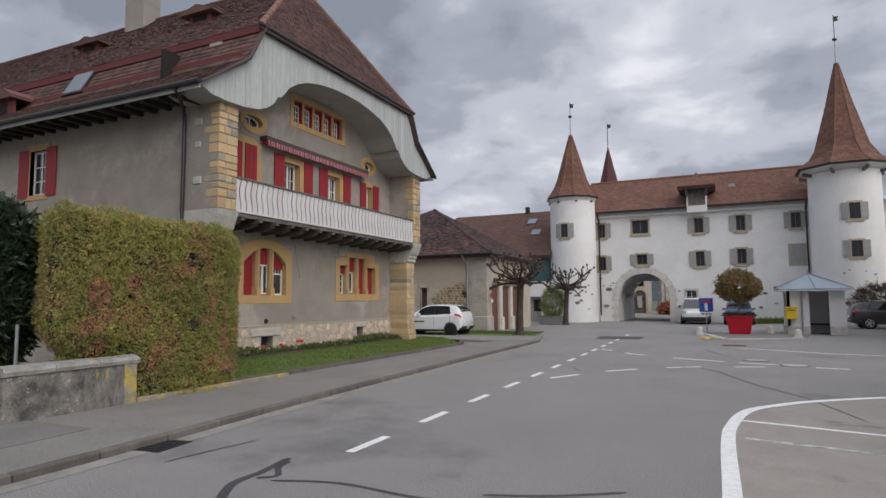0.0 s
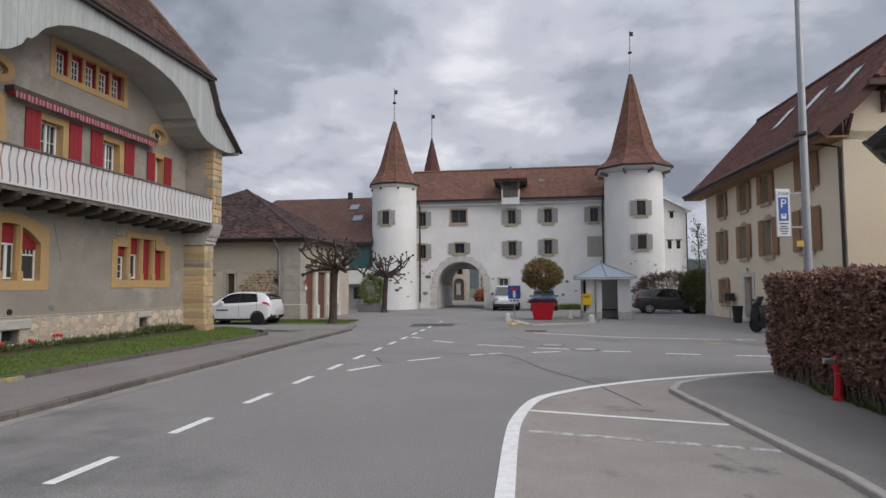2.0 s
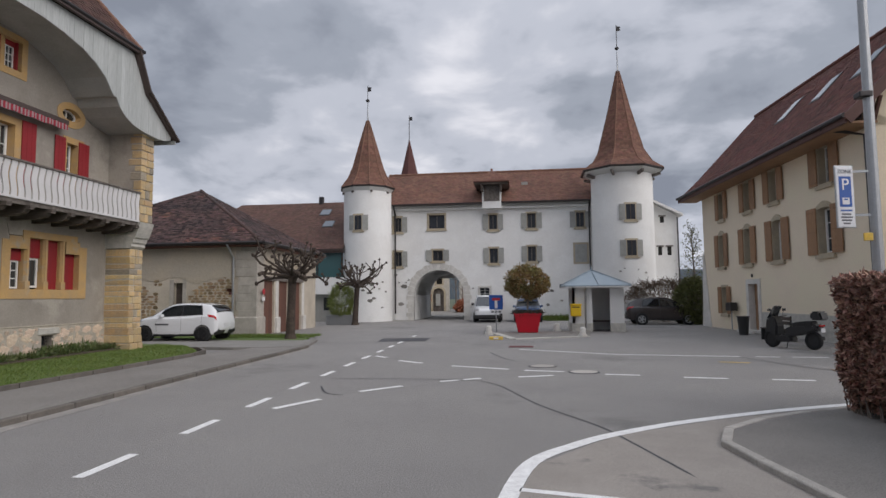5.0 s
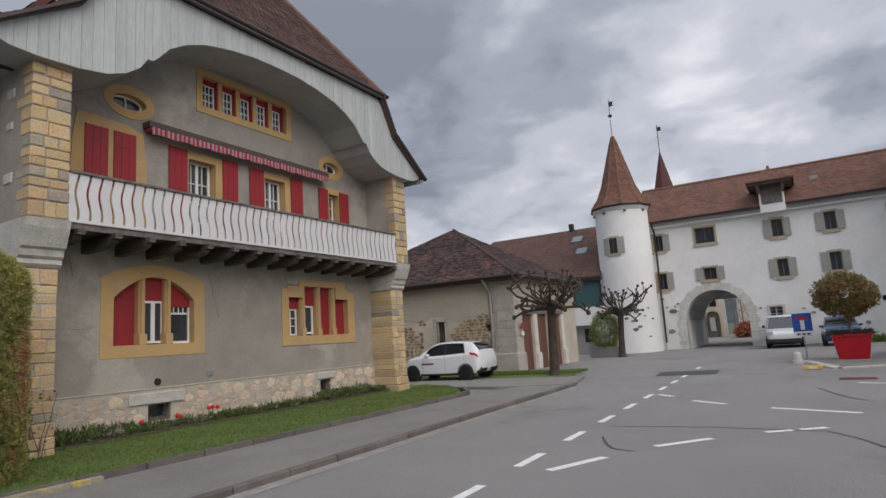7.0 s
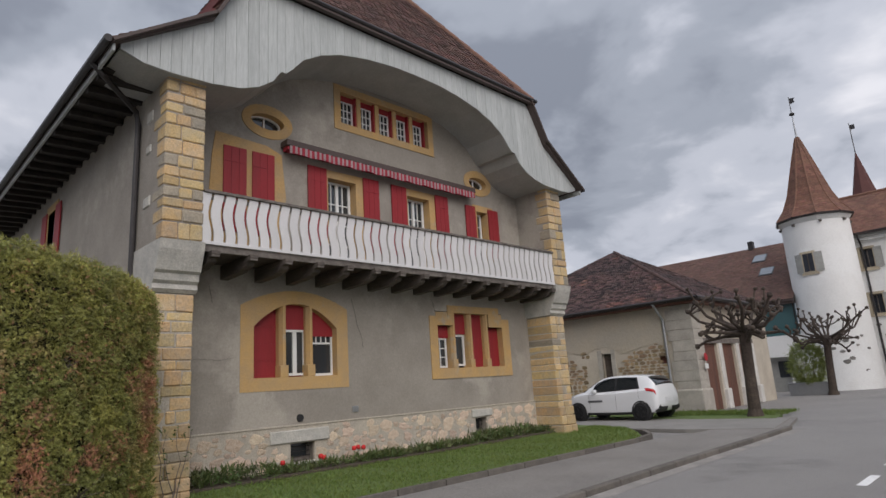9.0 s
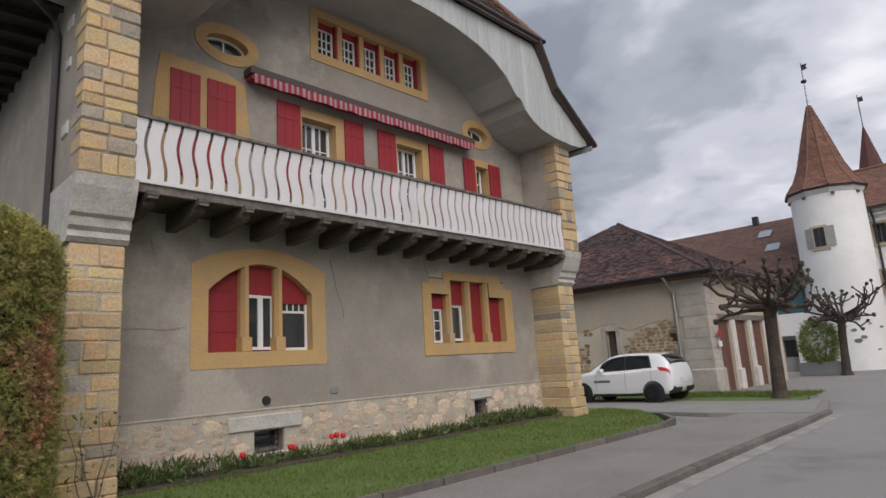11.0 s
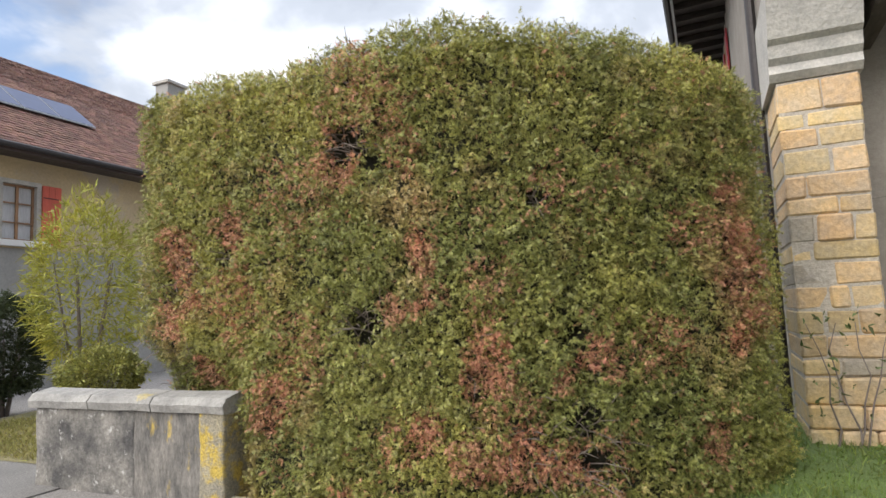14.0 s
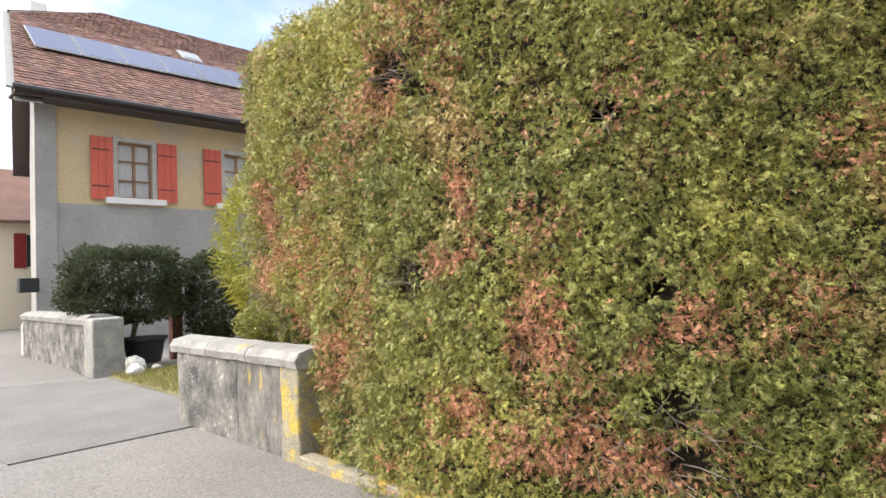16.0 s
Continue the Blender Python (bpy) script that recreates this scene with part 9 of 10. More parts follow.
def car(name, at, turn, label, body_mat, rim_mat, W, stations, wheel_r, axles, glass):
    """A car whose shell is one smooth loft. stations: (x, sill, belt, top, half width, half width of the top) from tail to nose;
    glass: ends of windscreen, front door, rear door and rear window along x. Forward is +x."""
    c = thing(name, at, turn, label=label, category="car")

    def curve(vals, t):
        i = min(len(vals) - 2, int(t))
        f = t - i
        p0, p1, p2, p3 = vals[max(i - 1, 0)], vals[i], vals[i + 1], vals[min(i + 2, len(vals) - 1)]
        return [0.5 * (2 * q1 + (q2 - q0) * f + (2 * q0 - 5 * q1 + 4 * q2 - q3) * f * f + (3 * q1 - q0 - 3 * q2 + q3) * f ** 3) for q0, q1, q2, q3 in zip(p0, p1, p2, p3)]

    def at_x(x):
        x = max(stations[0][0], min(stations[-1][0], x))
        i = max(k for k in range(len(stations) - 1) if stations[k][0] <= x + 1e-6)
        return curve(stations, i + (x - stations[i][0]) / (stations[i + 1][0] - stations[i][0]))

    def surface(x, v, side=1):
        _, lo, belt, top, hw, hwt = at_x(x)
        prof = [(0, lo), (hw * 0.84, lo), (hw * 0.975, lo + 0.09), (hw, lo + 0.5 * (belt - lo)), (hw * 0.99, belt - 0.07), (hw * 0.945, belt), (hwt + 0.03, top - 0.075), (hwt * 0.86, top - 0.012), (0, top + 0.008)]
        y, z = curve(prof, max(0.0, min(7.9999, v)))
        return Vector((x, side * y, z))

    def patch(nm, x0, x1, v0, v1, off, material, side=1, across=False, nx=10, nv=6, lean=(0.0, 0.0), label_=""):
        """A piece of the shell, lifted off it by a little; across: over the middle to the other side."""
        bm = bmesh.new()
        vs = [v0 + (v1 - v0) * j / nv for j in range(nv + 1)]
        line = [(v, 1) for v in vs] + ([(v, -1) for v in vs[::-1][1:]] if across else [])
        rows = []
        for i in range(nx + 1):
            row = []
            for v, sd in line:
                g = (v - v0) / max(1e-6, v1 - v0)
                x = (x0 + lean[0] * g) * (1 - i / nx) + (x1 + lean[1] * g) * i / nx
                sd = sd if across else side
                p = surface(x, v, sd)
                n = (surface(x + 0.01, v, sd) - surface(x - 0.01, v, sd)).cross(surface(x, v + 0.02, sd) - surface(x, v - 0.02, sd))
                n = n.normalized() * (1 if n.dot(p - Vector((x * 0.8, 0, 0.7))) > 0 else -1)
                row.append(bm.verts.new(p + n * off))
            rows.append(row)
        for a_, b_ in zip(rows, rows[1:]):
            for j in range(len(a_) - 1):
                bm.faces.new((a_[j], a_[j + 1], b_[j + 1], b_[j]))
        bmesh.ops.recalc_face_normals(bm, faces=bm.faces[:])
        return part(nm, bm, material, c, label_, smooth=True)

    x0, x1 = stations[0][0], stations[-1][0]
    bm = bmesh.new()
    rows = []
    for i in range(57):
        x = x0 + 0.0005 + (x1 - x0 - 0.001) * i / 56
        rows.append([bm.verts.new(surface(x, j / 4)) for j in range(33)] + [bm.verts.new(surface(x, j / 4, -1)) for j in range(31, 0, -1)])
    for r0, r1 in zip(rows, rows[1:]):
        for j in range(len(r0)):
            k = (j + 1) % len(r0)
            bm.faces.new((r0[j], r0[k], r1[k], r1[j]))
    bm.faces.new(rows[0][::-1])
    bm.faces.new(rows[-1])
    bmesh.ops.recalc_face_normals(bm, faces=bm.faces[:])
    part("body", bm, body_mat, c, smooth=True)
    (ws0, ws1), (fd0, fd1), (rd0, rd1), (rw0, rw1) = glass
    patch("windscreen", ws0, ws1, 6.25, 8, 0.006, CARGLASS, across=True)
    patch("rear_window", rw0, rw1, 6.35, 8, 0.006, CARGLASS, across=True)
    for sd in (1, -1):
        patch("window_trim", rd0 - 0.06, fd1 + 0.03, 5.08, 6.02, 0.003, PLASTIC, sd, nx=16, lean=(0.14, -0.20))
        patch("side_window", fd0, fd1, 5.16, 5.92, 0.007, CARGLASS, sd, lean=(0.0, -0.20))
        patch("side_window", rd0, rd1, 5.16, 5.92, 0.007, CARGLASS, sd, lean=(0.12, 0.0))
        patch("tail_lamp", x0 + 0.04, x0 + 0.34, 4.0, 5.1, 0.008, LAMPRED, sd, lean=(0.03, 0.08))
        patch("head_lamp", x1 - 0.50, x1 - 0.13, 4.2, 5.2, 0.008, LAMPCLEAR, sd)
        patch("sill_trim", axles[0] + wheel_r + 0.06, axles[1] - wheel_r - 0.06, 1.0, 2.0, 0.004, PLASTIC, sd)
        for xd in (fd0 - 0.03, fd1 + 0.06, rd0 - 0.02):
            patch("door_gap", xd - 0.004, xd + 0.004, 2.0, 5.05, 0.002, PLASTIC, sd, nx=1)
        for xh in (fd0 + 0.10, rd0 + 0.14):
            patch("door_handle", xh - 0.09, xh + 0.09, 4.35, 4.62, 0.016, body_mat, sd)
        m0 = surface(fd1 - 0.18, 5.1, sd)
        part("mirror", boxed(m0.x - 0.06, m0.x + 0.08, *sorted((m0.y - sd * 0.02, m0.y + sd * 0.18)), m0.z - 0.02, m0.z + 0.11, bevel=0.035), body_mat, c)
        for ax in axles:
            bm = bmesh.new()
            bmesh.ops.create_cone(bm, cap_ends=True, segments=28, radius1=wheel_r * 1.12, radius2=wheel_r * 1.12, depth=0.2, matrix=Matrix.Translation((ax, sd * (W / 2 - 0.105), wheel_r * 1.02)) @ Matrix.Rotation(radians(90), 4, "X"))
            part("wheel_well", bm, PLASTIC, c)
    patch("rear_bumper_trim", x0 + 0.004, x0 + 0.14, 0.3, 1.9, 0.006, PLASTIC, across=False)
    patch("rear_bumper_trim", x0 + 0.004, x0 + 0.14, 0.3, 1.9, 0.006, PLASTIC, -1)
    zl = (at_x(x0 + 0.02)[1] + at_x(x0 + 0.02)[3]) / 2
    part("number_plate", boxed(x0 - 0.012, x0 + 0.06, -0.25, 0.25, zl - 0.06, zl + 0.06), SIGNWHITE, c)
    part("front_grille", boxed(x1 - 0.2, x1 + 0.006, -W / 2 + 0.35, W / 2 - 0.35, 0.36, 0.48, bevel=0.03), PLASTIC, c)
    wheels(c, W + 0.03, wheel_r, axles, rim_mat)
    return c


hatch_st = [(-1.78, 0.44, 0.72, 0.80, 0.68, 0.58), (-1.75, 0.32, 0.86, 0.99, 0.79, 0.63), (-1.66, 0.26, 0.98, 1.22, 0.84, 0.62), (-1.45, 0.23, 1.02, 1.41, 0.865, 0.60), (-1.1, 0.21, 1.01, 1.475, 0.868, 0.60), (-0.4, 0.19, 0.97, 1.50, 0.868, 0.61), (0.1, 0.19, 0.95, 1.475, 0.868, 0.60),
            (0.45, 0.19, 0.94, 1.37, 0.868, 0.62), (0.8, 0.19, 0.94, 1.18, 0.866, 0.67), (1.1, 0.20, 0.92, 1.01, 0.86, 0.72), (1.4, 0.21, 0.86, 0.94, 0.85, 0.70), (1.7, 0.24, 0.76, 0.84, 0.80, 0.64), (1.87, 0.30, 0.62, 0.69, 0.70, 0.52), (1.93, 0.40, 0.52, 0.57, 0.52, 0.38)]
white_car = car("white_hatchback", (-14.13, 24.0, 0.093), 180, "white small hatchback parked on the driveway", paint("white_car_paint", (0.75, 0.76, 0.77)), RIMDARK, 1.735, hatch_st, 0.30, (-1.18, 1.27), ((0.44, 1.06), (-0.24, 0.72), (-1.12, -0.30), (-1.69, -1.42)))
part("logo_bar", boxed(0.25, 0.83, 0.868, 0.876, 0.63, 0.70), SIGNGREY, white_car, "dark blurred lettering bar")
suv_st = [(-2.16, 0.50, 0.80, 0.88, 0.72, 0.60), (-2.10, 0.38, 0.98, 1.08, 0.84, 0.66), (-1.95, 0.30, 1.05, 1.30, 0.90, 0.66), (-1.6, 0.26, 1.06, 1.50, 0.92, 0.66), (-1.1, 0.25, 1.05, 1.58, 0.925, 0.67), (-0.4, 0.24, 1.03, 1.61, 0.925, 0.68), (0.2, 0.24, 1.01, 1.58, 0.925, 0.67),
          (0.6, 0.24, 1.00, 1.44, 0.92, 0.68), (1.0, 0.24, 0.99, 1.20, 0.92, 0.74), (1.3, 0.25, 0.96, 1.06, 0.91, 0.76), (1.7, 0.27, 0.90, 0.98, 0.88, 0.72), (2.0, 0.32, 0.78, 0.86, 0.80, 0.62), (2.12, 0.42, 0.64, 0.70, 0.66, 0.48)]
SUV_GLASS = ((0.58, 1.24), (-0.22, 0.86), (-1.25, -0.28), (-1.98, -1.62))
car("dark_estate_car", (7.95, 38.5, 0.0), 0, "dark brown compact car parked by the bushes", paint("dark_brown_car_paint", (0.035, 0.026, 0.025)), RIMLIGHT, 1.85, suv_st, 0.33, (-1.3, 1.35), SUV_GLASS)
car("blue_car", (0.05, 43.6, 0.0), -90, "blue car parked in front of the castle wall", paint("blue_car_paint", (0.03, 0.07, 0.16)), RIMDARK, 1.85, suv_st, 0.33, (-1.3, 1.35), SUV_GLASS)
van_st = [(-2.2, 0.40, 1.05, 0.84), (-2.15, 0.28, 1.10, 0.90), (-1.0, 0.24, 1.10, 0.93), (0.5, 0.24, 1.10, 0.93), (1.2, 0.25, 1.06, 0.92), (1.8, 0.27, 0.98, 0.88), (2.1, 0.34, 0.84, 0.76), (2.18, 0.42, 0.72, 0.62)]
van_base = ([(-2.15, 1.08, 0.88), (-0.6, 1.08, 0.90), (0.35, 1.08, 0.90), (1.5, 1.05, 0.87)], [(-2.1, 1.80, 0.78), (-0.6, 1.86, 0.80), (0.25, 1.86, 0.80), (0.75, 1.78, 0.76)])
van = vehicle("white_van", (-2.75, 44.0, 0.0), -90, "white delivery van parked in front of the castle wall", paint("white_van_paint", (0.74, 0.75, 0.76)), RIMDARK, 4.4, 1.87, 1.86, van_st, van_base, 0.32, (-1.35, 1.35), kind_van=True)
part("front_bumper", boxed(2.0, 2.24, -0.85, 0.85, 0.28, 0.52, bevel=0.05), PLASTIC, van)

mo = thing("motor_scooter", (8.15, 21.1, 0.0), 122, label="black maxi scooter with top box parked by the house", category="motorcycle")
BLK = mat("scooter_black", (0.02, 0.02, 0.022), 0.3, bump=0.02)
for x in (-0.68, 0.72):
    w_ = thing("wheel", (x, 0, 0.28))
    w_.parent = mo
    bm = bmesh.new()
    k = 24
    prof = [(0.18, -0.05), (0.25, -0.07), (0.28, -0.03), (0.28, 0.03), (0.25, 0.07), (0.18, 0.05)]
    vs = [[bm.verts.new((r * math.cos(t), y, r * math.sin(t))) for r, y in prof] for t in (i * math.tau / k for i in range(k))]
    for i in range(k):
        for j in range(5):
            bm.faces.new((vs[i][j], vs[i][j + 1], vs[(i + 1) % k][j + 1], vs[(i + 1) % k][j]))
    part("tyre", bm, RUBBER, w_, smooth=True)
    bm = bmesh.new()
    bmesh.ops.create_cone(bm, cap_ends=True, segments=20, radius1=0.18, radius2=0.18, depth=0.06, matrix=Matrix.Rotation(radians(90), 4, "X"))
    part("rim", bm, RIMDARK, w_)


def blob(nm, prof, half, parent, material, bev=0.05):
    bm = bmesh.new()
    prism(bm, prof, lambda u, v, d: Vector((u, d, v)), -half, half)
    bmesh.ops.bevel(bm, geom=bm.edges[:], offset=bev, segments=2, affect="EDGES")
    return part(nm, bm, material, parent)


blob("tail_body", [(-0.95, 0.62), (-0.3, 0.42), (0.15, 0.38), (0.2, 0.62), (-0.2, 0.76), (-0.9, 0.80)], 0.17, mo, BLK)
blob("floor_board", [(-0.1, 0.22), (0.5, 0.22), (0.55, 0.42), (0.0, 0.45)], 0.18, mo, BLK)
blob("front_fairing", [(0.42, 0.35), (0.85, 0.55), (0.78, 0.95), (0.5, 1.0), (0.4, 0.75)], 0.2, mo, BLK)
blob("seat", [(-0.75, 0.78), (0.05, 0.72), (0.1, 0.78), (-0.3, 0.86), (-0.75, 0.90)], 0.15, mo, PLASTIC, 0.03)
blob("top_box", [(-1.1, 0.92), (-0.7, 0.92), (-0.72, 1.18), (-1.02, 1.2)], 0.2, mo, BLK)
blob("front_mudguard", [(0.5, 0.5), (0.95, 0.5), (0.98, 0.56), (0.72, 0.62), (0.5, 0.58)], 0.06, mo, BLK, 0.02)
bm = bmesh.new()
prism(bm, [(0.62, 0.98), (0.78, 0.95), (0.50, 1.35), (0.44, 1.33)], lambda u, v, d: Vector((u, d, v)), -0.15, 0.15)
part("windshield", bm, CARGLASS, mo)
bm = bmesh.new()
tube(bm, [(0.45, -0.36, 1.02), (0.52, -0.15, 1.0), (0.52, 0.15, 1.0), (0.45, 0.36, 1.02)], 0.018, 8)
part("handlebar", bm, PLASTIC, mo)
for s in (-1, 1):
    part("mirror", boxed(0.5, 0.54, *sorted((s * 0.28, s * 0.42)), 1.18, 1.26, bevel=0.01), PLASTIC, mo)
    bm = bmesh.new()
    tube(bm, [(0.52, s * 0.25, 1.02), (0.52, s * 0.34, 1.2)], 0.008, 6)
    part("mirror_stalk", bm, PLASTIC, mo)
part("number_plate", boxed(-1.0, -0.98, -0.09, 0.09, 0.55, 0.68), SIGNWHITE, mo)
part("tail_lamp", boxed(-0.99, -0.94, -0.12, 0.12, 0.72, 0.78, bevel=0.01), LAMPRED, mo)
bm = bmesh.new()
tube(bm, [(-0.9, -0.16, 0.36), (-0.3, -0.18, 0.3)], [0.06, 0.05], 10)
part("exhaust", bm, PLASTIC, mo)
bm = bmesh.new()
tube(bm, [(0.1, 0.1, 0.25), (0.05, 0.25, 0.02)], 0.014, 6)
part("side_stand", bm, PLASTIC, mo)
bn = thing("bin", (9.0, 27.9, 0), label="dark grey waste bin by the house door", category="bin")
bm = bmesh.new()
tube(bm, [(0, 0, 0), (0, 0, 0.75), (0, 0, 0.75), (0, 0, 0.8)], [0.18, 0.24, 0.26, 0.26], 14)
part("body", bm, PLASTIC, bn)
bc_ = thing("bench", (8.95, 24.6, 0), 94, label="dark slatted bench against the cream house", category="bench")
for i in range(3):
    part("seat_slat", boxed(-0.7, 0.7, -0.2 + i * 0.14, -0.08 + i * 0.14, 0.43, 0.46), DARKWOOD, bc_)
for i in range(2):
    part("back_slat", boxed(-0.7, 0.7, -0.3, -0.27, 0.6 + i * 0.16, 0.72 + i * 0.16), DARKWOOD, bc_)
for x in (-0.6, 0.6):
    part("leg", boxed(x - 0.03, x + 0.03, -0.3, 0.2, 0, 0.43), IRON, bc_)
    part("back_post", boxed(x - 0.03, x + 0.03, -0.34, -0.3, 0, 0.92), IRON, bc_)

# ---- pollarded plane trees ----
BARK = mat("pollard_bark", (0.048, 0.035, 0.028), 0.92, spots=(0.085, 0.065, 0.05), scale=5, amount=0.9, fine=25, fine_amount=0.3, bump=0.9, bump_scale=18)


def pollard(at, seed, fork, spread, tall, label, lean):
    rnd = random.Random(seed)
    t = thing("pollarded_tree", at, label=label, category="tree", group="pollarded trees")
    bm = bmesh.new()
    pts = [(0, 0, 0), (0.0, 0.0, 0.25), (lean * 0.4, 0, fork * 0.5), (lean, 0, fork)]
    tube(bm, pts, [0.27, 0.19, 0.165, 0.17], 12)
    part("trunk", bm, BARK, t)
    top = Vector((lean, 0, fork))

    def knob(bm, p, r):
        bmesh.ops.create_icosphere(bm, subdivisions=2, radius=r, matrix=Matrix.Translation(p))
        for _ in range(4):
            q = p + Vector((rnd.gauss(0, 1), rnd.gauss(0, 1), rnd.gauss(0.3, 1))).normalized() * r * 0.75
            bmesh.ops.create_icosphere(bm, subdivisions=1, radius=r * 0.5, matrix=Matrix.Translation(q))

    for i in range(18):
        a = i * math.tau / 18 * 5.0 + rnd.uniform(-0.3, 0.3)
        out = spread * rnd.uniform(0.45, 1.0)
        rise = tall * rnd.uniform(0.15, 0.62) if i % 3 else -tall * rnd.uniform(0.0, 0.32)
        bm = bmesh.new()
        p0 = top + Vector((0, 0, rnd.uniform(-0.5, 0.1)))
        p1 = top + Vector((math.cos(a) * out * 0.4, math.sin(a) * out * 0.4, rise * 0.25 - 0.05))
        p2 = top + Vector((math.cos(a) * out * 0.75 + rnd.uniform(-0.1, 0.1), math.sin(a) * out * 0.75, rise * 0.55 + rnd.uniform(-0.16, 0.10)))
        p3 = top + Vector((math.cos(a) * out, math.sin(a) * out, rise))
        tube(bm, [p0, p1, p2, p3], [0.10, 0.06, 0.046, 0.042], 8)
        knob(bm, p3, 0.085)
        for _ in range(3):
            s = rnd.uniform(0.35, 0.95)
            b0 = p1.lerp(p2, s) if rnd.random() < 0.5 else p2.lerp(p3, s)
            up = Vector((rnd.gauss(0, 0.28), rnd.gauss(0, 0.28), rnd.uniform(0.25, 0.85) * tall * 0.42 * (1 if i % 3 else 0.5)))
            b1 = b0 + up * 0.5 + Vector((rnd.gauss(0, 0.06), rnd.gauss(0, 0.06), 0))
            b2 = b0 + up
            tube(bm, [b0, b1, b2], [0.036, 0.030, 0.028], 7)
            knob(bm, b2, rnd.uniform(0.055, 0.085))
        part("limb", bm, BARK, t)
    return t


pollard((-9.85, 24.5, 0.07), 5, 2.7, 1.65, 1.7, "knobbly pollarded plane tree without leaves", 0.08)
pollard((-11.1, 38.9, 0.0), 9, 2.75, 2.0, 2.1, "smaller knobbly pollarded plane tree without leaves", 0.15)
tagged(part("tree_grass", sheet([(-9.0, 23.7), (-9.3, 25.2), (-12.7, 27.2), (-19, 27.6), (-19, 26.7), (-12.9, 23.9), (-11.4, 23.6)], 0.10, 0.1), LAWN), "strip of grass round the pollarded tree", "lawn", kind="structure")
n = 3500
gx, gy = rng.uniform(-13.5, -9.2, n), rng.uniform(24.9, 26.7, n)
leaves("tree_grass_blades", np.stack([gx, gy, np.full(n, 0.10)], 1), np.tile((0, 0, 1.0), (n, 1)), 0.09, BLADE, None, 18, 2, 0.5, 0.2)
tagged(bpy.data.objects["tree_grass_blades"], "short grass round the tree", "grass")
BAMB2 = mat("green_bamboo_leaf", (0.27, 0.31, 0.09), 0.6, spots=(0.20, 0.25, 0.08), scale=1.5, bump=0, random_value=0.4, island=True, leaf=0.3)
bush("bamboo_planter_plant", (-12.2, 39.6, 1.55), (0.8, 0.7, 1.15), 2200, BAMB2, 0.22, "green bamboo standing in a grey trough", 61, blades=3, aspect=0.12)
tg = thing("plant_trough", (-12.2, 39.6, 0), label="grey metal plant trough", category="plant pot")
part("tub", boxed(-0.95, 0.95, -0.4, 0.4, 0, 0.62, bevel=0.02), GALV, tg)
part("rim", boxed(-0.98, 0.98, -0.43, 0.43, 0.58, 0.64, bevel=0.01), GALV, tg)
tagged(part("castle_verge", sheet([(0.8, 46.5), (5.2, 46.5), (5.0, 44.6), (1.4, 44.2)], 0.05, 0.05), LAWN), "green verge below the castle wall", "lawn", kind="structure")
n = 1600
leaves("verge_weeds", np.stack([rng.uniform(1.2, 5.0, n), rng.uniform(44.4, 46.4, n), np.full(n, 0.05)], 1), np.tile((0, 0, 1.0), (n, 1)), 0.3, BLADE, None, 19, 2, 0.6, 0.15)
tagged(bpy.data.objects["verge_weeds"], "tall grass below the castle wall", "grass")
BRUSH = mat("brown_brush_leaf", (0.13, 0.085, 0.06), 0.8, spots=(0.09, 0.075, 0.045), scale=1, bump=0, random_value=0.5, island=True)
bush("brush_hedge", (8.8, 41.6, 1.5), (2.4, 1.0, 1.2), 2600, BRUSH, 0.30, "bare brown hedge behind the parked car", 67, blades=3, aspect=0.12)
OLIVE = mat("olive_shrub_leaf", (0.13, 0.135, 0.045), 0.6, spots=(0.09, 0.105, 0.035), scale=1, bump=0, random_value=0.45, island=True, leaf=0.3)
bush("green_shrub", (9.7, 38.0, 1.35), (1.1, 1.3, 1.4), 3600, OLIVE, 0.16, "olive green shrub at the corner of the cream house", 71, blades=3, aspect=0.35)
bt = thing("young_tree", (10.3, 40.0, 0), label="slim young tree with few small leaves", category="tree")
rnd = random.Random(44)
bm = bmesh.new()
tube(bm, [(0, 0, 0), (0.1, 0, 2.5), (0, 0.1, 5.9)], [0.08, 0.06, 0.015], 7)
part("trunk", bm, TWIG, bt)
P, Nn = [], []
for i in range(26):
    z = 1.8 + i * 0.15
    a = i * 2.4
    r = 1.15 * (1 - (z - 1.8) / 5.0)
    e = Vector((math.cos(a) * r, math.sin(a) * r, z + 0.6))
    bm = bmesh.new()
    tube(bm, [(0.05, 0, z), tuple(Vector((0.05, 0, z)).lerp(e, 0.5) + Vector((0, 0, 0.1))), tuple(e)], [0.022, 0.014, 0.005], 5)
    part("limb", bm, TWIG, bt)
    for _ in range(26):
        P.append(Vector((0.05, 0, z)).lerp(e, rnd.uniform(0.3, 1.05)) + Vector((rnd.gauss(0, 0.12), rnd.gauss(0, 0.12), rnd.gauss(0, 0.12))))
        Nn.append(Vector((0, 0, 1)))
leaves("crown", P, Nn, 0.10, OLIVE, bt, 29, 2, 1.0, 0.5)

# ---- the ochre house down the road, with solar panels ----
OCHREWALL = mat("faded_ochre_render", (0.58, 0.46, 0.27), 0.92, spots=(0.50, 0.40, 0.26), scale=0.9, amount=0.9, fine=18, fine_amount=0.1, bump=0.3, second=(0.50, 0.43, 0.33), second_scale=0.7, second_cut=0.52)
GREYRENDER = mat("grey_cement_render", (0.37, 0.365, 0.345), 0.92, spots=(0.29, 0.285, 0.27), scale=0.8, amount=0.9, fine=18, fine_amount=0.1, bump=0.3)
SOLAR = mat("solar_cell", (0.075, 0.10, 0.19), 0.3, spec=0.2, bump=0, fine_amount=0.03)
oh = thing("ochre_house", (0, 0, 0), label="faded ochre house with coral shutters and solar panels", category="house")
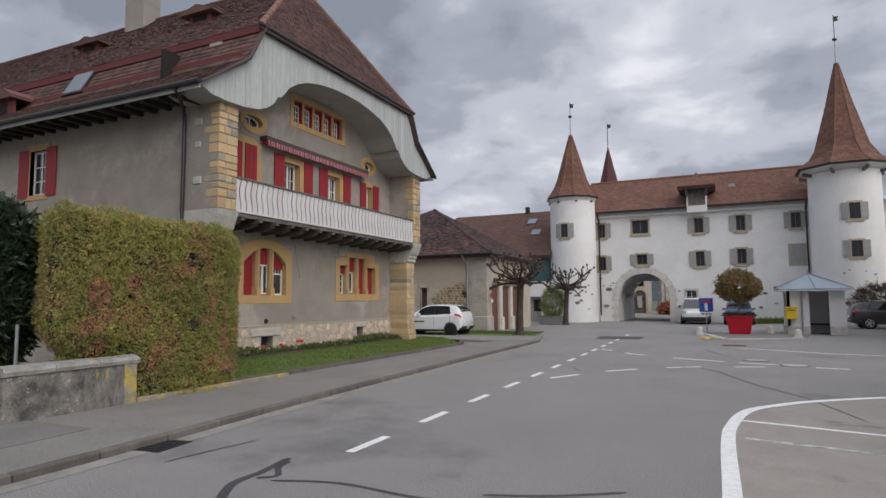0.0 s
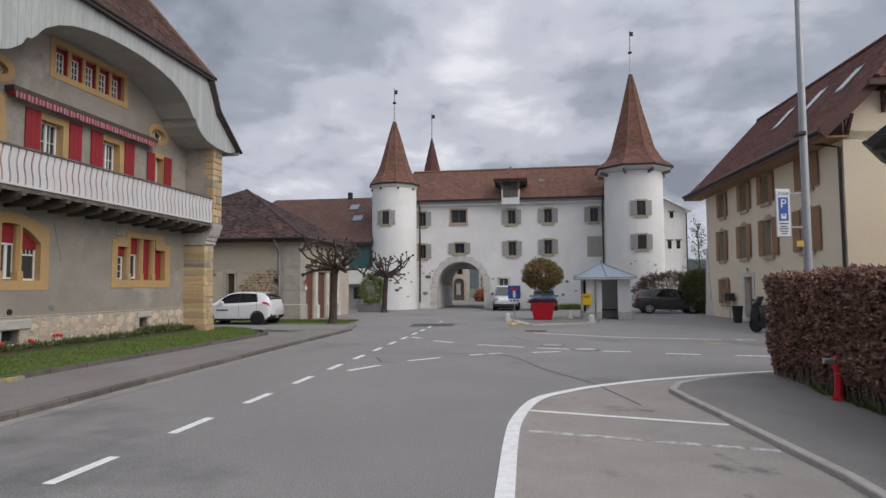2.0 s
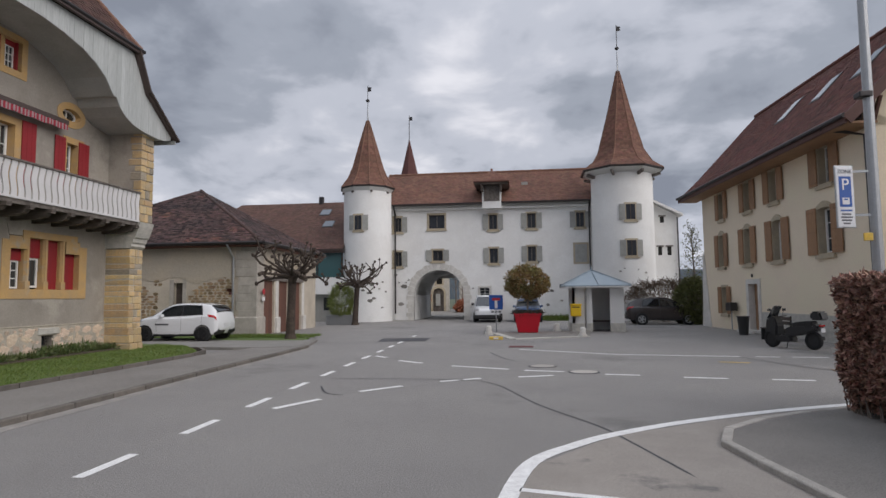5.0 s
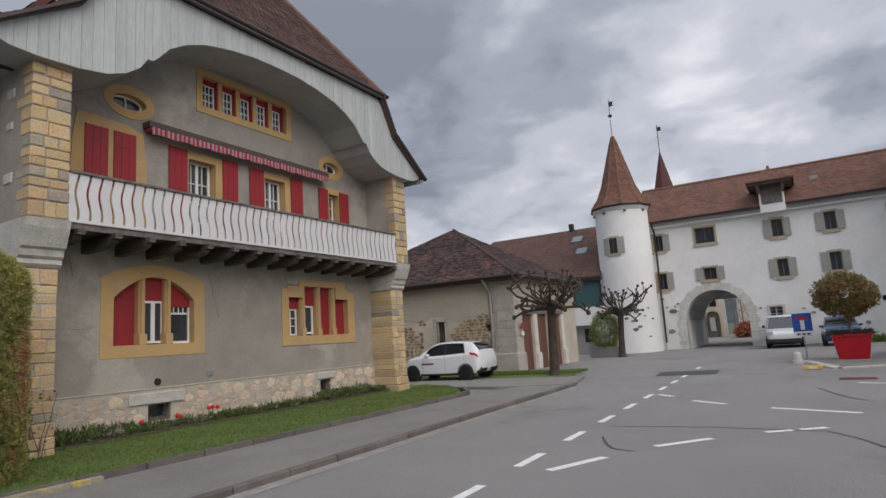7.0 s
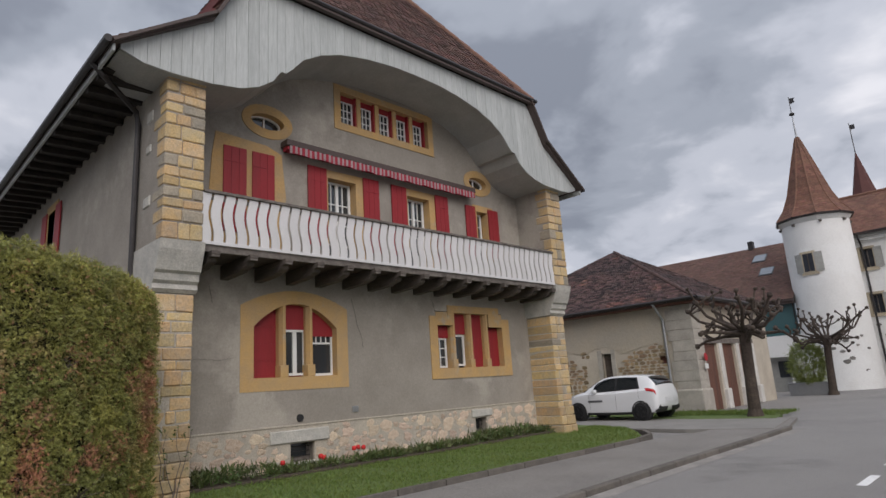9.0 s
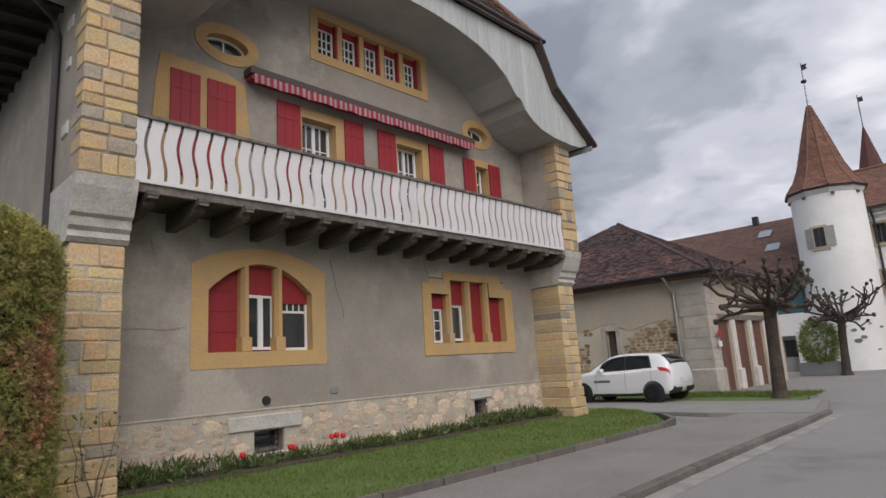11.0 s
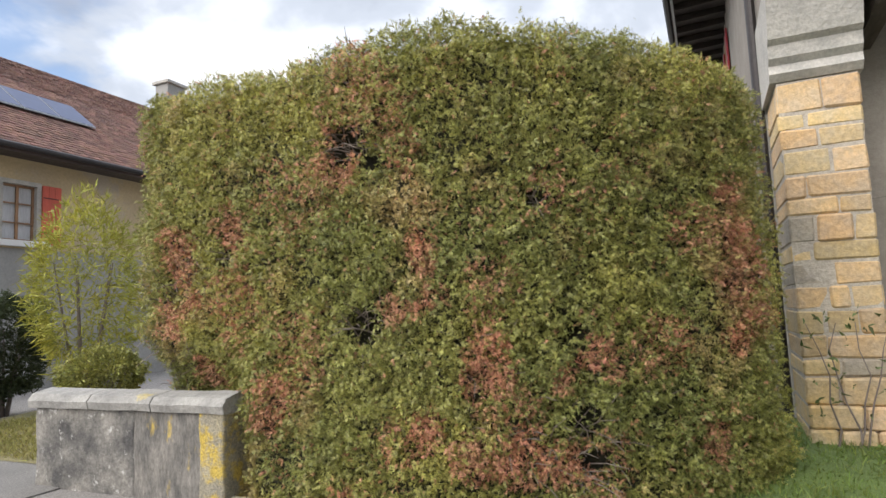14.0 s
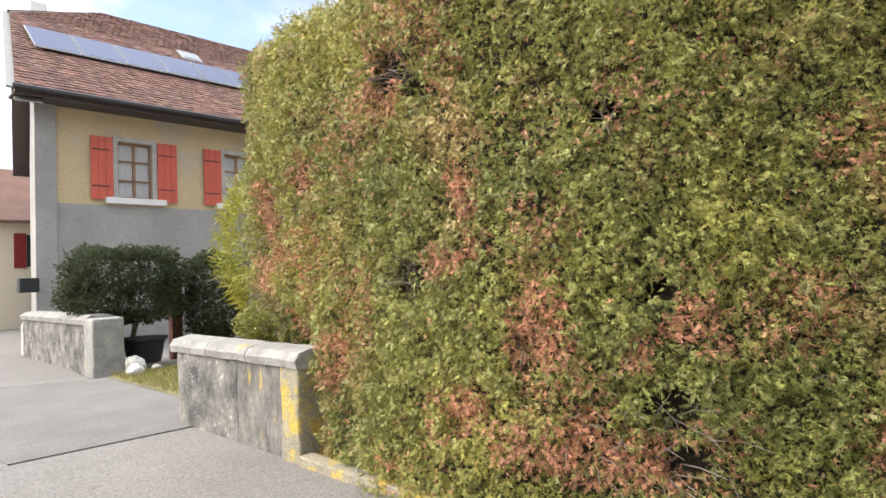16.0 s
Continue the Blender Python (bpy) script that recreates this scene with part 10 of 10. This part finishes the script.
OX, OY, KX = -10.74, -8.1, 0.19     # KX: the gable stands askew to the front
of = lambda u, v, d: Vector((OX - u, OY + d, v))     # u runs away from the road
part("front_wall", wall_mesh(14, 3.28, 5.75, 0.4, [(1.6, 2.38, 3.46, 4.80), (4.21, 4.99, 3.46, 4.80)], of, 0.02), OCHREWALL, oh, "faded ochre upper wall")
part("lower_wall", wall_mesh(14, -0.1, 3.28, 0.4, [], lambda u, v, d: of(u, v, d + 0.012)), GREYRENDER, oh, "grey cement lower wall")
bm = bmesh.new()
prism(bm, [(OY - 0.38, -0.1), (OY - 10, -0.1), (OY - 10, 6.0), (OY - 5.2, 9.8), (OY - 0.38, 5.9)], lambda u, v, d: Vector((OX + d + KX * (u - OY), u, v)), -0.4, 0.0)
part("road_gable", bm, GREYRENDER, oh, "grey gable wall along the road")
part("corner_pilaster", boxed(OX - 0.35, OX + 0.05, OY - 0.3, OY + 0.06, -0.1, 5.7), GREYRENDER, oh)
part("far_end", boxed(OX - 14, OX - 13.6, OY - 10, OY - 0.4, -0.1, 6), GREYRENDER, oh)
part("boundary_stone", worn(boxed(OX - 0.3, OX + 0.35, OY + 0.05, OY + 0.6, -0.05, 0.75, bevel=0.1), 0.03, 3, 4), CAPSTONE, oh)
for u in (1.99, 4.6):
    win = thing("window")
    win.parent = oh
    w, z0, z1 = 0.78, 3.46, 4.80
    bm = bmesh.new()
    ring(bm, rect(u - w / 2 - 0.1, u + w / 2 + 0.1, z0 - 0.02, z1 + 0.1), rect(u - w / 2, u + w / 2, z0, z1), of, -0.2, 0.03)
    part("surround", bm, CAPSTONE, win)
    bm = bmesh.new()
    prism(bm, rect(u - w / 2 - 0.28, u + w / 2 + 0.28, z0 - 0.14, z0 - 0.0), of, 0.0, 0.14)
    part("sill", bm, WHITE, win)
    bm = bmesh.new()
    ring(bm, rect(u - w / 2, u + w / 2, z0, z1), rect(u - w / 2 + 0.045, u + w / 2 - 0.045, z0 + 0.05, z1 - 0.05), of, -0.14, -0.09)
    part("window_frame", bm, TAN, win)
    for nm, r_ in (("mullion", rect(u - 0.03, u + 0.03, z0, z1)), ("glazing_bar", rect(u - w / 2, u + w / 2, z0 + 0.42, z0 + 0.45)), ("glazing_bar", rect(u - w / 2, u + w / 2, z0 + 0.88, z0 + 0.91))):
        bm = bmesh.new()
        prism(bm, r_, of, -0.13, -0.085)
        part(nm, bm, TAN, win)
    bm = bmesh.new()
    prism(bm, rect(u - w / 2, u + w / 2, z0, z1), of, -0.17, -0.14)
    part("curtain", bm, CURTAIN, win)
    for a in (u - w / 2 - 0.58, u + w / 2 + 0.10):
        sh_ = thing("shutter")
        sh_.parent = win
        for k in range(3):
            bm = bmesh.new()
            prism(bm, rect(a + k * 0.155 + 0.003, a + (k + 1) * 0.155 - 0.003, z0 - 0.05, z1 + 0.05), of, 0.04, 0.075)
            part("board", bm, ORANGE, sh_)
        for zz in (z0 + 0.25, z1 - 0.25):
            bm = bmesh.new()
            prism(bm, rect(a + 0.02, a + 0.40, zz - 0.012, zz + 0.012), of, 0.075, 0.083)
            part("hinge", bm, IRON, sh_)
sk = lambda x, y, z: (x + KX * min(0.0, y - OY), y, z)
pk = sk(OX - 1.9, OY - 5.2, 9.95)
ro5 = [sk(OX + 0.5, OY + 0.65, 5.55), (OX - 14.3, OY + 0.65, 5.55), (OX - 14.3, OY - 5.2, 9.95), pk, sk(OX + 0.5, OY - 3.6, 8.75)]
roof_slab("roof_slope", ro5, DARKTRIM, oh, 0.16)
tiles("roof_tiles", ro5[1], ro5[0], sk(OX + 0.5, OY - 3.4, 8.60), (OX - 14.3, OY - 3.4, 8.60), 0.18, 0.16, TILE_PALE, oh, seed=121)
tiles("roof_tiles", (OX - 14.3, OY - 3.4, 8.60), sk(OX + 0.45, OY - 3.4, 8.60), pk, ro5[2], 0.18, 0.16, TILE_PALE, oh, seed=122)
roof_slab("roof_hip", [sk(OX + 0.55, OY - 3.5, 8.7), sk(OX + 0.55, OY - 6.9, 8.7), pk], TILE_PALE, oh, 0.1)
roof_slab("roof_slope", [sk(OX + 0.5, OY - 10.9, 5.7), (OX - 14.3, OY - 10.9, 5.7), ro5[2], pk, sk(OX + 0.5, OY - 6.8, 8.75)], DARKTRIM, oh, 0.16)
bm = bmesh.new()
beam(bm, sk(OX + 0.52, OY + 0.65, 5.5), sk(OX + 0.52, OY - 3.6, 8.66), 0.05, 0.26, (1, 0, 0))
part("barge_board", bm, GREYSHUT, oh)
bm = bmesh.new()
beam(bm, sk(OX + 0.24, OY + 0.5, 5.3), sk(OX + 0.24, OY - 3.6, 8.35), 0.5, 0.03, (0, 0, 1))
part("verge_soffit", bm, GREYSHUT, oh)
part("eaves_soffit", boxed(OX - 14, OX + 0.5, OY + 0.0, OY + 0.6, 5.42, 5.46), DARKWOOD, oh)
bm = bmesh.new()
tube(bm, [(OX + 0.55, OY + 0.72, 5.52), (OX - 14.3, OY + 0.72, 5.52)], 0.07, 8)
part("gutter", bm, METAL, oh)
slope = (9.95 - 5.55) / (5.85)
for i in range(7):
    u0 = 0.25 + i * 1.03
    sp_ = thing("solar_panel")
    sp_.parent = oh
    for nm, e, l, m_ in (("frame", 0, 0.16, GALV), ("cell_sheet", 0.02, 0.168, SOLAR)):
        y0, y1 = OY - 1.25 - e, OY - 2.35 + e
        zf = lambda yy: 5.55 + (OY + 0.65 - yy) * slope
        roof_slab(nm, [(OX - u0 - e, y0, zf(y0) + l), (OX - u0 - 1.0 + e, y0, zf(y0) + l), (OX - u0 - 1.0 + e, y1, zf(y1) + l), (OX - u0 - e, y1, zf(y1) + l)], m_, sp_, 0.04)
part("chimney", boxed(-24.9, -24.0, OY - 5.6, OY - 4.9, 9.4, 11.15, bevel=0.02), GREYRENDER, oh, "grey rendered chimney")
part("chimney_cap", boxed(-25.0, -23.9, OY - 5.7, OY - 4.8, 11.15, 11.28, bevel=0.02), CAPSTONE, oh)
rw = thing("roof_window")
rw.parent = oh
for nm, e, l, m_ in (("frame", 0, 0.10, GALV), ("pane", 0.06, 0.115, GLASS_SKY)):
    y0, y1 = OY - 2.75 - e, OY - 3.25 + e
    roof_slab(nm, [(OX - 4.35 - e, y0, zf(y0) + l), (OX - 4.95 + e, y0, zf(y0) + l), (OX - 4.95 + e, y1, zf(y1) + l), (OX - 4.35 - e, y1, zf(y1) + l)], m_, rw, 0.05)
part("wall_box", boxed(OX + 0.05, OX + 0.4, OY + 0.1, OY + 0.35, 1.35, 1.65, bevel=0.02), IRON, oh)
fh = thing("far_house", (-9.5, -24, 0), label="distant house with red roof along the road", category="house")
part("wall", boxed(-4, 3.5, -4, 4, 0, 4.2), CREAM, fh)
for sgn in (-1, 1):
    roof_slab("roof_slope", [(-4.5, sgn * 4.5, 4.0), (4.0, sgn * 4.5, 4.0), (4.0, 0, 6.6), (-4.5, 0, 6.6)], TILE_PALE, fh)
bm = bmesh.new()
prism(bm, [(-4, 4.1), (4, 4.1), (0, 6.5)], lambda u, v, d: Vector((3.4 + d, u, v)), -0.2, 0.05)
part("gable", bm, CREAM, fh)
for y in (-1.8, 1.2):
    part("window_pane", boxed(3.5, 3.52, y - 0.4, y + 0.4, 2.3, 3.5), GLASS, fh)
    part("window_pane", boxed(-2 + y - 0.4, -2 + y + 0.4, 4.0, 4.02, 2.3, 3.5), GLASS, fh)
    part("shutter", boxed(-2 + y + 0.42, -2 + y + 0.8, 4.0, 4.04, 2.25, 3.55), RED, fh)
# wooded hill far away
HILL = mat("far_wooded_hill", (0.055, 0.07, 0.085), 0.95, spots=(0.035, 0.05, 0.055), scale=0.01, amount=1.0, fine=0.06, fine_amount=0.3, bump=0)
bm = bmesh.new()
prev = None
for i in range(81):
    a = -math.pi / 2 + i * math.pi / 80
    h = 34 + 20 * noise.noise(Vector((a * 2.1, 3.3, 0))) + 9 * noise.noise(Vector((a * 7, 1, 0)))
    cur = [bm.verts.new((r * math.sin(a) + 60, r * math.cos(a), z)) for r, z in ((560, -1), (640, h * 0.75), (760, h))]
    if prev:
        for j in range(2):
            bm.faces.new((prev[j], cur[j], cur[j + 1], prev[j + 1]))
    prev = cur
tagged(part("backdrop", bm, HILL, smooth=True), "blue-green wooded hills in the distance", "hill", kind="structure")
